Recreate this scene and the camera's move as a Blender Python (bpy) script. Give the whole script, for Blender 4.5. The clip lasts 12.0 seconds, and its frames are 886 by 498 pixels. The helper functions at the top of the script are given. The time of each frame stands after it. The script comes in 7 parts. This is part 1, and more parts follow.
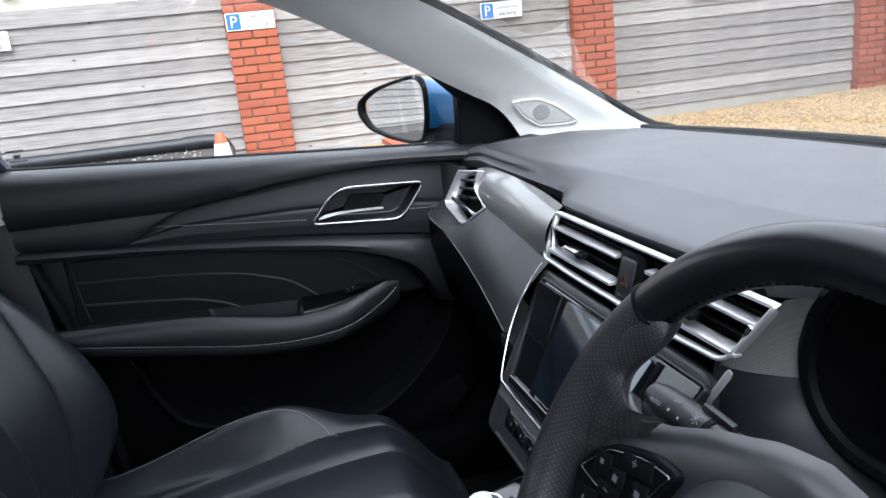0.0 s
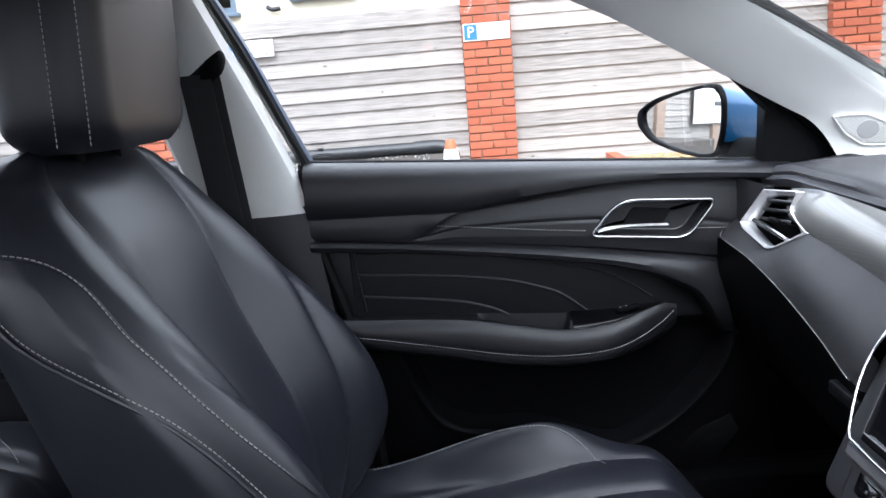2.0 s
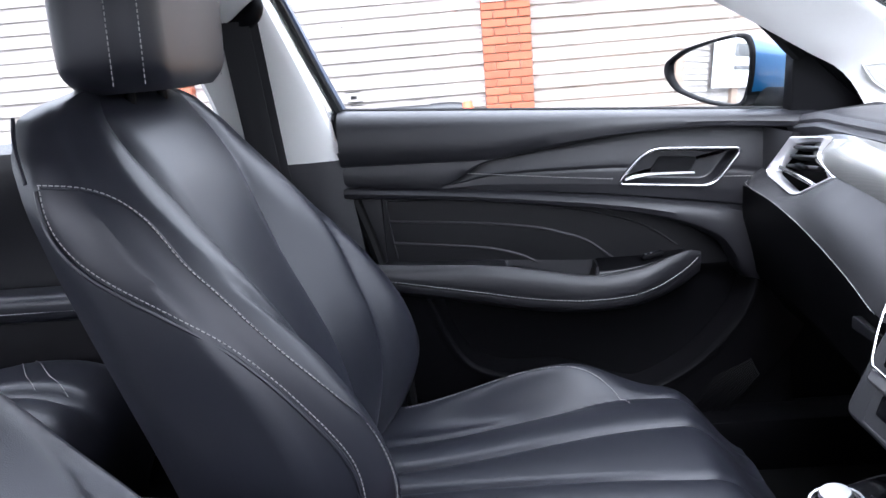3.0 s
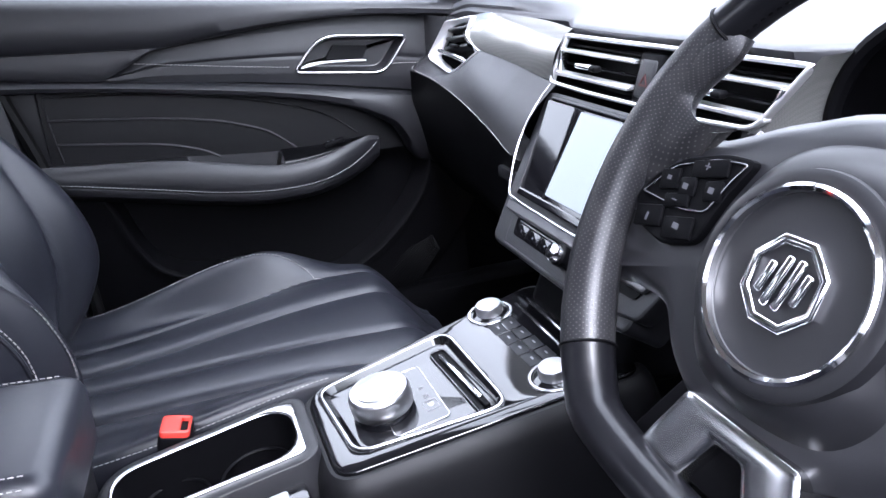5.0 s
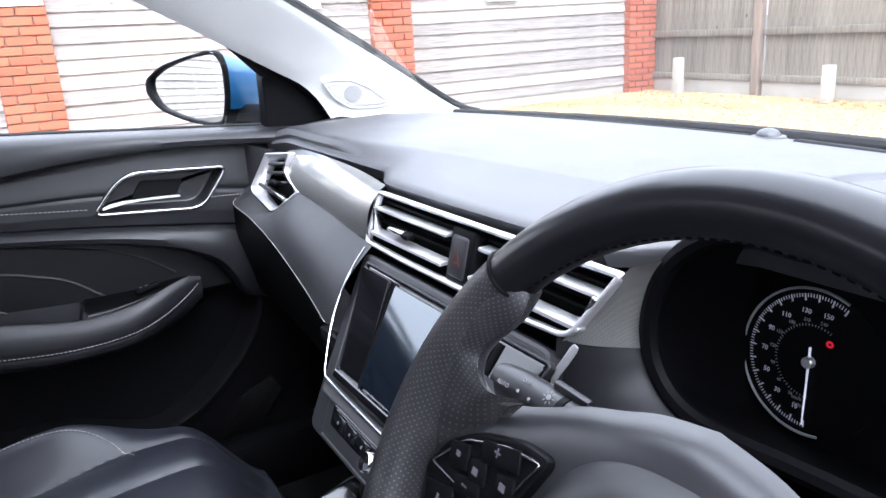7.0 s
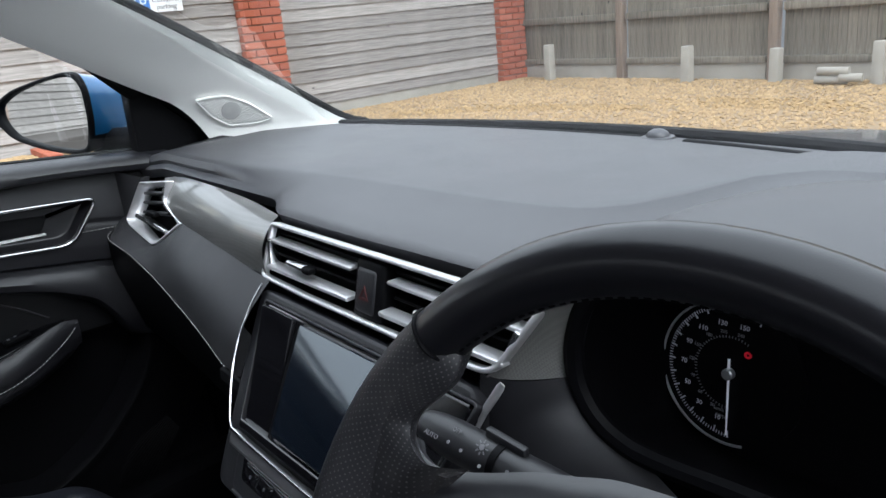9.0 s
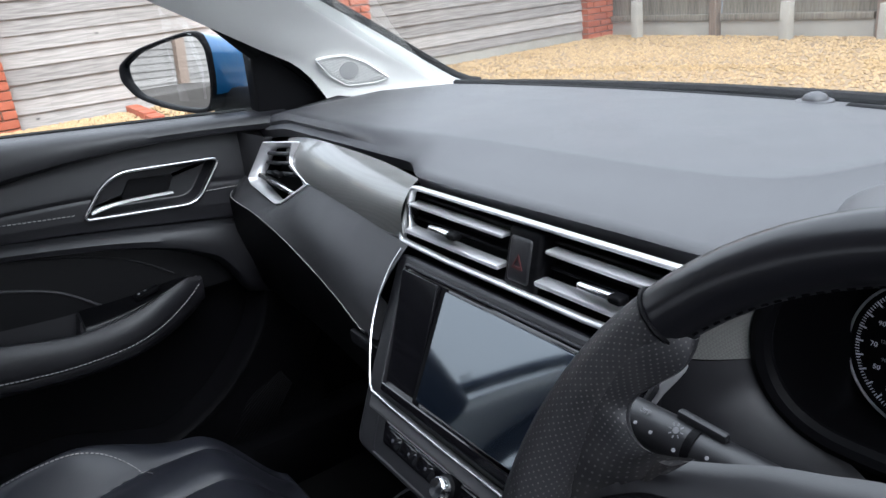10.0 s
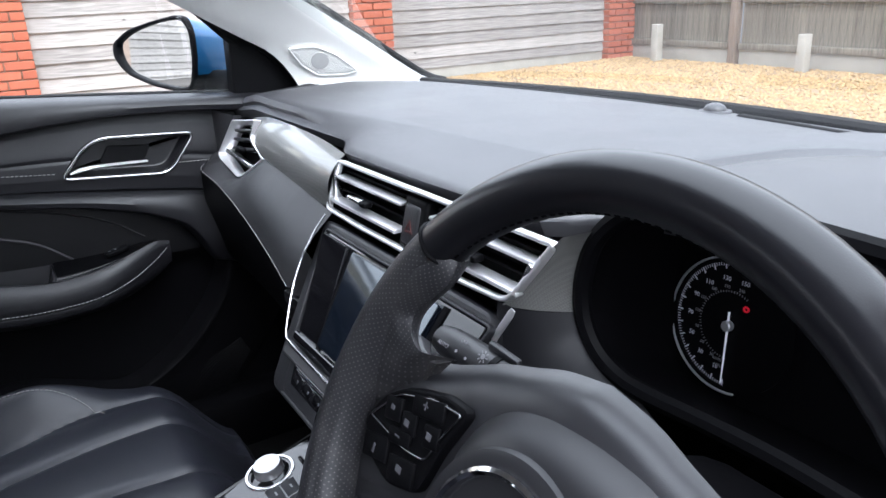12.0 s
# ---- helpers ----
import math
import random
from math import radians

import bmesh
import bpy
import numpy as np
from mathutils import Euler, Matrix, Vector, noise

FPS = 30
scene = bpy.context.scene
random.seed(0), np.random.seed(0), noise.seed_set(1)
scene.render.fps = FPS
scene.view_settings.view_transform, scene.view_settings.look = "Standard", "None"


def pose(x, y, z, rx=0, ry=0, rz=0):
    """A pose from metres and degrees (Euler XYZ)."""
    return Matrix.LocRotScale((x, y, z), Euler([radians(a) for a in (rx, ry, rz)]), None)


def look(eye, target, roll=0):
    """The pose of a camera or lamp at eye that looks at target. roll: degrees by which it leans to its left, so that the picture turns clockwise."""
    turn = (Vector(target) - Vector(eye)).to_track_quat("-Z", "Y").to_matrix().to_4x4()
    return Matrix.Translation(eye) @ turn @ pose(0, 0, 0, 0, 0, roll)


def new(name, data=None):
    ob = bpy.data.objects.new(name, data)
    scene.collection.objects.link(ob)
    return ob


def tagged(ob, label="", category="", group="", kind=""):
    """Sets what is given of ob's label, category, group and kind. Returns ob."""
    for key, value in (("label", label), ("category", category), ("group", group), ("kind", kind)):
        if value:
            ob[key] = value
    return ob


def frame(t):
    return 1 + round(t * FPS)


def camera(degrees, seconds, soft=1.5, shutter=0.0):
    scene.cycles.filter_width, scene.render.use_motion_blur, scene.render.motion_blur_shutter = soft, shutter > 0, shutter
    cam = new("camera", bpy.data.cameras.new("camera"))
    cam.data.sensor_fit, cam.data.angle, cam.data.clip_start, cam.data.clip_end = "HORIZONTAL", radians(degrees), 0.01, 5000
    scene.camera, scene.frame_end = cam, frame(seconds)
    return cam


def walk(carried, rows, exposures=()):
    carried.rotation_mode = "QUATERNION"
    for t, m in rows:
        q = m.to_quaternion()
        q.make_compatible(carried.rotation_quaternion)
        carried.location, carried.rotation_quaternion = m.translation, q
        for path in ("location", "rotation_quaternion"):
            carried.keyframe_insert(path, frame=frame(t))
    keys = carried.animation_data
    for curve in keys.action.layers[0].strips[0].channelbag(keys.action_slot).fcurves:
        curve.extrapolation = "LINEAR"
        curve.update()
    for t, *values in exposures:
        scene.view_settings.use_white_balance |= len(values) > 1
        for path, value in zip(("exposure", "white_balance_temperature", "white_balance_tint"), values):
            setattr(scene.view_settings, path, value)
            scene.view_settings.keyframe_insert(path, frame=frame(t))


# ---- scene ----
cam = camera(61.9, 12.0, 1.5)
SKY = 0.15
PATH = [
    (0, (0.004, 0.066, 1.193), (-1.869, 0.527, 0.666), -6.1),
    (0.5, (-0.052, 0.07, 1.179), (-1.871, 0.71, 0.65), -4.9),
    (1, (-0.07, 0.014, 1.193), (-1.971, 0.439, 0.74), -6.2),
    (1.5, (-0.079, -0.04, 1.193), (-2.037, 0.032, 0.791), -5.1),
    (1.7, (-0.068, -0.061, 1.191), (-2.026, -0.038, 0.783), -4.7),
    (2, (-0.073, -0.065, 1.191), (-2.021, -0.126, 0.745), -4.8),
    (2.5, (-0.061, -0.09, 1.177), (-1.995, -0.202, 0.68), -5.3),
    (2.7, (-0.049, -0.091, 1.175), (-1.978, -0.22, 0.661), -5.0),
    (4.3, (0.045, -0.144, 1.115), (-1.817, 0.054, 0.415), -2.6),
    (4.5, (0.053, -0.13, 1.118), (-1.792, 0.12, 0.389), -1.8),
    (5, (0.033, -0.068, 1.076), (-1.723, 0.559, 0.353), -3.0),
    (5.5, (0.006, -0.032, 1.095), (-1.664, 0.8, 0.376), 0.6),
    (6, (-0.012, -0.036, 1.09), (-1.698, 0.778, 0.388), -2.1),
    (6.5, (-0.039, 0.011, 1.111), (-1.763, 0.782, 0.454), -3.7),
    (6.9, (-0.062, 0.055, 1.151), (-1.749, 0.944, 0.55), -3.7),
    (7, (-0.061, 0.067, 1.16), (-1.728, 1.011, 0.585), -3.4),
    (7.2, (-0.065, 0.078, 1.172), (-1.715, 1.079, 0.648), -3.4),
    (8.8, (-0.106, 0.079, 1.181), (-1.614, 1.251, 0.588), -5.3),
    (9, (-0.104, 0.08, 1.184), (-1.596, 1.261, 0.569), -5.6),
    (9.5, (-0.125, 0.065, 1.183), (-1.642, 1.187, 0.521), -6.7),
    (10, (-0.165, 0.034, 1.191), (-1.751, 1.034, 0.494), -6.3),
    (10.5, (-0.131, 0.057, 1.191), (-1.7, 1.052, 0.452), -5.7),
    (11, (-0.097, 0.067, 1.191), (-1.632, 1.111, 0.448), -3.5),
    (11.5, (-0.056, 0.083, 1.18), (-1.667, 1.051, 0.497), -2.4),
    (12, (-0.02, 0.074, 1.172), (-1.635, 1.046, 0.504), -2.5),
]
EXPOSURE = [(t, 1.37 + e, 5780 - 90 * e, 10 + 5 * e) for t, e in ((0.0, 0.0), (1.0, 0.02), (1.7, 0.15), (2.5, 0.65), (4.3, 1.44), (5.0, 1.30), (5.5, 1.22), (6.3, 1.15), (6.9, 0.97), (7.2, 0.68), (8.8, -0.45), (9.5, -0.28), (10.5, 0.08), (12.0, 0.28))]
walk(cam, [(t, look(eye, target, roll)) for t, eye, target, roll in PATH], EXPOSURE)

# ---- world, sun ----
world = bpy.data.worlds.new("overcast")
scene.world = world
world.use_nodes = True
wn, wl = world.node_tree.nodes, world.node_tree.links
sky = wn.new("ShaderNodeTexSky")
sky.sky_type = "NISHITA"
sky.sun_disc = False
sky.sun_elevation, sky.sun_rotation = radians(48), radians(100)
sky.air_density, sky.dust_density = 1.6, 4.0
pale = wn.new("ShaderNodeHueSaturation")
pale.inputs["Saturation"].default_value = 0.22
wl.new(sky.outputs[0], pale.inputs["Color"])
# overcast: three times as bright overhead as at the horizon
co_w, sep, grad, mul = wn.new("ShaderNodeTexCoord"), wn.new("ShaderNodeSeparateXYZ"), wn.new("ShaderNodeMapRange"), wn.new("ShaderNodeMix")
grad.inputs["To Min"].default_value, grad.inputs["To Max"].default_value = 0.62, 1.9
mul.data_type, mul.blend_type = "RGBA", "MULTIPLY"
mul.inputs["Factor"].default_value = 1.0
wl.new(co_w.outputs["Generated"], sep.inputs[0])
wl.new(sep.outputs["Z"], grad.inputs["Value"])
cloud = wn.new("ShaderNodeMix")
cloud.data_type = "RGBA"
cloud.inputs["Factor"].default_value = 0.65
cloud.inputs["B"].default_value = (8.9, 8.75, 8.9, 1)      # even cloud cover
wl.new(pale.outputs[0], cloud.inputs["A"])
wl.new(cloud.outputs["Result"], mul.inputs["A"])
wl.new(grad.outputs[0], mul.inputs["B"])
wl.new(mul.outputs["Result"], wn["Background"].inputs["Color"])
wn["Background"].inputs["Strength"].default_value = SKY
sun = new("sun", bpy.data.lights.new("sun", "SUN"))
sun.data.energy, sun.data.angle, sun.data.color = 0.6, radians(25), (1.0, 0.97, 0.93)
sun.matrix_world = look((6, -1.0, 7), (0, 0, 0))


# ---- materials ----
def mat(name, color, rough=0.5, metal=0.0, vary=0.12, scale=8.0, bump=0.0, grain=900.0, kind="noise", coat=0.0, spec=0.5, rvary=0.1, coat_rough=0.06):
    m = bpy.data.materials.new(name)
    m.use_nodes = True
    n, l = m.node_tree.nodes, m.node_tree.links
    b = n["Principled BSDF"]
    b.inputs["Metallic"].default_value = metal
    b.inputs["Specular IOR Level"].default_value = spec
    b.inputs["Coat Weight"].default_value = coat
    b.inputs["Coat Roughness"].default_value = coat_rough
    co = n.new("ShaderNodeTexCoord")
    no = n.new("ShaderNodeTexNoise")
    no.inputs["Scale"].default_value, no.inputs["Detail"].default_value = scale, 6.0
    l.new(co.outputs["Object"], no.inputs["Vector"])
    ra = n.new("ShaderNodeMapRange")
    ra.inputs["To Min"].default_value, ra.inputs["To Max"].default_value = 1 - vary, 1 + vary
    l.new(no.outputs["Fac"], ra.inputs["Value"])
    mx = n.new("ShaderNodeMix")
    mx.data_type, mx.blend_type = "RGBA", "MULTIPLY"
    mx.inputs["Factor"].default_value = 1.0
    mx.inputs["A"].default_value = (*color, 1)
    l.new(ra.outputs[0], mx.inputs["B"])
    l.new(mx.outputs["Result"], b.inputs["Base Color"])
    rr = n.new("ShaderNodeMapRange")
    rr.inputs["To Min"].default_value, rr.inputs["To Max"].default_value = max(0.0, rough - rvary), min(1.0, rough + rvary)
    l.new(no.outputs["Fac"], rr.inputs["Value"])
    l.new(rr.outputs[0], b.inputs["Roughness"])
    if bump:
        if kind == "voronoi":
            te = n.new("ShaderNodeTexVoronoi")
            te.feature = "DISTANCE_TO_EDGE"
            out = te.outputs["Distance"]
        else:
            te = n.new("ShaderNodeTexNoise")
            te.inputs["Detail"].default_value = 3.0
            out = te.outputs["Fac"]
        te.inputs["Scale"].default_value = grain
        l.new(co.outputs["Object"], te.inputs["Vector"])
        bu = n.new("ShaderNodeBump")
        bu.inputs["Strength"].default_value, bu.inputs["Distance"].default_value = bump, 0.0006
        l.new(out, bu.inputs["Height"])
        l.new(bu.outputs[0], b.inputs["Normal"])
    return m


def glass_mat(name, tint=(0.93, 0.96, 0.95), gloss=1.0):
    m = bpy.data.materials.new(name)
    m.use_nodes = True
    n, l = m.node_tree.nodes, m.node_tree.links
    n.remove(n["Principled BSDF"])
    tr, gl, mx, fr = n.new("ShaderNodeBsdfTransparent"), n.new("ShaderNodeBsdfGlossy"), n.new("ShaderNodeMixShader"), n.new("ShaderNodeLayerWeight")
    pw, sc = n.new("ShaderNodeMath"), n.new("ShaderNodeMath")
    pw.operation, sc.operation = "POWER", "MULTIPLY_ADD"
    pw.inputs[1].default_value, sc.inputs[1].default_value, sc.inputs[2].default_value = 5.0, 0.90, 0.07
    tr.inputs["Color"].default_value = (*tint, 1)
    gl.inputs["Roughness"].default_value = 0.02
    gl.inputs["Color"].default_value = (gloss, gloss, gloss, 1)
    fr.inputs["Blend"].default_value = 0.5
    l.new(fr.outputs["Facing"], pw.inputs[0])
    l.new(pw.outputs[0], sc.inputs[0])
    l.new(sc.outputs[0], mx.inputs["Fac"])
    l.new(tr.outputs[0], mx.inputs[1])
    l.new(gl.outputs[0], mx.inputs[2])
    l.new(mx.outputs[0], n["Material Output"].inputs["Surface"])
    return m


def glow_mat(name, color, strength):
    m = mat(name, color, 0.4)
    b = m.node_tree.nodes["Principled BSDF"]
    b.inputs["Emission Color"].default_value = (*color, 1)
    b.inputs["Emission Strength"].default_value = strength
    return m


def weave_mat():
    """Fine grey woven pattern under a clear gloss."""
    m = mat("woven_gloss", (0.16, 0.16, 0.15), 0.35, 0.35, coat=1.0)
    n, l = m.node_tree.nodes, m.node_tree.links
    co, ch = n.new("ShaderNodeTexCoord"), n.new("ShaderNodeTexChecker")
    mp = n.new("ShaderNodeMapping")
    mp.inputs["Rotation"].default_value = (radians(20), 0, radians(45))
    ch.inputs["Scale"].default_value = 700
    ch.inputs["Color1"].default_value, ch.inputs["Color2"].default_value = (0.215, 0.215, 0.205, 1), (0.165, 0.165, 0.158, 1)
    l.new(co.outputs["Object"], mp.inputs["Vector"])
    l.new(mp.outputs[0], ch.inputs["Vector"])
    l.new(ch.outputs["Color"], n["Principled BSDF"].inputs["Base Color"])
    return m


def dotted_mat(name, color, rough, cell):
    """Worn leather with staggered rows of small pressed holes, laid out in metres over the surface."""
    m = mat(name, color, rough, 0.0, 0.15, 25.0, spec=0.4)
    n, l = m.node_tree.nodes, m.node_tree.links
    bsdf = n["Principled BSDF"]
    uv, mp, vo = n.new("ShaderNodeUVMap"), n.new("ShaderNodeMapping"), n.new("ShaderNodeTexVoronoi")
    uv.uv_map = "metres"
    mp.inputs["Rotation"].default_value = (0, 0, radians(45))
    vo.voronoi_dimensions = "2D"
    vo.inputs["Randomness"].default_value = 0.0
    vo.inputs["Scale"].default_value = 1 / cell
    l.new(uv.outputs[0], mp.inputs["Vector"])
    l.new(mp.outputs[0], vo.inputs["Vector"])
    ra = n.new("ShaderNodeMapRange")
    ra.inputs["From Min"].default_value, ra.inputs["From Max"].default_value = 0.10, 0.20
    l.new(vo.outputs["Distance"], ra.inputs["Value"])
    bu = n.new("ShaderNodeBump")
    bu.inputs["Strength"].default_value, bu.inputs["Distance"].default_value = 0.30, 0.0003
    l.new(ra.outputs[0], bu.inputs["Height"])
    l.new(bu.outputs[0], bsdf.inputs["Normal"])
    # scuffed patches are paler; hole dots too, painted as light caught on their edges
    co, no, rb = n.new("ShaderNodeTexCoord"), n.new("ShaderNodeTexNoise"), n.new("ShaderNodeMapRange")
    no.inputs["Scale"].default_value, no.inputs["Detail"].default_value = 32.0, 6.0
    rb.inputs["From Min"].default_value, rb.inputs["From Max"].default_value = 0.52, 0.75
    l.new(co.outputs["Object"], no.inputs["Vector"])
    l.new(no.outputs["Fac"], rb.inputs["Value"])
    worn, hole_glint = n.new("ShaderNodeMix"), n.new("ShaderNodeMix")
    worn.data_type = hole_glint.data_type = "RGBA"
    # the sockets of a colour mix are numbers 6 and 7, its result is number 2
    worn.inputs[6].default_value, worn.inputs[7].default_value = (*color, 1), (0.034, 0.033, 0.034, 1)
    l.new(rb.outputs[0], worn.inputs[0])
    hole_glint.inputs[6].default_value = (0.075, 0.073, 0.072, 1)
    l.new(ra.outputs[0], hole_glint.inputs[0])
    l.new(worn.outputs[2], hole_glint.inputs[7])
    l.new(hole_glint.outputs[2], bsdf.inputs["Base Color"])
    return m


def wood_mat(name, a, b, axis, rough=0.85):
    """Weathered boards: grain stretched along one axis, each board of its own tone."""
    m = mat(name, a, rough)
    n, l = m.node_tree.nodes, m.node_tree.links
    co, mp, no = n.new("ShaderNodeTexCoord"), n.new("ShaderNodeMapping"), n.new("ShaderNodeTexNoise")
    st = [14.0, 14.0, 14.0]
    st[axis] = 0.8
    mp.inputs["Scale"].default_value = st
    no.inputs["Scale"].default_value, no.inputs["Detail"].default_value, no.inputs["Roughness"].default_value = 5.0, 9.0, 0.65
    l.new(co.outputs["Object"], mp.inputs["Vector"])
    l.new(mp.outputs[0], no.inputs["Vector"])
    ob = n.new("ShaderNodeObjectInfo")
    ad = n.new("ShaderNodeMath")
    ad.operation = "MULTIPLY_ADD"
    ad.inputs[1].default_value, ad.inputs[2].default_value = 0.20, -0.10
    l.new(ob.outputs["Random"], ad.inputs[0])
    su = n.new("ShaderNodeMath")
    l.new(no.outputs["Fac"], su.inputs[0])
    l.new(ad.outputs[0], su.inputs[1])
    cr = n.new("ShaderNodeValToRGB")
    cr.color_ramp.elements[0].position, cr.color_ramp.elements[1].position = 0.25, 0.72
    cr.color_ramp.elements[0].color, cr.color_ramp.elements[1].color = (*b, 1), (*a, 1)
    l.new(su.outputs[0], cr.inputs["Fac"])
    kn, kr, km = n.new("ShaderNodeTexVoronoi"), n.new("ShaderNodeMapRange"), n.new("ShaderNodeMix")
    kp = n.new("ShaderNodeMapping")
    kp.inputs["Scale"].default_value = [1.0 if k != axis else 0.55 for k in range(3)]
    l.new(co.outputs["Object"], kp.inputs["Vector"])
    av = n.new("ShaderNodeVectorMath")
    l.new(kp.outputs[0], av.inputs[0])
    l.new(ob.outputs["Random"], av.inputs[1])
    l.new(av.outputs[0], kn.inputs["Vector"])
    kn.inputs["Scale"].default_value = 6.5
    kr.inputs["From Min"].default_value, kr.inputs["From Max"].default_value = 0.04, 0.085
    kr.inputs["To Min"].default_value, kr.inputs["To Max"].default_value = 0.25, 1.0
    l.new(kn.outputs["Distance"], kr.inputs["Value"])
    km.data_type, km.blend_type = "RGBA", "MULTIPLY"
    km.inputs["Factor"].default_value = 1.0
    l.new(cr.outputs[0], km.inputs["A"])
    l.new(kr.outputs[0], km.inputs["B"])
    l.new(km.outputs["Result"], n["Principled BSDF"].inputs["Base Color"])
    bu = n.new("ShaderNodeBump")
    bu.inputs["Strength"].default_value, bu.inputs["Distance"].default_value = 0.5, 0.004
    l.new(no.outputs["Fac"], bu.inputs["Height"])
    l.new(bu.outputs[0], n["Principled BSDF"].inputs["Normal"])
    return m


def piece_mat(name, a, b, rough=0.85, scale=40.0):
    """Bricks and stones: each piece of its own tone between a and b, with grain."""
    m = mat(name, a, rough, bump=0.6, grain=220.0)
    n, l = m.node_tree.nodes, m.node_tree.links
    ob, ge = n.new("ShaderNodeObjectInfo"), n.new("ShaderNodeNewGeometry")
    ad = n.new("ShaderNodeMath")
    l.new(ob.outputs["Random"], ad.inputs[0])
    l.new(ge.outputs["Random Per Island"], ad.inputs[1])
    fr = n.new("ShaderNodeMath")
    fr.operation = "FRACT"
    l.new(ad.outputs[0], fr.inputs[0])
    no, co = n.new("ShaderNodeTexNoise"), n.new("ShaderNodeTexCoord")
    no.inputs["Scale"].default_value, no.inputs["Detail"].default_value = scale, 5.0
    l.new(co.outputs["Object"], no.inputs["Vector"])
    av = n.new("ShaderNodeMath")
    av.operation = "MULTIPLY_ADD"
    av.inputs[1].default_value = 0.5
    l.new(no.outputs["Fac"], av.inputs[0])
    hf = n.new("ShaderNodeMath")
    hf.operation = "MULTIPLY"
    hf.inputs[1].default_value = 0.5
    l.new(fr.outputs[0], hf.inputs[0])
    l.new(hf.outputs[0], av.inputs[2])
    mx = n.new("ShaderNodeMix")
    mx.data_type = "RGBA"
    mx.inputs["A"].default_value, mx.inputs["B"].default_value = (*a, 1), (*b, 1)
    l.new(av.outputs[0], mx.inputs["Factor"])
    l.new(mx.outputs["Result"], n["Principled BSDF"].inputs["Base Color"])
    return m


M_DASH = mat("dash_soft_plastic", (0.040, 0.040, 0.044), 0.36, spec=0.72, bump=0.35, grain=1300.0, kind="voronoi", vary=0.1)
M_DOOR = mat("door_soft_plastic", (0.0085, 0.0085, 0.0105), 0.42, spec=0.55, bump=0.3, grain=1300.0, kind="voronoi", vary=0.1)
# both blacks are set low to hold the shade deep in the cabin
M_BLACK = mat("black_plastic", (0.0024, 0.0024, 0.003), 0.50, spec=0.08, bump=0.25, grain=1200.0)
M_SHADEPLASTIC = mat("shade_darkened_plastic", (0.0034, 0.0034, 0.0042), 0.5, spec=0.15, bump=0.3, grain=1200.0, kind="voronoi")
M_BAR = mat("grey_satin_bar", (0.13, 0.13, 0.135), 0.38, 0.6, vary=0.06)
M_SPOKE = mat("spoke_skin", (0.015, 0.015, 0.0175), 0.36, spec=0.75, bump=0.12, grain=1100.0, kind="voronoi", rvary=0.04)
M_LEATHER = mat("black_leather", (0.0145, 0.0155, 0.021), 0.36, bump=0.30, grain=750.0, kind="voronoi", vary=0.12, scale=9.0, rvary=0.03)
M_PANEL = mat("dash_leather", (0.019, 0.019, 0.021), 0.46, spec=0.45, bump=0.4, grain=900.0, kind="voronoi", vary=0.12)
M_WHEEL = mat("wheel_leather", (0.0055, 0.0055, 0.007), 0.32, spec=0.25, coat=0.45, coat_rough=0.2, bump=0.08, grain=900.0, kind="voronoi", vary=0.2, scale=18.0, rvary=0.06)
M_PERF = dotted_mat("perforated_leather", (0.016, 0.016, 0.018), 0.34, 0.0033)
M_HUB = mat("hub_plastic", (0.0080, 0.0080, 0.0098), 0.43, spec=0.65, bump=0.05, grain=1200.0, rvary=0.03)
# darker leather that holds the ledge's shade over the door insert
M_SHADELEATHER = mat("shade_darkened_leather", (0.0045, 0.0045, 0.0055), 0.48, spec=0.25, bump=0.3, grain=900.0, kind="voronoi")
M_SMOKED = mat("smoked_chrome", (0.30, 0.30, 0.31), 0.18, 1.0, vary=0.05)
M_PIANO = mat("piano_black", (0.004, 0.004, 0.005), 0.08, coat=0.35, rvary=0.03, vary=0.1)
M_SCREEN = mat("screen_glass", (0.004, 0.006, 0.010), 0.05, spec=0.5, rvary=0.01, vary=0.1)
M_SCREEN.node_tree.nodes["Principled BSDF"].inputs["Specular Tint"].default_value = (0.86, 0.94, 1.0, 1)      # blue-coated glass
M_SCREEN.node_tree.nodes["Principled BSDF"].inputs["IOR"].default_value = 2.1
M_CHROME = mat("satin_chrome", (0.60, 0.60, 0.61), 0.22, 1.0, vary=0.05, rvary=0.05)
M_BRIGHT = mat("bright_chrome", (0.86, 0.86, 0.87), 0.08, 1.0, vary=0.03, rvary=0.03)
M_SILVER = mat("silver_paint", (0.55, 0.56, 0.57), 0.32, 0.7, vary=0.05)
M_WHITECHROME = mat("polished_lever", (0.86, 0.86, 0.86), 0.42, 0.6, vary=0.04)
M_WEAVE = weave_mat()
M_PILLAR = mat("pale_grey_trim", (0.74, 0.74, 0.71), 0.55, bump=0.3, grain=1000.0, vary=0.05)
M_CLOTH = mat("roof_lining", (0.50, 0.50, 0.48), 0.9, bump=0.5, grain=700.0, vary=0.06)
M_STITCH = mat("grey_thread", (0.34, 0.33, 0.32), 0.8, vary=0.2, scale=300.0)
M_BELT = mat("belt_webbing", (0.012, 0.012, 0.013), 0.7, bump=0.5, grain=600.0)
M_CARPET = mat("carpet", (0.008, 0.008, 0.008), 0.95, spec=0.05, bump=0.9, grain=500.0, vary=0.3, scale=60.0)
M_BLUE = mat("blue_paint", (0.008, 0.085, 0.215), 0.35, 0.35, coat=1.0, vary=0.06)
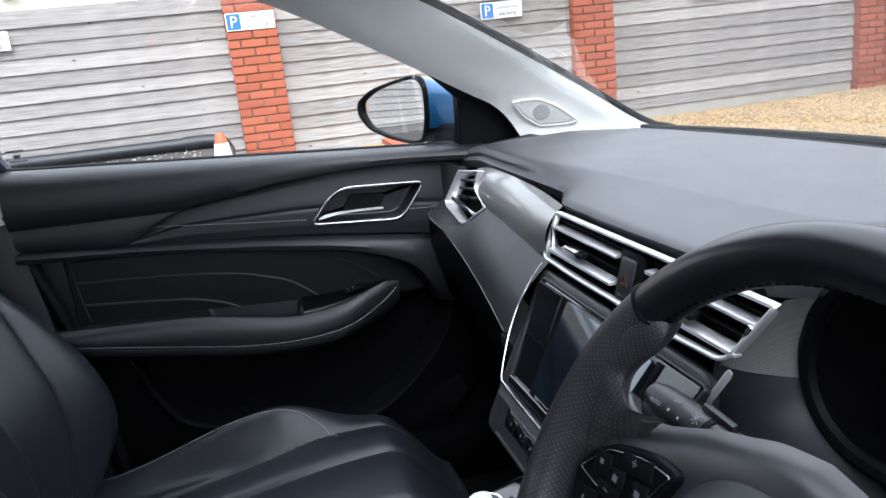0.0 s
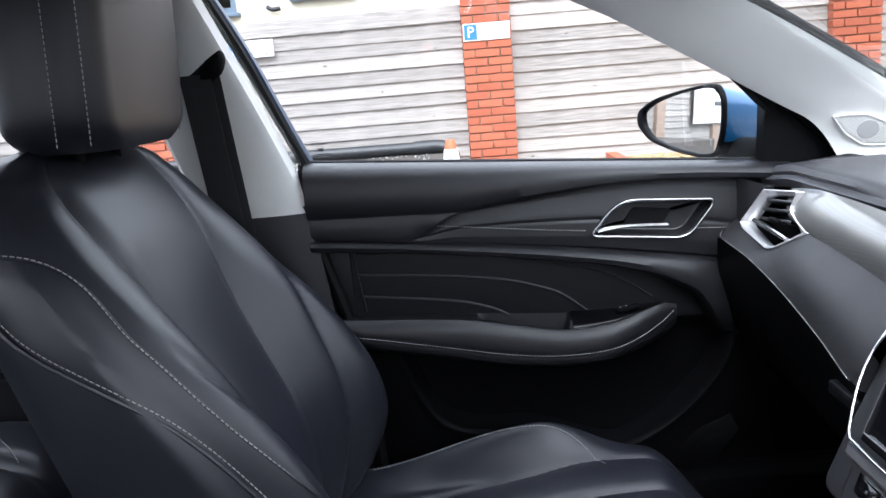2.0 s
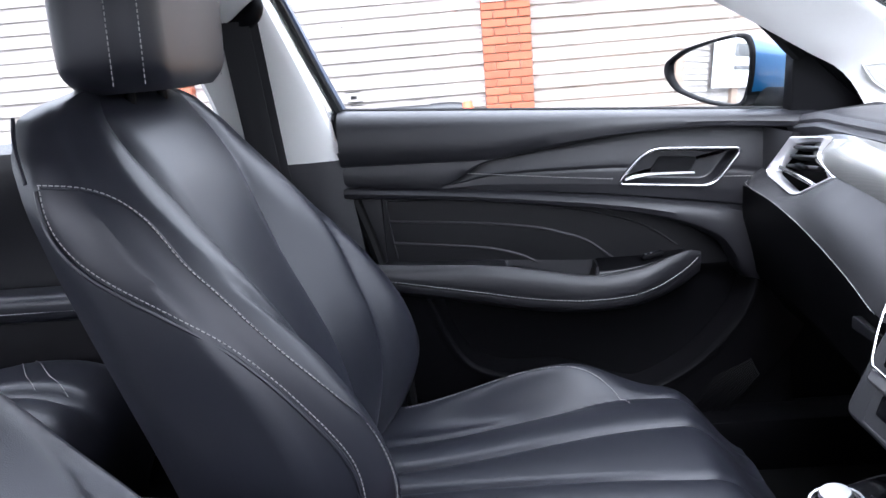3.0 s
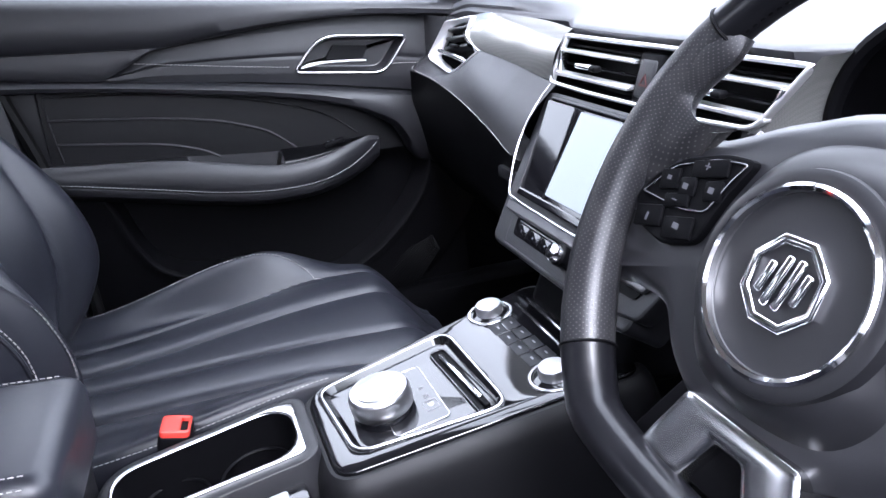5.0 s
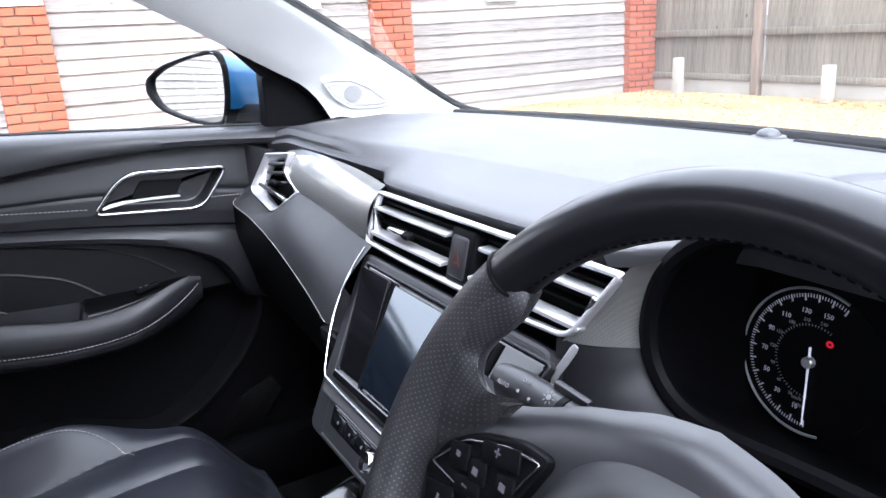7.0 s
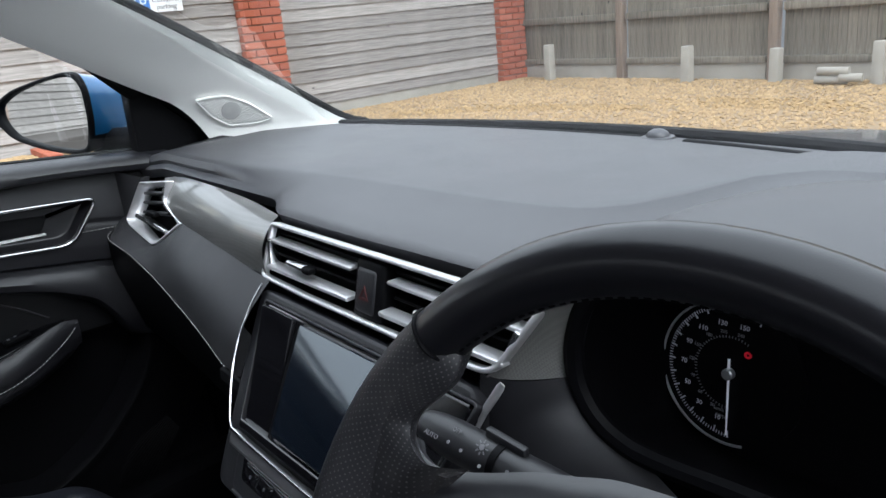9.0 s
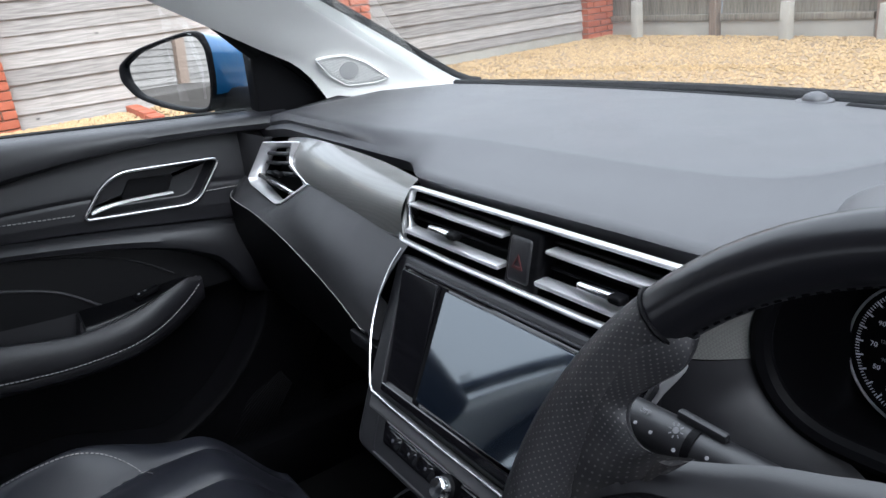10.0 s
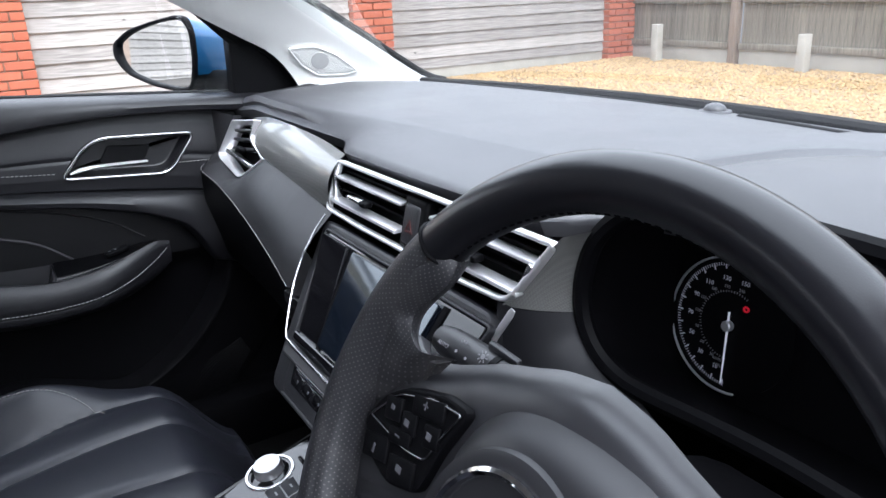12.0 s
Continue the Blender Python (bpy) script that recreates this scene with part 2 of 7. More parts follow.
# the car's own blue, darkened to stand for the bonnet's dim reflections
M_BLUEDARKENED = mat("darkened_blue_paint", (0.006, 0.022, 0.065), 0.35, 0.3, coat=1.0, vary=0.06)
M_RUBBER = mat("rubber_seal", (0.005, 0.005, 0.005), 0.6, spec=0.15)
M_GLASS = glass_mat("window_glass")
M_SCREENGLASS = glass_mat("windscreen_glass", (0.80, 0.83, 0.82))
M_MIRROR = mat("mirror_silver", (0.86, 0.88, 0.88), 0.01, 1.0, vary=0.01, rvary=0.005)
M_WHITE = mat("white_print", (0.75, 0.75, 0.75), 0.6, vary=0.05)
M_DIM = mat("grey_print", (0.20, 0.20, 0.21), 0.6, vary=0.05)
M_FAINT = mat("faint_print", (0.07, 0.07, 0.08), 0.6, vary=0.05)
M_PRINT = mat("pale_grey_print", (0.17, 0.17, 0.18), 0.6, vary=0.05)
M_LITPRINT = glow_mat("backlit_dial_print", (0.50, 0.50, 0.56), 0.03)
M_BRUSHED = mat("brushed_metal", (0.52, 0.52, 0.53), 0.30, 1.0, vary=0.05, rvary=0.05)
M_SATIN = mat("satin_silver_trim", (0.80, 0.80, 0.81), 0.36, 0.75, vary=0.05, rvary=0.04)
M_KEY = mat("slate_key_plastic", (0.010, 0.0105, 0.013), 0.5, spec=0.3, vary=0.08)
M_RED = mat("red_plastic", (0.62, 0.045, 0.03), 0.38, vary=0.06)
M_DARKRED = mat("dim_red_mark", (0.055, 0.012, 0.012), 0.5)
M_GLOWRED = glow_mat("red_warning_lamp", (0.60, 0.012, 0.03), 0.10)
M_NEEDLE = glow_mat("lit_needle", (0.65, 0.65, 0.70), 0.10)
M_BRICK = piece_mat("brick", (0.43, 0.125, 0.062), (0.27, 0.065, 0.034))
M_MORTAR = mat("mortar", (0.30, 0.22, 0.17), 0.95, bump=0.6, grain=200.0)
M_BOARD = wood_mat("weathered_board", (0.42, 0.385, 0.355), (0.155, 0.14, 0.128), 1)
M_PICKET = wood_mat("weathered_picket", (0.27, 0.235, 0.185), (0.085, 0.075, 0.055), 2)
M_POST = wood_mat("timber_post", (0.27, 0.21, 0.165), (0.13, 0.095, 0.072), 2)
M_CONCRETE = mat("concrete", (0.37, 0.345, 0.30), 0.9, bump=0.7, grain=120.0, vary=0.22, scale=6.0)
M_GRAVEL = piece_mat("gravel_stone", (0.56, 0.39, 0.195), (0.25, 0.165, 0.085), 0.8, 60.0)
M_GRAVELBED = mat("gravel_bed", (0.30, 0.21, 0.12), 0.9, bump=1.0, grain=60.0, vary=0.4, scale=40.0)
M_ASPHALT = mat("asphalt", (0.055, 0.055, 0.056), 0.9, bump=0.8, grain=150.0, vary=0.3, scale=3.0)
M_RENDER = mat("cream_render", (0.72, 0.66, 0.52), 0.9, bump=0.4, grain=60.0, vary=0.06, scale=2.0)
M_WALLWHITE = mat("white_render", (0.80, 0.80, 0.78), 0.9, vary=0.05, scale=1.0)
M_FRAMEBLUE = mat("blue_grey_frame", (0.11, 0.15, 0.20), 0.5)
M_PANE = mat("dark_window_pane", (0.10, 0.13, 0.16), 0.06, spec=0.8, rvary=0.02)
M_PIPE = mat("black_pipe", (0.016, 0.017, 0.019), 0.4, vary=0.2)
M_SIGN = mat("sign_white", (0.80, 0.80, 0.80), 0.4, vary=0.04)
M_SIGNBLUE = mat("sign_blue", (0.03, 0.16, 0.50), 0.4, vary=0.04)
M_ORANGE = mat("cone_orange", (0.75, 0.10, 0.03), 0.5)
M_FROST = mat("etched_mark", (0.10, 0.10, 0.10), 0.8)


# ---- shape helpers ----
def spline(pts, n):
    """Catmull-Rom curve through pts, n samples spread evenly along it."""
    p = np.array(pts, float)
    p = np.vstack([2 * p[0] - p[1], p, 2 * p[-1] - p[-2]])
    out = []
    for k in range(1, len(p) - 2):
        a, b, c, d = p[k - 1:k + 3]
        for s in np.linspace(0, 1, 24, endpoint=False):
            out.append(0.5 * (2 * b + (c - a) * s + (2 * a - 5 * b + 4 * c - d) * s * s + (3 * b - a - 3 * c + d) * s ** 3))
    out.append(p[-2])
    out = np.array(out)
    run = np.r_[0, np.cumsum(np.linalg.norm(np.diff(out, axis=0), axis=1))]
    at = np.linspace(0, run[-1], n)
    return np.stack([np.interp(at, run, out[:, k]) for k in range(out.shape[1])], 1)


def smooth(x, xs, ys):
    """Smooth interpolation of ys over xs."""
    xs = np.array(xs, float)
    k = int(np.clip(np.searchsorted(xs, x) - 1, 0, len(xs) - 2))
    s = float(np.clip((x - xs[k]) / (xs[k + 1] - xs[k]), 0, 1))
    m = np.gradient(np.array(ys, float), xs)
    h = xs[k + 1] - xs[k]
    return ((2 * s ** 3 - 3 * s * s + 1) * ys[k] + (s ** 3 - 2 * s * s + s) * h * m[k] + (3 * s * s - 2 * s ** 3) * ys[k + 1] + (s ** 3 - s * s) * h * m[k + 1])


def step(a, b, x):
    s = min(1.0, max(0.0, (x - a) / (b - a)))
    return s * s * (3 - 2 * s)


def sheet(rows, loop=False, ends=False):
    """A surface through rows of points of equal count; ends: True closes both, "last" only the last."""
    bm = bmesh.new()
    g = [[bm.verts.new(p) for p in r] for r in rows]
    m = len(g[0])
    for i in range(len(g) - 1):
        for j in range(m if loop else m - 1):
            k = (j + 1) % m
            bm.faces.new((g[i][j], g[i][k], g[i + 1][k], g[i + 1][j]))
    if ends is True:
        bm.faces.new(g[0][::-1])
    if ends:
        bm.faces.new(g[-1])
    bmesh.ops.recalc_face_normals(bm, faces=bm.faces)
    return bm


def thick(bm, d):
    """Gives an open sheet a thickness d."""
    bm.normal_update()
    bmesh.ops.solidify(bm, geom=bm.faces[:], thickness=d)
    bmesh.ops.recalc_face_normals(bm, faces=bm.faces)
    return bm


def tube(path, r, n=8, loop=False, flat=1.0, up=(0, 0, 1)):
    """A rod along a path; r may be a list, flat squeezes it across up."""
    p = np.array(path, float)
    rs = np.broadcast_to(np.array(r, float), (len(p),))
    rows = []
    for k in range(len(p)):
        t = (p[(k + 1) % len(p)] - p[k - 1]) if loop else p[min(k + 1, len(p) - 1)] - p[max(k - 1, 0)]
        t = t / (np.linalg.norm(t) + 1e-12)
        a = np.cross(t, np.array(up, float))
        a = a / (np.linalg.norm(a) + 1e-12)
        b = np.cross(a, t)
        rows.append([p[k] + rs[k] * (math.cos(q) * a + flat * math.sin(q) * b) for q in np.linspace(0, 2 * math.pi, n, endpoint=False)])
    if loop:
        rows.append(rows[0])
    bm = sheet(rows, True, not loop)
    if loop:
        bmesh.ops.remove_doubles(bm, verts=bm.verts, dist=1e-6)
    return bm


def join(*bms):
    out = bmesh.new()
    for b in bms:
        me = bpy.data.meshes.new("tmp")
        b.to_mesh(me)
        out.from_mesh(me)
        bpy.data.meshes.remove(me)
        b.free()
    return out


def rbox(size, at=(0, 0, 0), r=0.003, seg=2, m=None):
    bm = bmesh.new()
    bmesh.ops.create_cube(bm, size=1.0)
    bmesh.ops.scale(bm, vec=size, verts=bm.verts)
    if r:
        bmesh.ops.bevel(bm, geom=bm.edges[:], offset=min(r, min(size) * 0.48), segments=seg, affect="EDGES", profile=0.5)
    bmesh.ops.transform(bm, matrix=Matrix.Translation(at) @ (m or Matrix()), verts=bm.verts)
    return bm


def rounded(pts, r, seg=5):
    """Outline with its corners rounded by r (a number or one for each corner)."""
    p = [np.array(q, float) for q in pts]
    rs = [r] * len(p) if np.isscalar(r) else r
    out = []
    for k in range(len(p)):
        a, b, c = p[k - 1], p[k], p[(k + 1) % len(p)]
        u, v = (a - b) / np.linalg.norm(a - b), (c - b) / np.linalg.norm(c - b)
        d = min(rs[k], 0.45 * np.linalg.norm(a - b), 0.45 * np.linalg.norm(c - b))
        for s in np.linspace(0, 1, seg):
            out.append((1 - s) ** 2 * (b + d * u) + 2 * s * (1 - s) * b + s * s * (b + d * v))
    return np.array(out)


def inset(o, d):
    """Outline moved inwards by d (counter-clockwise outlines)."""
    o = np.array(o, float)
    t = np.roll(o, -1, 0) - np.roll(o, 1, 0)
    t /= np.linalg.norm(t, axis=1)[:, None] + 1e-12
    return o + d * np.stack([-t[:, 1], t[:, 0]], 1)


def plate(outline, d, m=None, r=0.0):
    """A slab from a 2D outline: from z = 0 down to -d, its upper edge rounded by r, placed by m."""
    o = np.array(outline, float)
    rows = [[(x, y, -d) for x, y in o]]
    if r:
        rows += [[(x, y, -r) for x, y in o], [(x, y, -0.3 * r) for x, y in inset(o, 0.3 * r)], [(x, y, 0) for x, y in inset(o, r)]]
    else:
        rows += [[(x, y, 0) for x, y in o]]
    bm = sheet(rows, True, True)
    bmesh.ops.transform(bm, matrix=m or Matrix(), verts=bm.verts)
    return bm


def ring(outer, inner, d, m=None, crown=0.0):
    """A frame between two outlines of equal count, its middle raised by crown."""
    a, b = np.array(outer, float), np.array(inner, float)
    c = (a + b) / 2
    rows = [[(*p, -d) for p in a]] + [[(*(a[k] + (b[k] - a[k]) * (1 - math.cos(math.pi * q)) / 2), crown * math.sin(math.pi * q)) for k in range(len(a))] for q in np.linspace(0, 1, 9)] + [[(*p, -d) for p in b], [(*p, -d) for p in a]]
    bm = sheet(rows, True)
    bmesh.ops.remove_doubles(bm, verts=bm.verts, dist=1e-7)
    bmesh.ops.transform(bm, matrix=m or Matrix(), verts=bm.verts)
    return bm


def turned(prof, n=32, m=None, caps=True):
    """A body of revolution about z from (radius, height) pairs; without caps it stays a hoop."""
    rows = [[(r * math.cos(a), r * math.sin(a), z) for a in np.linspace(0, 2 * math.pi, n, endpoint=False)] for r, z in prof]
    bm = sheet(rows, True, caps)
    bmesh.ops.transform(bm, matrix=m or Matrix(), verts=bm.verts)
    return bm


def facing(at, normal, up=(0, 0, 1)):
    """A pose whose z is the normal and whose y points up along the face."""
    z = Vector(normal).normalized()
    x = Vector(up).cross(z).normalized()
    y = z.cross(x)
    return Matrix((( x.x, y.x, z.x, at[0]), (x.y, y.y, z.y, at[1]), (x.z, y.z, z.z, at[2]), (0, 0, 0, 1)))


def stitches(path, up=(0, 0, 1), long=0.0042, gap=0.0022, r=0.0007):
    """A row of short raised threads along a path."""
    p = np.array(path, float)
    run = np.r_[0, np.cumsum(np.linalg.norm(np.diff(p, axis=0), axis=1))]
    verts, faces = [], []
    s = 0.0
    upv = np.array(up, float)
    while s + long < run[-1]:
        a = np.array([np.interp(s, run, p[:, k]) for k in range(3)])
        b = np.array([np.interp(s + long, run, p[:, k]) for k in range(3)])
        t = (b - a) / np.linalg.norm(b - a)
        u = np.cross(t, upv)
        u /= np.linalg.norm(u) + 1e-12
        w = np.cross(u, t)
        base = len(verts)
        for q in (a, b):
            for cu, cw in ((1, 0), (0, 1), (-1, 0), (0, -1)):
                verts.append(tuple(q + r * (cu * u + cw * w)))
        for k in range(4):
            faces.append((base + k, base + (k + 1) % 4, base + 4 + (k + 1) % 4, base + 4 + k))
        faces += [(base + 3, base + 2, base + 1, base), (base + 4, base + 5, base + 6, base + 7)]
        s += long + gap
    me = bpy.data.meshes.new("stitching")
    me.from_pydata(verts, [], faces)
    return me


def lettering(words, size, m, depth=0.0002, align="CENTER"):
    """Raised writing in the built-in font, as a mesh."""
    cu = bpy.data.curves.new("words", "FONT")
    cu.body, cu.size, cu.align_x, cu.align_y, cu.extrude = words, size, align, "CENTER", depth
    cu.resolution_u = 2
    tmp = bpy.data.objects.new("words", cu)
    me = bpy.data.meshes.new_from_object(tmp)
    bpy.data.objects.remove(tmp)
    me.transform(m)
    return me


def thing(name, at, label, category, group="", kind=""):
    ob = new(name)
    ob.empty_display_size = 0.05
    ob.matrix_world = Matrix.Translation(at)
    return tagged(ob, label, category, group, kind)


def mesh_of(name, src, flat=False):
    if isinstance(src, bmesh.types.BMesh):
        me = bpy.data.meshes.new(name)
        src.to_mesh(me)
        src.free()
    else:
        me = src
    if not flat:
        me.set_sharp_from_angle(angle=radians(38))
        me.polygons.foreach_set("use_smooth", [p.loop_total <= 4 for p in me.polygons])
    me.update()
    return me


def part(name, src, material, parent=None, label="", flat=False):
    """ONE mesh object in world coordinates under a thing or a part."""
    me = mesh_of(name, src, flat)
    me.materials.clear()
    me.materials.append(material)
    ob = new(name, me)
    if parent is not None:
        ob.parent = parent
        inv = Matrix.Translation(parent.location).inverted() if parent.parent is None else Matrix()
        ob.matrix_parent_inverse = inv
    if label:
        ob["label"] = label
    return ob


def metres(ob, m, loop):
    """Lays flat coordinates, in metres along and across, over a surface built of rows of m points."""
    me = ob.data
    co = np.array([v.co for v in me.vertices]).reshape(-1, m, 3)
    run = np.r_[0, np.cumsum(np.linalg.norm(np.diff(co.mean(1), axis=0), axis=1))]
    ring_ = np.concatenate([co, co[:, :1]], 1) if loop else co
    wide = np.linalg.norm(np.diff(ring_, axis=1), axis=2).mean(0)
    across = np.r_[0, np.cumsum(wide)]
    uv = me.uv_layers.new(name="metres").data
    for p in me.polygons:
        cols = [me.loops[i].vertex_index % m for i in p.loop_indices]
        wrap = loop and max(cols) == m - 1 and min(cols) == 0
        for i, c in zip(p.loop_indices, cols):
            uv[i].uv = (run[me.loops[i].vertex_index // m], across[m if wrap and c == 0 else c])
    return ob


def solid(name, src, material, label, category="", kind="", group="", flat=False):
    return tagged(part(name, src, material, None, "", flat), label, category, group, kind)


# ---- outside ----
FX = -7.05                      # face of the long fence
BY = 7.25                       # face of the far fence
BED = 0.24                      # height of the gravel bed
XC = -0.632                     # middle of the car


def ground():
    bm = bmesh.new()
    bmesh.ops.create_grid(bm, x_segments=40, y_segments=40, size=120)
    solid("ground", bm, M_ASPHALT, "dark grey asphalt car park", kind="structure")
    bed = rbox((9.2, 7.2, 0.3), (-2.45, 4.65 + 0.2, BED - 0.15), 0.01)
    solid("gravel_ground", bed, M_GRAVELBED, "raised bed filled with golden gravel", kind="structure")
    # the gravel is heaped up against the long fence
    heap = lambda x, y: BED + 0.112 * step(-5.2, -6.7, x) * step(3.4, 2.2, y)
    margin = sheet([[(x, y, heap(x, y) - 0.006 if 0 < j < 29 else 0.0) for j, y in enumerate(np.linspace(-0.05, 3.45, 30))] for x in np.linspace(-7.05, -3.45, 26)])
    solid("gravel_margin", margin, M_GRAVELBED, "golden gravel heaped beside the brick edging", kind="structure")
    soil = rbox((1.2, 12.6, 0.5), (-6.45, -6.35, 0.29), 0.03)
    solid("soil_ground", soil, mat("soil", (0.06, 0.05, 0.042), 0.95, bump=1.0, grain=60.0, vary=0.4, scale=30.0), "dark soil strip along the fence", kind="structure")
    rng = np.random.default_rng(4)
    base = np.array([(1, 0, 0), (0, 1, 0), (-1, 0, 0), (0, -1, 0), (0, 0, 0.7), (0, 0, -0.7)])
    tri = [(0, 1, 4), (1, 2, 4), (2, 3, 4), (3, 0, 4), (1, 0, 5), (2, 1, 5), (3, 2, 5), (0, 3, 5)]
    verts, faces = [], []
    for k in range(30000):
        x, y = (rng.uniform(-7.0, -2.0), rng.uniform(1.5, 7.15)) if k < 19000 else ((rng.uniform(-2.0, 2.0), rng.uniform(2.5, 7.1)) if k < 24000 else (rng.uniform(-7.0, -4.6), rng.uniform(-0.05, 1.30)))
        c = np.array((x, y, heap(x, y) + 0.004))
        q = base * (rng.uniform(0.009, 0.021, 3)) * 1.15
        a = rng.uniform(0, 6.28)
        ca, sa = math.cos(a), math.sin(a)
        q = np.stack([q[:, 0] * ca - q[:, 1] * sa, q[:, 0] * sa + q[:, 1] * ca, q[:, 2] + q[:, 0] * rng.uniform(-0.4, 0.4)], 1) + c
        n = len(verts)
        verts += [tuple(v) for v in q]
        faces += [tuple(n + i for i in f) for f in tri]
    me = bpy.data.meshes.new("gravel")
    me.from_pydata(verts, [], faces)
    solid("gravel", me, M_GRAVEL, "loose golden and brown gravel stones", "gravel", "stuff", flat=True)
    # petals and pale chips on the soil
    verts, faces = [], []
    for k in range(500):
        c = np.array((rng.uniform(-6.95, -6.0), rng.uniform(-4.5, -0.3), 0.545))
        a, r = rng.uniform(0, 6.28), rng.uniform(0.008, 0.02)
        n = len(verts)
        for j in range(4):
            verts.append((c[0] + r * math.cos(a + 1.57 * j), c[1] + 0.7 * r * math.sin(a + 1.57 * j), c[2] + 0.006 * (j % 2)))
        faces.append((n, n + 1, n + 2, n + 3))
    me = bpy.data.meshes.new("pale_chips")
    me.from_pydata(verts, [], faces)
    solid("pale_chips", me, M_WHITE, "pale fallen petals on dark soil", "petals", "stuff", flat=True)
    # brick edging of the bed
    edge = thing("brick_edging", (-5.5, 1.36, 0.0), "row of red bricks edging the gravel bed", "edging")
    one = mesh_of("brick", rbox((0.215, 0.10, 0.075), (0, 0, 0), 0.004, 1))
    one.materials.append(M_BRICK)
    for k in range(20):
        ob = new("brick", one)
        ob.parent = edge
        ob.matrix_basis = pose(-1.55 + 0.226 * k + 0.113, random.uniform(-0.006, 0.006), heap(edge.location.x - 1.55 + 0.226 * k, 1.36) + 0.012, 0, 0, random.uniform(-1.5, 1.5))


def long_fence():
    """Boarded panels between brick pillars, along the car's side."""
    def board_mesh(length, wide, name):
        bm = rbox((0.018, length, wide), (0, 0, 0), 0.003, 1)
        for v in bm.verts:
            v.co.x += 0.022 * (0.5 - (v.co.z / wide + 0.5))
        me = mesh_of(name, bm)
        me.materials.append(M_BOARD)
        return me
    pillars = [-19.62, -16.32, -13.02, -9.72, -6.42, -3.12, 0.05, 3.35, 6.78]
    for k in range(len(pillars) - 1):
        a, b = pillars[k] + 0.44, pillars[k + 1]
        top = 1.80 if k == 5 else 1.98
        fence = thing("wooden_fence", (FX - 0.05, (a + b) / 2, 0.0), "weathered grey timber fence panel of overlapping boards", "fence", "fence panels")
        me = board_mesh(b - a, 0.142, "board")
        z = BED + 0.10
        n = int((top - z) / 0.123)
        for j in range(n + 1):
            ob = new("board", me)
            ob.parent = fence
            ob.matrix_basis = pose(0.012 + random.uniform(-0.004, 0.004), 0, z + 0.07 + 0.123 * j + random.uniform(-0.006, 0.006), random.uniform(-0.35, 0.35), random.uniform(-1.5, 1.5), 0)
        part("gravel_board", rbox((0.05, b - a, 0.34), (FX - 0.065, (a + b) / 2, BED), 0.006), M_CONCRETE, fence, "pale concrete base board")
        part("backing", rbox((0.02, b - a, top - 0.1), (FX - 0.10, (a + b) / 2, top / 2), 0.004), M_BOARD, fence)
    full = mesh_of("brick", rbox((0.22, 0.215, 0.065), (0, 0, 0), 0.005, 1))
    half = mesh_of("brick", rbox((0.22, 0.1025, 0.065), (0, 0, 0), 0.005, 1))
    for me in (full, half):
        me.materials.append(M_BRICK)
    for k, y in enumerate(pillars):
        far = k < 4
        pil = thing("brick_pillar", (FX - 0.1, y + 0.22, 0.0), "red brick fence pillar with a stone cap", "pillar", "fence pillars")
        part("mortar_core", rbox((0.31, 0.43, 2.1), (FX - 0.115, y + 0.22, 1.05), 0.004), M_MORTAR, pil)
        part("cap", plate(rounded([(-0.26, -0.27), (0.26, -0.27), (0.26, 0.27), (-0.26, 0.27)], 0.02), 0.07, Matrix.Translation((FX - 0.11, y + 0.22, 2.17)), 0.015), M_CONCRETE, pil, "dark weathered stone cap")
        for c in range(28):
            z = 0.04 + 0.075 * c
            if far and (c > 26 or c < 3):
                break
            rows = [(-0.1125, full), (0.1125, full)] if c % 2 else [(-0.169, half), (0, full), (0.169, half)]
            for dy, me in rows:
                ob = new("brick", me)
                ob.parent = pil
                ob.matrix_basis = pose(0.055 + random.uniform(-0.003, 0.003), dy, z, 0, 0, random.uniform(-0.6, 0.6))


def parking_sign(at, letters=True):
    sg = thing("parking_sign", at, "white parking sign with a blue P square", "sign", "parking signs")
    m = facing(at, (1, 0, 0))
    part("panel", plate(rounded([(-0.21, -0.075), (0.21, -0.075), (0.21, 0.075), (-0.21, 0.075)], 0.006), 0.006, m, 0.001), M_SIGN, sg)
    part("blue_square", plate(rounded([(-0.20, -0.066), (-0.085, -0.066), (-0.085, 0.066), (-0.20, 0.066)], 0.004), 0.003, m @ Matrix.Translation((0, 0, 0.003)), 0.0), M_SIGNBLUE, sg, "blue square")
    part("letter", lettering("P", 0.135, m @ Matrix.Translation((-0.1425, -0.004, 0.0045)), 0.001), M_SIGN, sg, "white letter P")
    for w, dy in (("Customer", 0.028), ("parking", -0.032)):
        part("words", lettering(w, 0.062, m @ Matrix.Translation((0.063, dy, 0.0015)), 0.001), M_FROST, sg, "dark words " + w)


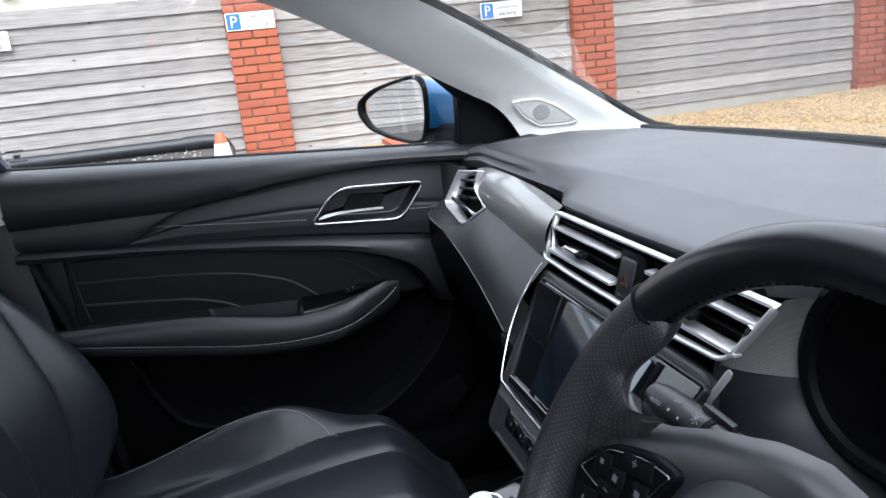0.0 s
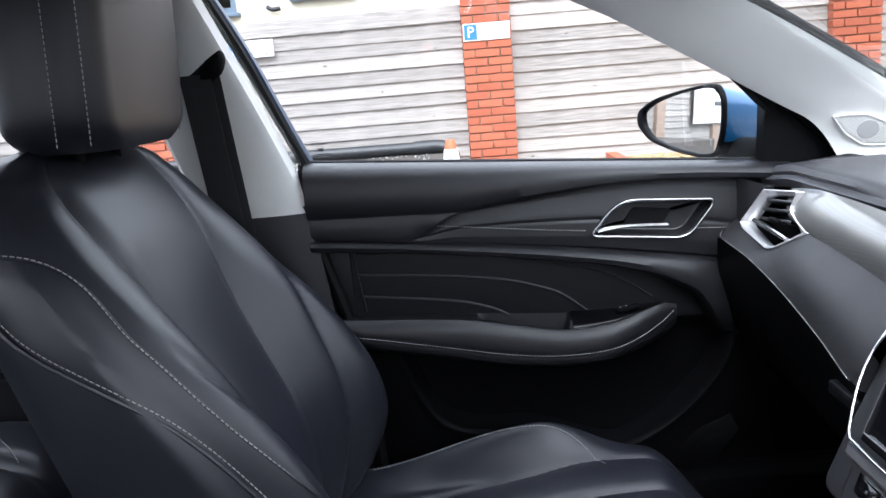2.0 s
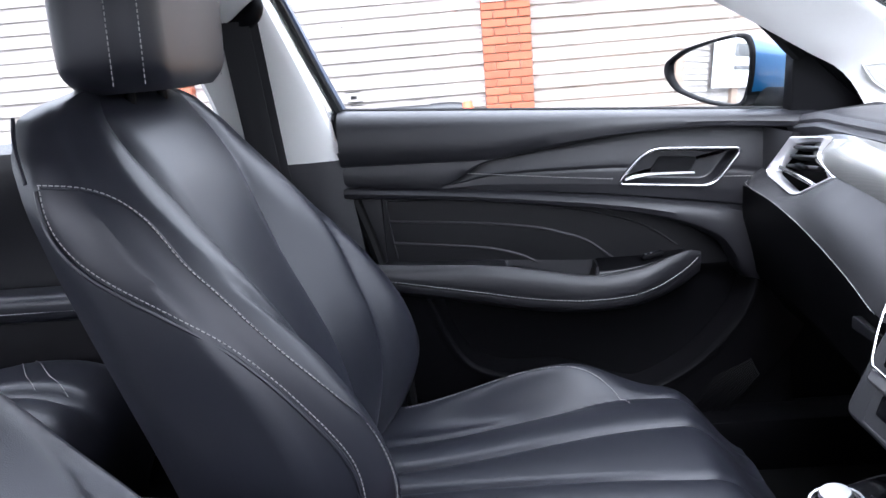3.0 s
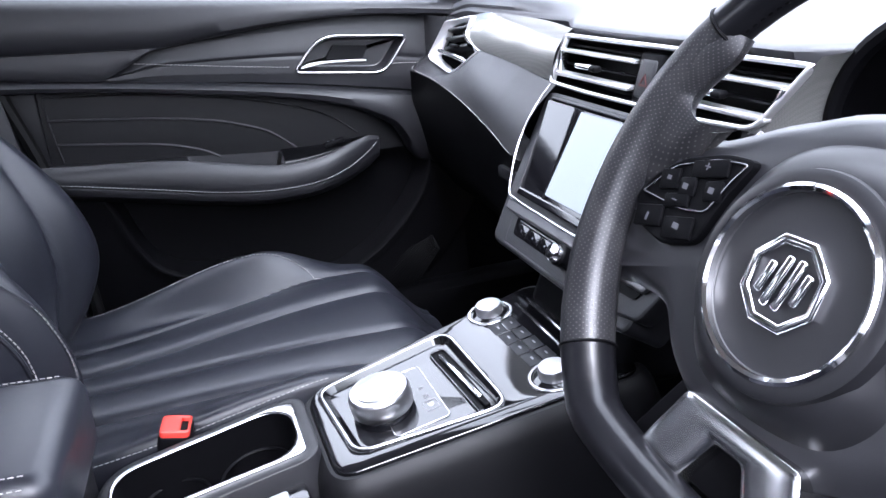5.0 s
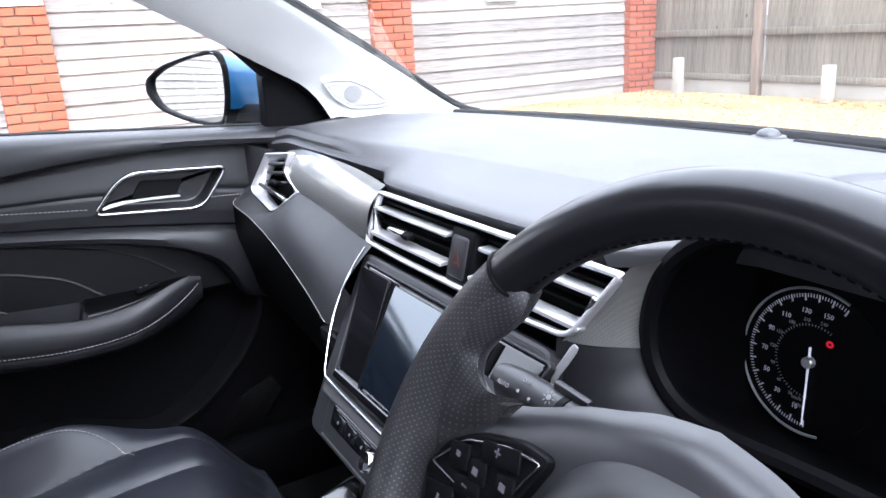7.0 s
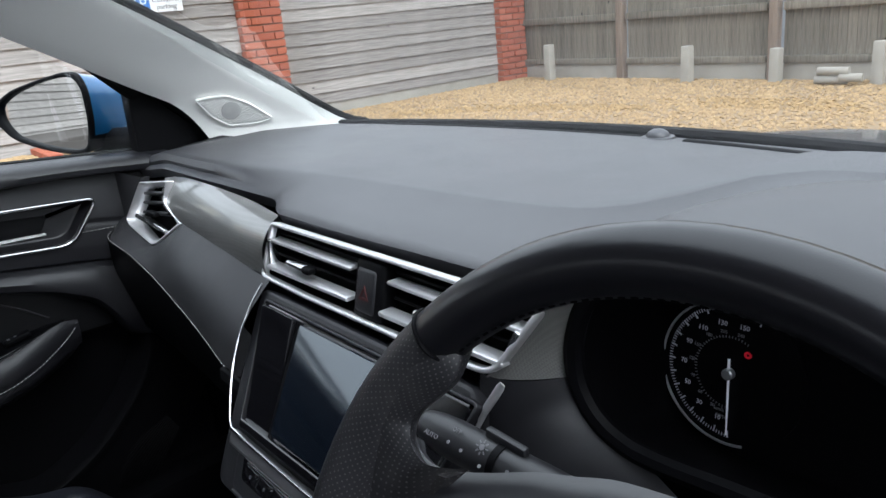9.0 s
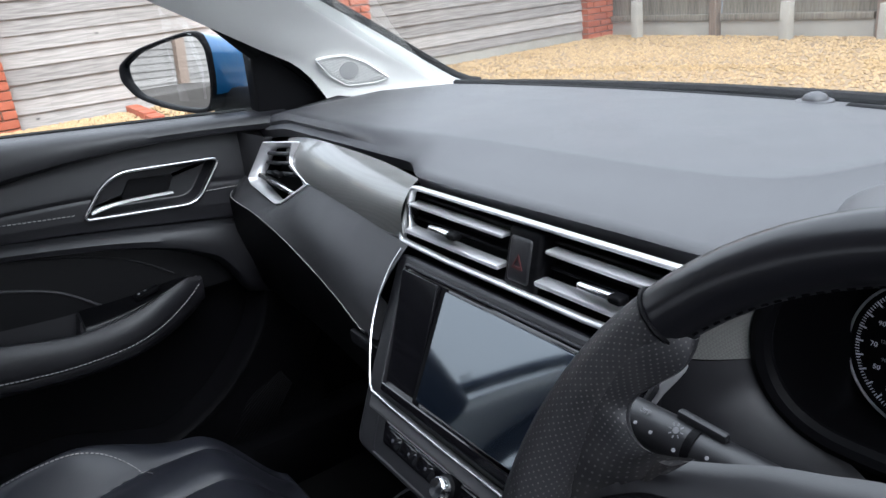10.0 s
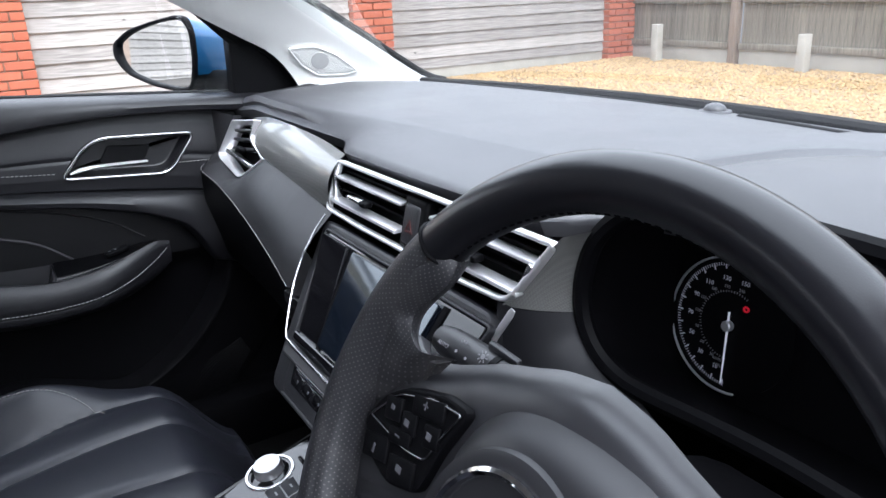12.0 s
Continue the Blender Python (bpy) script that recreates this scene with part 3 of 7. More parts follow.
def far_fence():
    rows = [(-7.15, -5.55), (-5.41, -3.78), (-3.62, -1.9), (-1.76, 0.2), (0.34, 2.4)]
    me = mesh_of("picket", rbox((0.098, 0.016, 1.55), (0, 0, 0), 0.003, 1))
    me.materials.append(M_PICKET)
    for k, (a, b) in enumerate(rows):
        f = thing("picket_fence", ((a + b) / 2, BY, 0.0), "brown weathered fence bay of upright overlapping boards", "fence", "far fence bays")
        n = int((b - a) / 0.083)
        for j in range(n + 1):
            ob = new("picket", me)
            ob.parent = f
            ob.matrix_basis = pose(a - (a + b) / 2 + (b - a) * (j + 0.5) / (n + 1), random.uniform(-0.004, 0.004), 0.40 + 0.775 + random.uniform(-0.01, 0.01), 0, random.uniform(-0.5, 0.5), 8)
        for z in (0.92, 1.75):
            part("rail", rbox((b - a, 0.05, 0.075), ((a + b) / 2, BY - 0.045, z), 0.006), M_PICKET, f, "dark horizontal rail")
        part("sill_rail", rbox((b - a, 0.06, 0.07), ((a + b) / 2, BY - 0.04, 0.43), 0.008), M_PICKET, f)
        part("gravel_board", rbox((b - a, 0.05, 0.34), ((a + b) / 2, BY - 0.02, BED + 0.02), 0.006), M_CONCRETE, f, "pale concrete base board")
    for x in (-5.48, -3.70, -1.83, 0.27):
        solid("fence_post", rbox((0.088, 0.10, 2.1), (x, BY - 0.05, 1.05), 0.008), M_POST, "reddish brown timber fence post", "post", group="far fence posts")
    for x in (-6.36, -4.48, -3.60, -2.66):
        high = {-6.36: 0.66, -3.60: 0.55}.get(x, 0.60)
        bm = rbox((0.105, 0.105, high), (x, BY - 0.30 + (0.1 if x == -3.60 else 0), high / 2), 0.010)
        for v in bm.verts:
            if v.co.z > 0.4:
                v.co.x = x + 0.85 * (v.co.x - x)
        solid("concrete_post", bm, M_CONCRETE, "short pale concrete post standing in gravel", "post", group="short concrete posts")
    for dx, dz in ((0, 0), (0.02, 0.075), (0.2, 0.02)):
        bm = tube([(-3.12 + dx, BY - 0.45, BED + 0.05 + dz), (-2.86 + dx * 0.6, BY - 0.42, BED + 0.05 + dz)], 0.036, 8)
        solid("stone_edging", bm, M_CONCRETE, "pale concrete edging piece lying on gravel", "edging stone", group="loose edging pieces")


def house():
    h = thing("house", (-10.2, -3.0, 0.0), "cream rendered house beyond the fence", "house")
    part("wall", rbox((0.3, 8.0, 3.2), (-10.2, -4.4, 1.6), 0.01), M_RENDER, h, "cream rendered wall")
    part("roof", thick(sheet([[(-9.8, -8.6, 3.2), (-9.8, -0.3, 3.2)], [(-13.0, -8.6, 4.0), (-13.0, -0.3, 4.0)]]), 0.08), mat("slate", (0.07, 0.075, 0.08), 0.7), h)
    part("annex_wall", rbox((0.25, 2.6, 3.0), (-10.35, 0.9, 1.5), 0.01), M_WALLWHITE, h, "white painted wall")
    for y0, y1, z0, z1 in ((-2.02, -1.25, 2.37, 3.0), (-3.6, -2.78, 2.25, 3.0), (-6.0, -5.0, 2.37, 3.0)):
        w = part("window", ring([(y0, z0), (y1, z0), (y1, z1), (y0, z1)], [(y0 + 0.06, z0 + 0.06), (y1 - 0.06, z0 + 0.06), (y1 - 0.06, z1 - 0.06), (y0 + 0.06, z1 - 0.06)], 0.06, facing((-10.02, 0, 0), (1, 0, 0))), M_FRAMEBLUE, h, "blue-grey framed window")
        part("pane", rbox((0.02, y1 - y0 - 0.1, z1 - z0 - 0.1), (-10.06, (y0 + y1) / 2, (z0 + z1) / 2), 0), M_PANE, w)
        part("mullion", rbox((0.05, 0.05, z1 - z0 - 0.1), (-10.03, (y0 + y1) / 2, (z0 + z1) / 2), 0.004), M_FRAMEBLUE, w)
        part("sill", rbox((0.12, y1 - y0 + 0.1, 0.05), (-10.0, (y0 + y1) / 2, z0 - 0.03), 0.008), M_FRAMEBLUE, w)
    part("downpipe", tube([(-10.0, -2.37, 2.2), (-10.0, -2.37, 3.2)], 0.035, 10), M_PIPE, h, "black downpipe")
    part("waste_pipe", tube(spline([(-10.0, -2.37, 2.28), (-9.98, -2.3, 2.24), (-9.98, -2.2, 2.25)], 8), 0.03, 10), M_PIPE, h)
    # white board on the fence behind the car, seen in the door mirror
    b = thing("white_board", (FX + 0.06, -16.2, 0.5), "white trade board with dark bars on the fence", "board")
    part("panel", rbox((0.03, 3.4, 1.3), (FX + 0.07, -16.2, 1.42), 0.006), M_SIGN, b)
    for w, y, z, hh in ((1.7, -16.6, 1.62, 0.30), (1.3, -16.4, 1.22, 0.10)):
        part("dark_bar", rbox((0.01, w, hh), (FX + 0.09, y, z), 0.002), M_FROST, b, "dark printed bar")


def pipe_and_cone():
    pp = thing("drain_pipe", (-6.85, -1.9, 0.54), "black plastic drain pipe lying along the fence", "pipe")
    part("pipe", tube([(-6.85, -3.9, 0.62), (-6.85, -0.36, 0.60)], 0.055, 16), M_PIPE, pp)
    part("bend", tube(spline([(-6.85, -0.40, 0.60), (-6.85, -0.24, 0.60), (-6.83, -0.14, 0.57), (-6.82, -0.11, 0.50)], 10), 0.062, 16), M_PIPE, pp, "black pipe bend")
    part("collar", tube([(-6.85, -0.46, 0.60), (-6.85, -0.36, 0.60)], 0.064, 16), M_PIPE, pp)
    cone = thing("traffic_cone", (-5.8, -0.12, 0.0), "orange traffic cone with a white sleeve", "cone")
    at = Matrix.Translation((-5.8, -0.12, 0.0))
    part("base", rbox((0.3, 0.3, 0.03), (-5.8, -0.12, 0.015), 0.008), M_ORANGE, cone)
    part("body", turned([(0.12, 0.03), (0.115, 0.06), (0.075, 0.45), (0.055, 0.62), (0.035, 0.73), (0.03, 0.735)], 24, at), M_ORANGE, cone)
    part("sleeve", turned([(0.092, 0.34), (0.0965, 0.34), (0.0525, 0.665), (0.046, 0.665)], 24, at), M_WHITE, cone, "white reflective sleeve")


ground()
long_fence()
for at in ((FX + 0.075, 0.27, 1.58), (FX + 0.03, -1.88, 1.60), (FX + 0.03, 2.62, 1.47), (FX + 0.03, 4.95, 1.47)):
    parking_sign(at)
far_fence()
house()
pipe_and_cone()

# ---- the car's shell ----
def car_shell():
    car = thing("car_body", (XC, 0.3, 0.0), "metallic blue family car body", "car")
    part("floor_pan", rbox((1.5, 3.0, 0.06), (XC, -0.55, 0.29), 0.02), M_CARPET, car, "black carpeted floor")
    part("kick_panel", rbox((0.03, 0.50, 0.70), (-1.44, 0.72, 0.63), 0.01), M_BLACK, car)
    part("kick_panel", rbox((0.03, 0.62, 0.70), (0.12, 0.62, 0.63), 0.01), M_BLACK, car)
    part("bulkhead", rbox((1.46, 0.05, 0.62), (XC, 0.80, 0.60), 0.02), M_CARPET, car)
    # bonnet
    rows = []
    for y in np.linspace(0.98, 2.05, 14):
        s = (y - 0.98) / 1.07
        rows.append([(XC + 0.80 * u * (1 - 0.08 * s), y - 0.10 * u * u * (1 - s), 0.912 - 0.085 * s - 0.035 * s * s - 0.055 * abs(u) ** 3 - 0.02 * math.exp(-((abs(u) - 0.62) / 0.09) ** 2) * 0.3) for u in np.linspace(-1, 1, 41)])
    part("bonnet", thick(sheet(rows), -0.012), M_BLUEDARKENED, car, "blue bonnet, darkened to stand for its dim reflection")
    part("cowl", sheet([[(XC + 0.78 * u, 0.90 - 0.10 * u * u, 0.985) for u in np.linspace(-1, 1, 31)], [(XC + 0.80 * u, 1.0 - 0.10 * u * u, 0.945) for u in np.linspace(-1, 1, 31)]]), M_RUBBER, car)
    for x0, x1 in ((-0.72, -0.12), (-1.22, -0.62)):
        part("wiper", tube([(x0, 0.985, 0.965), ((x0 + x1) / 2, 0.99, 0.978), (x1, 0.98, 0.965)], 0.007, 6), M_RUBBER, car, "black wiper arm")
    # roof
    rows = []
    for y in np.linspace(0.12, -1.75, 24):
        s = (0.12 - y) / 1.87
        z = 1.435 + 0.05 * math.sin(math.pi * min(1.0, 0.15 + s * 0.9))
        rows.append([(XC + 0.60 * u, y, z - 0.06 * abs(u) ** 3) for u in np.linspace(-1, 1, 25)])
    part("roof", thick(sheet(rows), 0.03), M_BLUE, car, "blue roof")
    rows = [[(p[0], p[1], p[2] - 0.045) for p in r] for r in rows]
    part("roof_lining", sheet(rows), M_CLOTH, car, "pale grey roof lining")
    # tail
    part("tailgate", rbox((1.2, 0.06, 0.62), (XC, -2.05, 0.72), 0.03), M_DOOR, car)
    part("parcel_shelf", rbox((1.2, 0.5, 0.03), (XC, -1.75, 0.98), 0.01), M_DOOR, car)
    part("rear_glass", sheet([[(XC + 0.55 * u, -1.72, 1.42) for u in (-1, -0.5, 0, 0.5, 1)], [(XC + 0.60 * u, -2.05, 1.02) for u in (-1, -0.5, 0, 0.5, 1)]]), M_GLASS, car).visible_shadow = False
    for sx in (-1, 1):
        part("quarter_pillar", tube([(XC + sx * 0.66, -1.45, 0.98), (XC + sx * 0.63, -1.62, 1.22), (XC + sx * 0.56, -1.76, 1.42)], 0.07, 8), M_PILLAR, car)
        part("roof_rail", tube([(XC + sx * 0.545, 0.10, 1.405), (XC + sx * 0.575, -0.35, 1.445), (XC + sx * 0.575, -1.1, 1.44), (XC + sx * 0.55, -1.75, 1.41)], 0.05, 10), M_CLOTH, car)
        part("sill", rbox((0.10, 3.0, 0.14), (XC + sx * 0.74, -0.55, 0.36), 0.03), M_BLACK, car)
    for y0, y1, name in ((-0.36, 0.62, "door_skin"), (-1.45, -0.40, "rear_door_skin")):
        part(name, sheet([[(XC - 0.775 - 0.05 * q[0] - 0.02 * (1 - ((2 * y - y0 - y1) / (y1 - y0)) ** 2), y, q[1]) for q in ((0.3, 0.28), (0.85, 0.42), (1.0, 0.62), (0.9, 0.80), (0.35, 0.95), (-0.1, 1.0 if y1 < 1 else 0.86))] for y in np.linspace(y0, y1, 14)]), M_BLUE, car, "metallic blue body panel")
    # driver's side: both doors and the middle pillar
    # out of view, added closed to keep low side light from the cabin
    dd = thing("light_blocking_door", (0.18, 0.62, 0.4), "unseen driver door with black trim, closed to hold back light, window lowered", "door")
    bm = sheet([[(0.155, y, 0.35), (0.14, y, 0.55), (0.125, y, 0.72), (0.115, y, 0.80), (0.128, y, 0.90), (0.125, y, 0.98), (0.16, y, 1.02), (0.20, y, 1.02), (0.21, y, 0.70), (0.20, y, 0.35)] for y in np.linspace(-0.42, 0.60, 10)], True, True)
    part("trim", bm, M_DOOR, dd, "black driver door trim")
    part("rear_door_side", rbox((0.08, 0.95, 0.62), (XC + 0.76, -0.98, 0.72), 0.03), M_DOOR, car)
    part("middle_pillar", tube([(XC + 0.74, -0.46, 0.40), (XC + 0.72, -0.47, 0.95), (XC + 0.60, -0.52, 1.41)], 0.055, 10), M_PILLAR, car)
    part("front_pillar", tube([(XC + 0.66, 0.79, 1.0), (XC + 0.60, 0.42, 1.24), (XC + 0.53, 0.08, 1.42)], 0.045, 10), M_PILLAR, car)
    # front screen
    rows = []
    for s in np.linspace(0, 1, 12):
        rows.append([(XC + (0.66 - 0.13 * s) * u, 0.913 - 0.133 * u * u - (0.793 - 0.073 * u * u) * s, 0.995 + 0.43 * s + 0.02 * math.sin(math.pi * s)) for u in np.linspace(-1, 1, 25)])
    part("windscreen", sheet(rows), M_SCREENGLASS, car, "clear windscreen").visible_shadow = False
    part("screen_band", tube([(XC + 0.67 * u, 0.918 - 0.138 * u * u, 1.004) for u in np.linspace(-1, 1, 41)], 0.0075, 8, flat=1.0), M_RUBBER, car, "black band along the windscreen's foot")
    rm = thing("rear_view_mirror", (XC, 0.25, 1.30), "black interior rear-view mirror under the roof", "mirror")
    part("housing", rbox((0.24, 0.04, 0.07), (XC, 0.225, 1.274), 0.018, 4, pose(0, 0, 0, -12, 4, 10)), M_BLACK, rm)
    part("stem", tube([(XC, 0.24, 1.285), (XC, 0.29, 1.335), (XC, 0.28, 1.37)], 0.012, 8), M_BLACK, rm)


def belt_z(y):
    return 1.0386 - 0.0718 * y


def front_pillar():
    """Pale trim along the passenger's side of the windscreen, with a small loudspeaker."""
    pl = thing("pillar_trim", (-1.3, 0.6, 1.0), "pale grey front pillar trim with a loudspeaker grille", "pillar trim")
    up = spline([(-1.255, 0.835, 1.000), (-1.268, 0.79, 1.018), (-1.262, 0.646, 1.112), (-1.235, 0.53, 1.180), (-1.19, 0.36, 1.272), (-1.14, 0.235, 1.325), (-1.09, 0.08, 1.40)], 40)
    lo = spline([(-1.318, 0.572, 1.000), (-1.320, 0.560, 1.024), (-1.320, 0.541, 1.053), (-1.318, 0.513, 1.080), (-1.314, 0.466, 1.106), (-1.285, 0.347, 1.172), (-1.24, 0.19, 1.255), (-1.185, 0.035, 1.325), (-1.13, -0.08, 1.40)], 40)
    rows = []
    for a, b in zip(up, lo):
        n = np.array((0.85, -0.42, 0.30))
        r = [a + np.array((-0.03, 0.012, -0.02))]
        for s in np.linspace(0, 1, 13):
            r.append(a + (b - a) * s + n * 0.006 * (1 - (2 * s - 1) ** 4))
        r.append(b + np.array((-0.05, 0.025, 0.01)))
        rows.append(r)
    part("trim", sheet(rows), M_PILLAR, pl)
    part("screen_edge", tube([p + np.array((-0.005, 0.008, 0.001)) for p in up], 0.0075, 8), M_RUBBER, pl, "black windscreen edge")
    part("trim_joint", tube([up[31] + (lo[28] - up[31]) * s + np.array((0.0055, -0.003, 0.003)) * (1 - (2 * s - 1) ** 4) for s in np.linspace(0, 1, 9)], 0.0014, 5), M_DOOR, pl)
    # grille: a slanted lozenge with fine ribs round a small round cone
    gz = Vector((0.90, -0.24, -0.36)).normalized()
    gx = Vector((0.014, 0.125, -0.049))
    gx = (gx - gz * gx.dot(gz)).normalized()
    gy = gz.cross(gx)
    at = Vector((-1.293, 0.600, 1.056)) + gz * 0.0014
    m = Matrix(((gx.x, gy.x, gz.x, at.x), (gx.y, gy.y, gz.y, at.y), (gx.z, gy.z, gz.z, at.z), (0, 0, 0, 1)))
    o = rounded([(-0.061, 0.003), (-0.028, -0.0185), (0.006, -0.0275), (0.028, -0.0200), (0.056, -0.0085), (0.075, 0.005), (0.024, 0.0215), (-0.014, 0.0245), (-0.040, 0.0145)], 0.006)
    part("grille_rim", ring(o, inset(o, 0.002), 0.008, m, 0.0003), M_PILLAR, pl)
    g = part("grille", plate(inset(o, 0.0022), 0.006, m @ Matrix.Translation((0, 0, -0.0012)), 0.0006), mat("grille_grey", (0.56, 0.56, 0.54), 0.65), pl, "ribbed loudspeaker grille")
    bms = []
    oi = inset(o, 0.006)
    for y in np.arange(-0.028, 0.022, 0.0026):
        xs = []
        for k in range(len(oi)):
            a, b = oi[k], oi[(k + 1) % len(oi)]
            if (a[1] - y) * (b[1] - y) < 0:
                xs.append(a[0] + (y - a[1]) / (b[1] - a[1]) * (b[0] - a[0]))
        if len(xs) >= 2:
            bms.append(rbox((max(xs) - min(xs), 0.0013, 0.0010), ((max(xs) + min(xs)) / 2, y, -0.0010), 0))
    bm = join(*bms)
    bmesh.ops.transform(bm, matrix=m, verts=bm.verts)
    part("ribs", bm, M_PILLAR, g)
    part("cone", turned([(0.0155, -0.001), (0.016, 0.0016), (0.014, 0.0020), (0.0, 0.0012)], 28, m @ Matrix.Translation((0.0, 0.001, -0.0014))), mat("mid_grey_mesh", (0.40, 0.40, 0.39), 0.7), g, "round grey speaker mesh")


def middle_pillar():
    pl = thing("belt_pillar", (-1.33, -0.42, 0.4), "pillar with pale grey upper and black lower trim", "pillar trim")
    rows = []
    for z in np.linspace(0.985, 1.42, 20):
        s = (z - 0.985) / 0.435
        x = -1.335 + 0.17 * s ** 1.4
        y0, y1 = -0.335 - 0.135 * s, -0.53 - 0.09 * s
        rows.append([(x - 0.04, y0 + 0.008, z), (x - 0.006, y0 + 0.004, z), (x + 0.006, y0 - 0.008, z), (x + 0.014, y0 - 0.05, z), (x + 0.014, (y0 + y1) / 2, z), (x + 0.008, y1 + 0.02, z), (x - 0.03, y1, z)])
    part("upper_trim", sheet(rows), M_PILLAR, pl)
    rows = []
    for z in np.linspace(0.36, 0.997, 14):
        s = (0.997 - z) / 0.64
        x = -1.335
        y0, y1 = -0.333 + 0.075 * s, -0.55
        rows.append([(x - 0.04, y0 + 0.006, z), (x - 0.004, y0 + 0.002, z), (x + 0.004, y0 - 0.012, z), (x + 0.012, y0 - 0.05, z), (x + 0.012, y1 + 0.03, z), (x - 0.03, y1, z)])
    part("lower_trim", sheet(rows), M_DOOR, pl, "black plastic lower trim")
    sb = thing("seat_belt", (-1.3, -0.46, 0.5), "black seat belt hanging from its pillar anchor", "seat belt")
    hook = spline([(-1.258, -0.500, 1.222), (-1.254, -0.470, 1.222), (-1.250, -0.447, 1.229), (-1.250, -0.430, 1.243), (-1.254, -0.424, 1.262)], 16)
    part("anchor", tube(hook, [0.006, 0.008, 0.009, 0.010, 0.011, 0.012, 0.013, 0.014, 0.015, 0.016, 0.016, 0.016, 0.015, 0.014, 0.012, 0.008], 10, up=(1, 0, 0)), M_BLACK, sb, "black curved belt guide")
    part("anchor_back", rbox((0.025, 0.07, 0.05), (-1.277, -0.455, 1.232), 0.012, 3), M_BLACK, sb)
    for k, (ox, oy) in enumerate(((0.0, 0.0), (-0.010, 0.012))):
        c = spline([(-1.240 + ox, -0.462 + oy, 1.228), (-1.262 + ox, -0.460 + oy, 1.12), (-1.282 + ox, -0.457 + oy, 1.01), (-1.296 + ox, -0.44 + oy, 0.75), (-1.298 + ox, -0.43 + oy, 0.5)], 30)
        part("webbing", thick(sheet([[(p[0], p[1] + 0.024, p[2]), (p[0] + 0.002, p[1] + 0.008, p[2]), (p[0] + 0.0005, p[1], p[2]), (p[0] + 0.002, p[1] - 0.008, p[2]), (p[0], p[1] - 0.024, p[2])] for p in c]), 0.002), M_BELT, sb)


def window_and_mirror():
    rows = []
    for s in np.linspace(0, 1, 12):
        z = 0.98 + 0.44 * s
        rows.append([(-1.385 + 0.19 * s ** 1.3, y, z) for y in np.linspace(-0.38 - 0.09 * s, 0.62 - 0.62 * s, 14)])
    w = thing("door_window", (-1.38, 0.1, 0.98), "clear front door window glass", "window")
    part("pane", sheet(rows), M_GLASS, w).visible_shadow = False
    # etched maker's stamp: plain bars
    for k, (dz, n) in enumerate(((0.030, 5), (0.018, 2), (0.008, 5), (0.001, 4))):
        part("etched_bar", rbox((0.001, 0.0055 * n, 0.0022 if k != 1 else 0.006), (-1.362, -0.305 + 0.002 * k, 1.075 + 0.8 * dz), 0), M_FROST, w)
    fr = thing("window_frame", (-1.36, -0.4, 1.0), "blue painted door frame with black rubber seal", "door frame", kind="structure")
    a = [(-1.392, -0.328, 1.055), (-1.362, -0.368, 1.16), (-1.315, -0.405, 1.27), (-1.24, -0.455, 1.40)]
    part("frame_strip", tube(spline(a, 20), 0.010, 8), M_BLUEDARKENED, fr, "dark blue painted strip")
    part("seal", tube(spline([(p[0] + 0.016, p[1] - 0.004, p[2]) for p in a], 20), 0.009, 8), M_RUBBER, fr)
    part("waist_seal", tube([(-1.384, y, belt_z(y) + 0.001) for y in np.linspace(-0.35, 0.60, 30)], 0.007, 8), M_RUBBER, fr)
    part("roof_strip", tube(spline([(-1.24, -0.455, 1.40), (-1.205, -0.2, 1.425), (-1.17, 0.0, 1.405), (-1.235, 0.18, 1.29), (-1.31, 0.36, 1.19), (-1.36, 0.47, 1.10)], 40), 0.012, 8), M_RUBBER, fr)
    # rear door window behind the pillar
    rw = thing("rear_window", (-1.38, -0.95, 0.98), "clear rear door window glass", "window")
    part("pane", sheet([[(-1.385 + 0.19 * s ** 1.3, y, 0.98 + 0.44 * s) for y in np.linspace(-0.56 - 0.05 * s, -1.42 - 0.15 * s, 10)] for s in np.linspace(0, 1, 8)]), M_GLASS, rw).visible_shadow = False
    # black corner piece that carries the mirror
    sail = [(0.455, 0.98), (0.62, 0.98), (0.585, 1.03), (0.53, 1.085), (0.458, 1.13)]
    part("mirror_corner", plate(rounded(sail, 0.006), 0.03, facing((-1.352, 0, 0), (1, 0, 0)), 0.004), M_BLACK, fr, "black mirror corner piece")
    # mirror
    mr = thing("door_mirror", (-1.5, 0.42, 1.0), "blue door mirror with its black-rimmed glass", "mirror")
    m = facing(MIRROR_AT, MIRROR_N)
    radii = [0.016, 0.016, 0.03, 0.05, 0.03, 0.014, 0.03, 0.03, 0.014, 0.014, 0.05, 0.04]
    glass, rim = rounded(MIRROR_O, radii, 5), rounded(MIRROR_RIM, radii, 5)
    part("glass", plate(glass, 0.004, m @ Matrix.Translation((0, 0, -0.004)), 0.0), M_MIRROR, mr, "silvered mirror glass")
    part("rim", ring(rim, glass, 0.006, m, 0.004), M_BLACK, mr, "black plastic rim")
    rows = []
    for q in np.linspace(0, 1, 13):
        k = math.sqrt(max(0.0, 1 - 0.97 * q ** 7))
        low = []
        for x, y in inset(rim, 0.001):
            x = 0.086 + (x - 0.086) * (1 - 0.62 * q ** 2.0)
            y = y * (1 - 0.42 * q) if y > 0 else y * (1 - 0.12 * q * q)
            low.append(m @ Vector((0.03 + (x - 0.03) * (0.35 + 0.65 * k), -0.005 + (y + 0.005) * (0.35 + 0.65 * k), -0.005 - 0.145 * q)))
        rows.append(low)
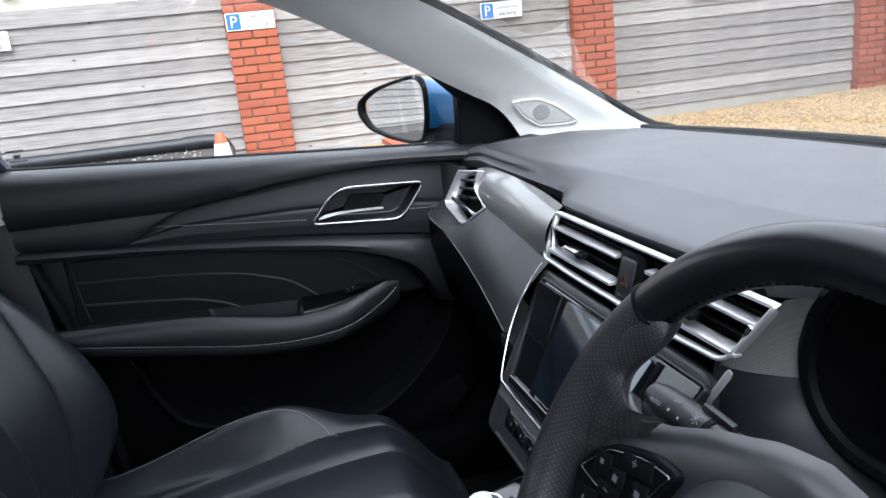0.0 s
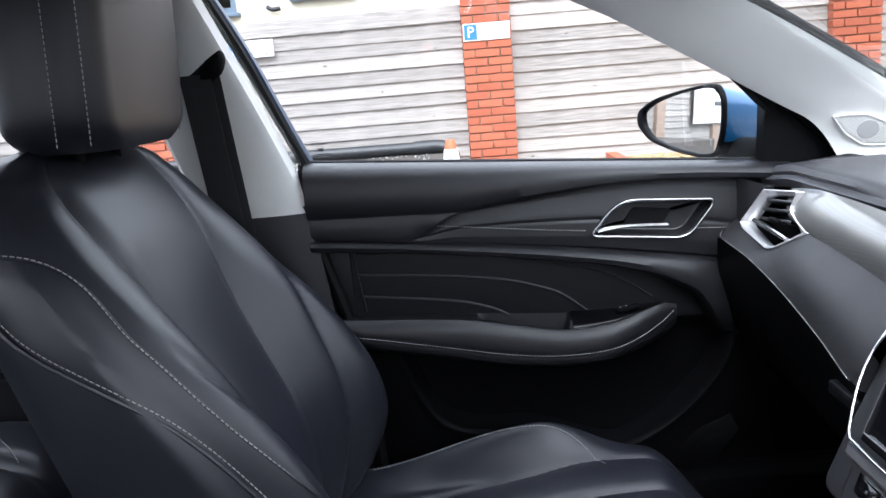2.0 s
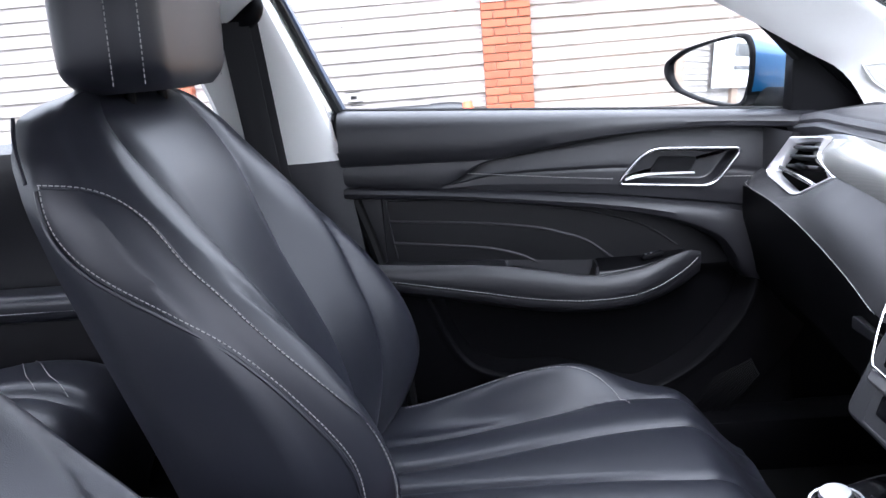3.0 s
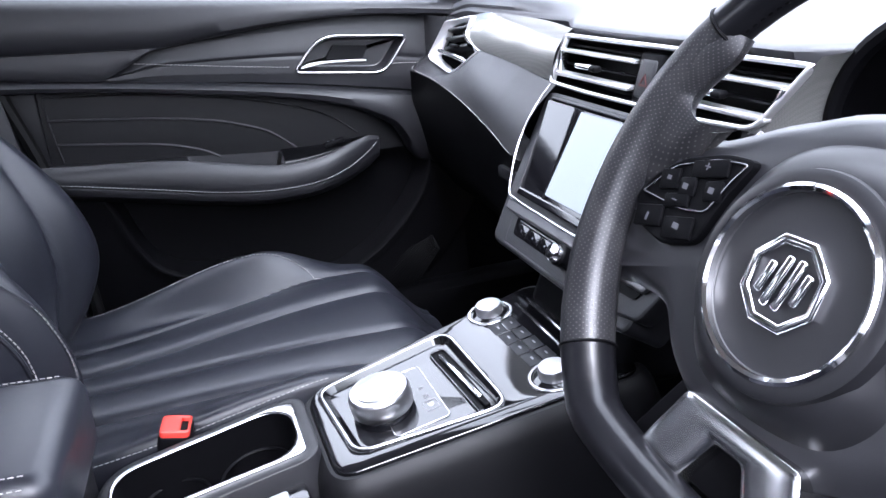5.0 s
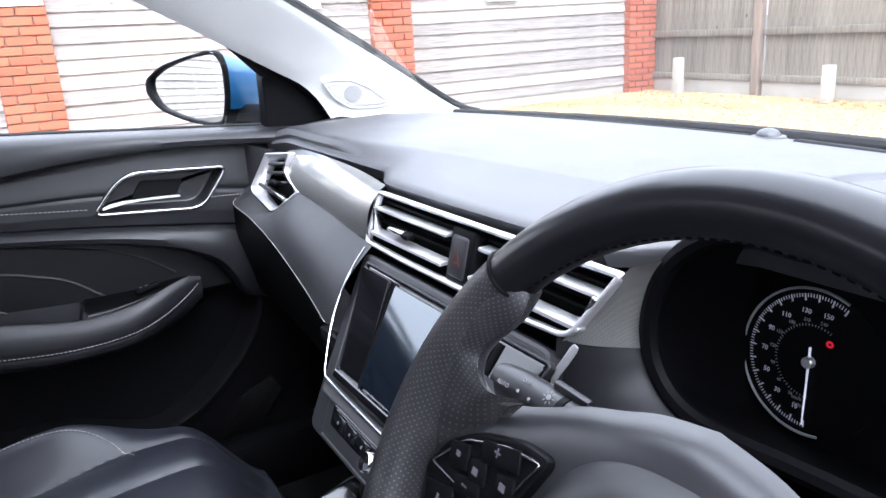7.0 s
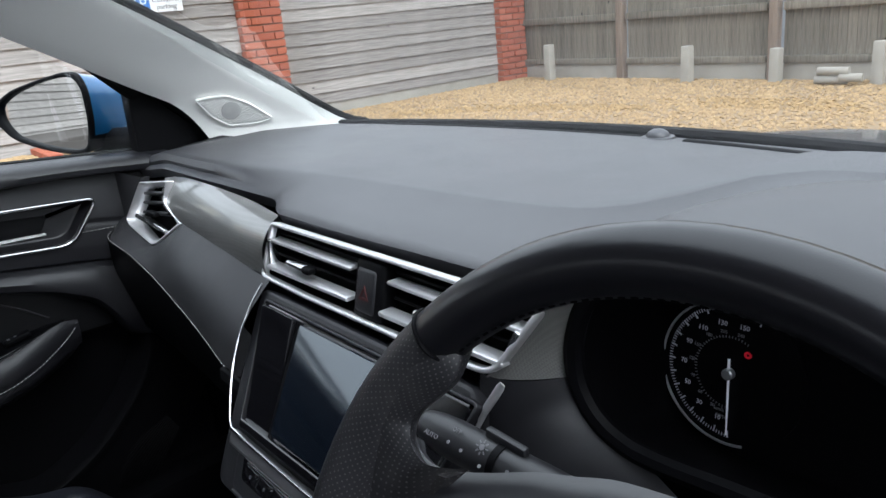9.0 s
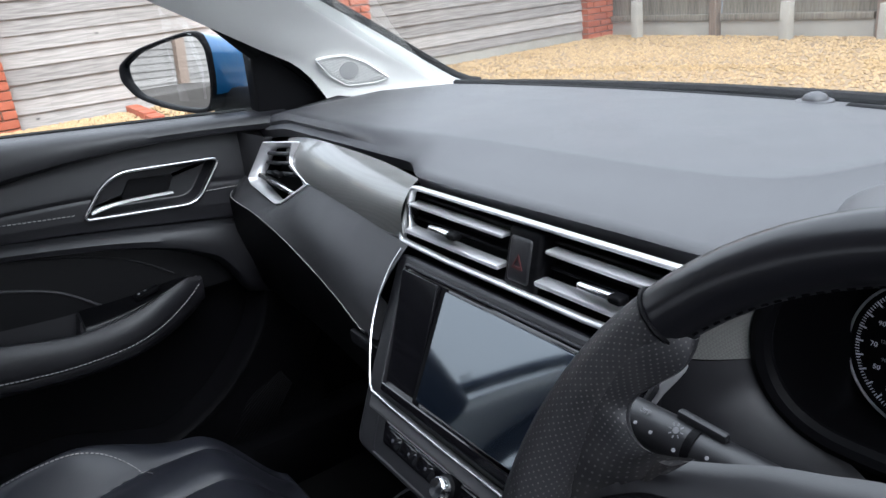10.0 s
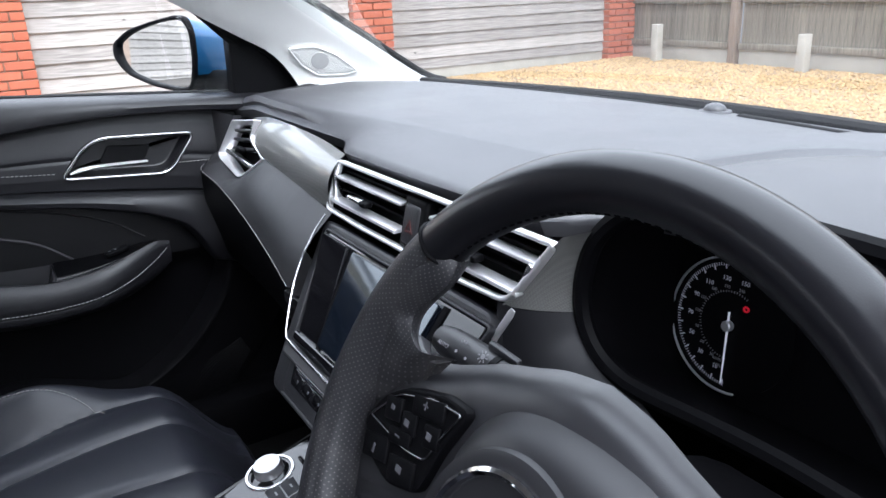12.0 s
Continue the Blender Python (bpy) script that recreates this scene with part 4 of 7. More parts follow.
    def cheek(keep):
        bm = sheet(rows, True, True)
        inv = m.inverted()
        bmesh.ops.delete(bm, geom=[f for f in bm.faces if keep != ((inv @ f.calc_center_median()).y > -0.036)], context="FACES")
        return bm
    part("housing", cheek(True), M_BLUE, mr, "metallic blue housing")
    part("lower_cover", cheek(False), M_BLACK, mr, "black lower cover")
    part("foot", tube(spline([(-1.47, 0.43, 1.025), (-1.42, 0.47, 1.018), (-1.36, 0.49, 1.012)], 10), [0.024] * 4 + [0.026] * 6, 10), M_BLACK, mr, "black mirror foot")


# passenger's door mirror: middle of the glass, its facing and outline
MIRROR_AT = (-1.503, 0.371, 1.073)
MIRROR_N = (0.44, -0.90, 0.045)
MIRROR_O = [(-0.121, 0.021), (-0.119, -0.005), (-0.096, -0.031), (-0.030, -0.049), (0.045, -0.057), (0.077, -0.053), (0.090, -0.010), (0.088, 0.044), (0.072, 0.062), (0.045, 0.064), (-0.012, 0.057), (-0.080, 0.041)]
MIRROR_RIM = [(-0.138, 0.021), (-0.140, -0.005), (-0.106, -0.036), (-0.034, -0.056), (0.045, -0.065), (0.084, -0.060), (0.097, -0.012), (0.096, 0.044), (0.082, 0.069), (0.055, 0.072), (-0.006, 0.063), (-0.088, 0.047)]

car_shell()
front_pillar()
middle_pillar()
window_and_mirror()

# ---- passenger's door ----
XD = -1.35                      # the door trim's inner face
SWOOSH = [(-0.165, 0.917), (-0.120, 0.938), (-0.088, 0.957), (-0.02, 0.971), (0.061, 0.981), (0.159, 0.991), (0.256, 0.995), (0.35, 0.992), (0.437, 0.984), (0.50, 0.978)]


def swoosh_z(y):
    return smooth(y, [p[0] for p in SWOOSH], [p[1] for p in SWOOSH])


def ledge_z(y):
    return smooth(y, [-0.34, -0.18, 0.0, 0.156, 0.254, 0.382, 0.45], [0.934, 0.918, 0.898, 0.878, 0.863, 0.842, 0.826])


def hood_z(y):
    return smooth(y, [-0.34, -0.18, 0.0, 0.12, 0.22, 0.30, 0.345, 0.375], [0.912, 0.900, 0.878, 0.860, 0.838, 0.806, 0.772, 0.725])


def strip(ys, top, low, prof):
    """Rows between two lines along y, with a profile of (share of the way down, inward offset)."""
    rows = []
    for y in ys:
        a, b = top(y), low(y)
        rows.append([(XD + dx, y, a + (b - a) * s) for s, dx in prof])
    return sheet(rows)


def door_trim():
    d = thing("door_trim", (XD, 0.05, 0.42), "black passenger door trim with stitched leather and armrest", "door")
    ys = np.linspace(-0.335, 0.50, 90)
    crease = lambda y: swoosh_z(y) if y > -0.06 else 0.972 + (swoosh_z(-0.06) - 0.972) * (y + 0.335) / 0.275
    part("belt_pad", strip(ys, lambda y: belt_z(y) + 0.004, crease, [(0, -0.045), (0, -0.022), (0.03, -0.002), (0.10, 0.012), (0.3, 0.022), (0.6, 0.026), (0.9, 0.024), (1.0, 0.018), (1.04, 0.006), (1.02, -0.02)]), M_DOOR, d, "soft dark grey belt pad")
    part("rear_panel", strip(np.linspace(-0.335, -0.07, 40), lambda y: crease(y) + 0.004, lambda y: max(ledge_z(y), swoosh_z(y) if y > -0.165 else 0), [(0, 0.010), (0.3, 0.015), (0.8, 0.016), (0.97, 0.013), (1.0, -0.01)]), M_DOOR, d)
    fo = rounded([(0.158, 0.903), (0.325, 0.888), (0.372, 0.950), (0.207, 0.961)], [0.010, 0.022, 0.012, 0.040], 9)
    prof = [(0, -0.016), (0.2, -0.006), (0.45, 0.0), (0.52, 0.001), (0.56, -0.0015), (0.60, 0.001), (0.8, 0.002), (0.95, 0.0), (1.0, -0.012)]
    prof = [(q, float(np.interp(q, [p[0] for p in prof], [p[1] for p in prof]))) for q in np.linspace(0, 1, 56)]
    bm = strip(np.linspace(-0.19, 0.48, 300), lambda y: swoosh_z(y) + 0.01, lambda y: ledge_z(y) - 0.002, prof)
    def inside(y, z):
        c = False
        for k in range(len(fo)):
            (y0, z0), (y1, z1) = fo[k - 1], fo[k]
            if (z0 > z) != (z1 > z) and y < y0 + (z - z0) / (z1 - z0) * (y1 - y0):
                c = not c
        return c
    bmesh.ops.delete(bm, geom=[f for f in bm.faces if inside(f.calc_center_median().y, f.calc_center_median().z)], context="FACES")
    u = part("upper_trim", bm, M_DOOR, d, "stitched leather upper trim")
    st = [(XD + 0.0025, y, smooth(y, [-0.12, 0.15, 0.40], [0.9425, 0.912, 0.8935])) for y in np.linspace(-0.118, 0.150, 60)]
    part("stitching", stitches(st, (1, 0, 0)), M_STITCH, u, "pale thread")
    part("stitching", stitches([(XD + 0.0025, y, 0.903 - 0.06 * (y - 0.33)) for y in np.linspace(0.335, 0.40, 12)], (1, 0, 0)), M_STITCH, u, "pale thread")
    part("ledge", strip(np.linspace(-0.335, 0.46, 80), lambda y: ledge_z(y) + 0.002, lambda y: hood_z(min(y, 0.375)) - 0.35 * max(0, y - 0.34), [(0, -0.006), (0.06, 0.010), (0.2, 0.018), (0.5, 0.024), (0.8, 0.022), (0.95, 0.012), (1.0, -0.004), (0.97, -0.03)]), M_DOOR, d, "soft ledge above the recess")
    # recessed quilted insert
    ins = part("insert_panel", strip(np.linspace(-0.335, 0.36, 60), lambda y: hood_z(y) + 0.015, lambda y: 0.735, [(0, -0.03), (0.3, -0.022), (0.7, -0.02), (1, -0.02)]), M_SHADELEATHER, d, "black quilted leather insert")
    part("insert_end", rbox((0.02, 0.062, 0.17), (XD - 0.022, -0.304, 0.828), 0.004, 2), M_SHADELEATHER, ins)
    q1 = spline([(-0.265, 0.858), (-0.098, 0.843), (0.003, 0.828), (0.060, 0.812), (0.103, 0.794), (0.150, 0.757)], 60)
    q2 = spline([(-0.259, 0.816), (-0.101, 0.797), (-0.03, 0.779), (0.004, 0.762)], 50)
    q0 = spline([(-0.264, 0.897), (-0.10, 0.886), (0.055, 0.862), (0.16, 0.836), (0.22, 0.81), (0.268, 0.775)], 60)
    q3 = spline([(-0.266, 0.898), (-0.264, 0.86), (-0.259, 0.816), (-0.254, 0.785)], 20)
    # seams take a paler leather in place of the light they catch
    for q in (q1, q2):
        part("quilt_seam", tube([(XD - 0.0190, y, z) for y, z in q], 0.0026, 6), M_PANEL, ins, "raised seam")
    for q in (q0, q3):
        part("quilt_seam", tube([(XD - 0.0195, y, z) for y, z in q], 0.0017, 6), M_PANEL, ins)
    # armrest: a padded roll with a sunk pull cup and a switch plate behind it, its tip turned up
    seam = lambda y: smooth(y, [-0.335, -0.24, -0.107, 0.0, 0.10, 0.189, 0.25, 0.285, 0.30], [0.772, 0.755, 0.729, 0.708, 0.699, 0.707, 0.727, 0.746, 0.758])
    crest = lambda y: smooth(y, [-0.335, -0.25, -0.05, 0.03, 0.102, 0.191, 0.25, 0.285, 0.30], [0.795, 0.789, 0.772, 0.756, 0.744, 0.752, 0.766, 0.772, 0.768])
    shelf = lambda y: smooth(y, [-0.335, -0.26, -0.05, 0.12, 0.21, 0.275, 0.30], [0.786, 0.780, 0.768, 0.757, 0.757, 0.762, 0.760])
    rows = []
    ys = np.r_[np.linspace(-0.335, -0.060, 22), np.linspace(-0.056, -0.030, 10), np.linspace(-0.02, 0.09, 12), np.linspace(0.094, 0.118, 10), np.linspace(0.125, 0.302, 34)]
    deep_at = lambda y: 0.056 * min(1.0, 0.25 + 0.75 * step(0.305, 0.17, y) ** 0.7)
    for y in ys:
        d_, c_, z0, h = deep_at(y), crest(y), seam(y), shelf(y)
        cup = step(-0.054, -0.038, y) * step(0.114, 0.100, y)
        sw = step(0.10, 0.125, y)
        back = h - 0.036 * cup
        lip = min(c_ - 0.002, back + 0.004) if cup > 0.5 else c_ - (0.004 if sw < 0.5 else 0.002)
        flat = h + (c_ - h) * 0.5 if sw < 0.5 else h + (c_ - h) * 0.75
        rows.append([(XD - 0.03, y, h), (XD - 0.020, y, h), (XD - 0.017, y, back), (XD + 0.35 * d_, y, back if cup > 0.02 else flat), (XD + 0.47 * d_, y, (back + 0.004) if cup > 0.02 else flat + 0.3 * (c_ - flat)), (XD + 0.53 * d_, y, lip if cup > 0.02 else c_ - 0.003), (XD + 0.60 * d_, y, c_ - 0.0005), (XD + 0.74 * d_, y, c_ + 0.001), (XD + 0.88 * d_, y, c_ - 0.004), (XD + 0.98 * d_, y, c_ - 0.35 * (c_ - z0)), (XD + d_, y, c_ - 0.7 * (c_ - z0)), (XD + 0.99 * d_, y, z0 + 0.003), (XD + 0.955 * d_, y, z0), (XD + 0.97 * d_, y, z0 - 0.004), (XD + 0.90 * d_, y, z0 - 0.014), (XD + 0.4 * d_, y, z0 - 0.030), (XD - 0.03, y, z0 - 0.038)])
    arm = part("armrest", sheet(rows), M_DOOR, d, "padded leather armrest")
    part("stitching", stitches([(XD + 0.985 * deep_at(y) + 0.001, y, seam(y) + 0.0045) for y in np.linspace(-0.30, 0.298, 120)], (1, 0, 0)), M_STITCH, arm, "pale thread")
    rows = []
    for y in np.linspace(0.116, 0.285, 26):
        w = min(1.0, (0.287 - y) / 0.05) ** 0.6
        a, b = XD - 0.018, XD + 0.56 * deep_at(y)
        z0 = shelf(y) + 0.004
        rows.append([(a, y, z0 - 0.01), (a + 0.002, y, z0), (a + (b - a) * 0.5, y, z0 + 0.75 * (crest(y) - shelf(y)) * 0.6), (b - 0.003, y, crest(y) - 0.0005), (b, y, crest(y) - 0.008)])
    part("switch_plate", sheet(rows), M_BLACK, arm, "smooth black switch plate")
    sw = part("window_switch", rbox((0.015, 0.040, 0.010), (XD + 0.008, 0.215, 0.7665), 0.003, 2, pose(0, 0, 0, 12, 0, 0)), M_BLACK, arm, "window switch")
    for k in (0, 1):
        part("switch_mark", rbox((0.005, 0.004, 0.0006), (XD + 0.0095, 0.203 + 0.010 * k, 0.7695 + 0.002 * k), 0), M_DIM, sw)
    # handle: chrome frame, dark bowl, chrome lever
    m = facing((XD + 0.004, 0, 0), (1, 0, 0))
    hd = part("door_handle", ring(inset(fo, -0.0045), inset(fo, 0.0012), 0.008, m, 0.0030), M_CHROME, d, "chrome door handle frame")
    part("bowl", sheet([[Vector((XD + 0.004, *p)) for p in fo], [Vector((XD - 0.012, *p)) for p in inset(fo, 0.003)], [Vector((XD - 0.024, *p)) for p in inset(fo, 0.007)], [Vector((XD - 0.025, *p)) for p in inset(fo, 0.009)]], True, "last"), M_DOOR, hd, "dark handle bowl")
    part("bowl_cover", plate(rounded([(0.218, 0.916), (0.290, 0.910), (0.304, 0.936), (0.236, 0.943)], 0.006), 0.006, facing((XD - 0.021, 0, 0), (1, 0, 0)), 0.001), M_SHADEPLASTIC, hd)
    lev = [(0.170, 0.9085, 0.004), (0.183, 0.912, 0.007), (0.205, 0.9145, 0.005), (0.23, 0.9145, 0.0042), (0.26, 0.9135, 0.0042), (0.292, 0.912, 0.0036)]
    part("lever", sheet([[(XD - 0.004, y, z - h / 2), (XD + 0.002, y, z - 0.45 * h), (XD + 0.004, y, z - 0.1 * h), (XD + 0.002, y, z + 0.35 * h), (XD - 0.003, y, z + h / 2)] for y, z, h in lev], True, True), M_WHITECHROME, hd, "bright chrome lever")
    # lower door and map pocket
    low = strip(np.linspace(-0.335, 0.50, 40), lambda y: 0.80, lambda y: 0.40, [(0, -0.055), (0.4, -0.06), (0.7, -0.055), (1.0, -0.03)])
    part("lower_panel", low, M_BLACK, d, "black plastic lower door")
    edge = spline([(-0.205, 0.72), (-0.189, 0.687), (-0.168, 0.623), (-0.129, 0.567), (-0.066, 0.542), (0.041, 0.534), (0.15, 0.50), (0.211, 0.496), (0.296, 0.542), (0.368, 0.617), (0.400, 0.68), (0.402, 0.735), (0.391, 0.778), (0.356, 0.833)], 90)
    rows = []
    for y, z in edge:
        c = np.array((0.09, 0.70))
        q = (np.array((y, z)) - c)
        q /= np.linalg.norm(q)
        rows.append([(XD + dx, y + o * q[0], z + o * q[1]) for dx, o in ((-0.06, -0.012), (-0.008, -0.0055), (0.004, -0.004), (0.0085, 0.0), (0.0085, 0.004), (0.004, 0.010), (-0.001, 0.025), (-0.008, 0.07), (-0.028, 0.14))])
    part("pocket_rim", sheet(rows), M_SHADEPLASTIC, d, "black pocket surround")
    ribs = []
    for k in range(18):
        a = np.array((XD - 0.012, 0.252 + 0.0055 * k, 0.474 - 0.0040 * k))
        b = np.array((XD - 0.012, 0.398 + 0.0015 * k, 0.560 - 0.0032 * k))
        ribs.append(tube([a + (b - a) * q + np.array((0.006 * math.sin(math.pi * q), 0, 0.006 * math.sin(math.pi * q))) for q in np.linspace(0, 1, 8)], 0.0010, 5))
    part("speaker_ribs", join(*ribs), M_BLACK, d, "ribbed door loudspeaker")
    part("door_edge_seal", tube(spline([(XD - 0.02, -0.338, 1.06), (XD - 0.005, -0.340, 1.0), (XD - 0.0, -0.318, 0.9), (XD, -0.29, 0.80), (XD, -0.265, 0.68), (XD, -0.25, 0.45)], 30), 0.011, 8), M_RUBBER, d, "black door seal")


def rear_door_trim():
    d = thing("rear_door_trim", (XD, -0.95, 0.42), "black rear door trim with an armrest", "door")
    part("panel", sheet([[(XD - 0.03, y, 1.055), (XD + 0.012, y, 1.04), (XD + 0.018, y, 0.97), (XD - 0.01, y, 0.92), (XD - 0.02, y, 0.80), (XD - 0.01, y, 0.42)] for y in np.linspace(-0.56, -1.42, 12)]), M_DOOR, d)
    part("armrest", rbox((0.08, 0.50, 0.055), (XD + 0.02, -1.05, 0.755), 0.02, 4), M_LEATHER, d, "padded armrest")
    part("stitching", stitches([(XD + 0.061, y, 0.752) for y in np.linspace(-1.28, -0.82, 40)], (1, 0, 0)), M_STITCH, d)


door_trim()
rear_door_trim()


# ---- dashboard ----
HOOD_X = -0.246                 # middle of the instrument hood


def pad_edge(x):
    """Lower front edge of the pad: y, z."""
    k = step(-0.885, -0.815, x)
    j = step(-0.47, -0.40, x)
    return 0.452 - 0.026 * k + 0.006 * step(-0.72, -0.5, x) + 0.085 * j, 0.998 - 0.003 * k - 0.014 * step(-1.22, -1.36, x)


def dashboard():
    d = thing("dashboard", (XC, 0.6, 0.5), "black soft-touch dashboard with chrome air vents", "dashboard")
    rows = []
    xs = np.r_[np.linspace(-1.352, -0.95, 24), np.linspace(-0.94, -0.78, 34), np.linspace(-0.77, 0.11, 50)]
    for x in xs:
        u = (x - XC) / 0.74
        yb = 0.910 - 0.135 * u * u
        ye, ze = pad_edge(x)
        yc = max(ye + 0.016, smooth(x, [-1.4, -1.0, -0.91, -0.784, -0.656, -0.555, -0.50, -0.474, -0.448, -0.435, -0.411, -0.34, -0.2, 0.12], [0.47, 0.478, 0.490, 0.504, 0.513, 0.522, 0.535, 0.553, 0.61, 0.675, 0.72, 0.755, 0.775, 0.78]))
        side = 0.016 * step(-1.24, -1.36, x)
        zc = 1.0165 - side
        zm = ze + 0.45 * (zc - ze) - 0.0006
        p = [(yb + 0.03, 0.988 - side), (yb - 0.01, 1.0015 - side), (yb - 0.05, 1.0095 - side), (yb - 0.10, 1.014 - side), (0.5 * yb + 0.5 * yc, 1.020 - side), (yc + 0.05, 1.0185 - side), (yc + 0.004, zc + 0.0008), (yc, zc), (yc - 0.006 if yc - ye > 0.03 else yc - 0.3 * (yc - ye), zc - 0.0023), (ye + 0.45 * (yc - ye), zm), (ye + 0.010, ze + 0.0022), (ye + 0.003, ze - 0.0005), (ye, ze - 0.004), (ye + 0.002, ze - 0.009), (ye + 0.006, ze - 0.018), (ye + 0.05, ze - 0.022)]
        rows.append([(x, y, z) for y, z in p])
    part("pad", sheet(rows), M_DASH, d, "grained dark grey top pad")
    # groove, demister slots and light sensor
    ys = lambda x: 0.865 - 0.12 * ((x - XC) / 0.74) ** 2
    part("demister_slot", tube([(x, ys(x) - 0.022 - 0.06 * (x + 0.61), 1.0120) for x in np.linspace(-0.590, -0.08, 24)], 0.007, 6, flat=0.3), M_BLACK, d, "black demister slot")
    part("demister_slot", tube([(x, ys(x) - 0.012, 1.0095) for x in np.linspace(-1.13, -0.66, 24)], 0.006, 6, flat=0.35), M_BLACK, d)
    part("light_sensor", turned([(0.022, -0.004), (0.020, 0.0012), (0.0150, 0.0022), (0.0142, 0.0010), (0.0136, 0.004), (0.0112, 0.0075), (0.006, 0.0100), (0.0, 0.0106)], 28, Matrix.Translation((-0.634, 0.850, 1.0110))), M_DASH, d, "domed light sensor")
    sv = part("side_demister", plate(rounded([(-0.022, -0.055), (0.018, -0.045), (0.020, 0.05), (-0.018, 0.045)], 0.01), 0.006, facing((-1.285, 0.545, 1.0130), (0.12, -0.03, 1), (-0.25, 1, 0)), 0.002), M_BLACK, d, "small black side demister grille")
    for k in range(4):
        part("slat", tube([(-1.288 + 0.009 * k, 0.505, 1.0130 + 0.0011 * k), (-1.300 + 0.009 * k, 0.585, 1.0137 + 0.0011 * k)], 0.0015, 5), M_DASH, sv)
    # shadow gap and body below the pad
    part("body", sheet([[(x, 0.50, 0.985), (x, 0.47, 0.95), (x, 0.46, 0.90), (x, 0.46, 0.80), (x, 0.50, 0.66), (x, 0.62, 0.55), (x, 0.76, 0.48)] for x in np.linspace(-1.36, -0.47, 20)]), M_BLACK, d, "black lower dashboard")
    part("knee_panel", sheet([[(x, 0.43, 0.845), (x, 0.44, 0.78), (x, 0.50, 0.66), (x, 0.62, 0.55), (x, 0.76, 0.48)] for x in np.linspace(-0.50, 0.11, 12)]), M_DOOR, d, "dark lower dashboard over the driver's knees")
    # woven gloss trim on the passenger's side, its end cut round the side vent
    top = spline([(-1.205, 0.441, 0.985), (-1.12, 0.438, 0.996), (-1.01, 0.434, 0.998), (-0.90, 0.430, 0.996), (-0.818, 0.425, 0.990)], 40)
    low = spline([(-1.078, 0.409, 0.943), (-1.0, 0.404, 0.940), (-0.91, 0.400, 0.934), (-0.868, 0.400, 0.929), (-0.828, 0.404, 0.925)], 40)
    rows = []
    for k, (a, b) in enumerate(zip(top, low)):
        e = (1 - k / 39.0) ** 2
        r = []
        for q in np.linspace(0, 1, 16):
            p = a + (b - a) * q
            p = p + np.array((-0.030 * e * math.sin(math.pi * q ** 1.3), -0.013 * math.sin(math.pi * q ** 0.8) * (1 - 0.5 * e), -0.006 * e * math.sin(math.pi * q)))
            r.append(p)
        rows.append(r + [b + np.array((0, 0.012, -0.002))])
    rows = [[p + np.array((0.004, 0.016, 0)) for p in rows[0]]] + rows
    part("woven_trim", sheet(rows), M_WEAVE, d, "grey woven-look glossy trim")
    # trim and soft panel between the vents and the instrument hood
    lip = lambda z: (HOOD_X - smooth(z, [0.876, 0.882, 0.894, 0.915, 0.94, 0.965, 0.987, 1.006], [0.12, 0.138, 0.163, 0.178, 0.182, 0.177, 0.167, 0.150]), 0.450, z)
    rows = []
    for q in np.linspace(0, 1, 18):
        a = np.array((-0.421 - 0.055 * q, 0.4195 - 0.0165 * q, 0.992 - 0.070 * q))
        b = np.array(lip(0.996 - 0.077 * q)) + np.array((-0.003, 0.003, 0))
        rows.append([a + (b - a) * w + np.array((0, -0.007 * math.sin(math.pi * w), 0)) for w in np.linspace(0, 1, 10)])
    part("woven_trim", sheet(rows), M_WEAVE, d)
    rows = []
    for q in np.linspace(0, 1, 20):
        a = np.array((-0.482 - 0.010 * q, 0.403 - 0.006 * q, 0.924 - 0.135 * q))
        if q < 0.62:
            b = np.array(lip(0.919 - 0.037 * q / 0.62)) + np.array((-0.003, 0.003, 0))
        else:
            b = np.array((HOOD_X - 0.138 + 0.30 * (q - 0.62), 0.451, 0.880 - 0.18 * (q - 0.62)))
        rows.append([a + (b - a) * w + np.array((0, -0.014 * math.sin(math.pi * w) * (1 - 0.3 * q), 0)) for w in np.linspace(0, 1, 14)])
    part("driver_panel", sheet(rows), M_DOOR, d, "dark panel beside the steering column")
    # leather panel under the trim, down to the stitched edge
    ul = np.array([(-1.352, 0.412, 0.912), (-1.316, 0.406, 0.9125), (-1.300, 0.402, 0.905), (-1.25, 0.3995, 0.8985), (-1.198, 0.3985, 0.8925), (-1.170, 0.400, 0.899), (-1.12, 0.405, 0.923), (-1.078, 0.409, 0.942), (-1.0, 0.404, 0.940), (-0.91, 0.400, 0.934), (-0.845, 0.400, 0.926), (-0.80, 0.40, 0.922)])
    el = spline([(-1.352, 0.392, 0.893), (-1.298, 0.370, 0.892), (-1.19, 0.366, 0.889), (-1.085, 0.361, 0.880), (-0.98, 0.354, 0.866), (-0.90, 0.348, 0.852), (-0.84, 0.343, 0.838), (-0.795, 0.340, 0.830)], 120)
    rows, edge = [], []
    for x in np.linspace(-1.352, -0.814, 90):
        a = np.array([x] + [float(np.interp(x, ul[:, 0], ul[:, k])) for k in (1, 2)])
        b = np.array([x] + [float(np.interp(x, el[:, 0], el[:, k])) for k in (1, 2)])
        bulge = 0.002 + 0.008 * step(-1.15, -0.98, x)
        edge.append(b)
        rows.append([a + np.array((0, 0.012, -0.002))] + [a + (b - a) * q + np.array((0, -bulge * math.sin(math.pi * q), bulge * 0.4 * math.sin(math.pi * q))) for q in np.linspace(0, 1, 12)] + [b + np.array((0, 0.004, -0.003)), b + np.array((0, 0.012, -0.006)), b + np.array((0, 0.05, -0.010))])
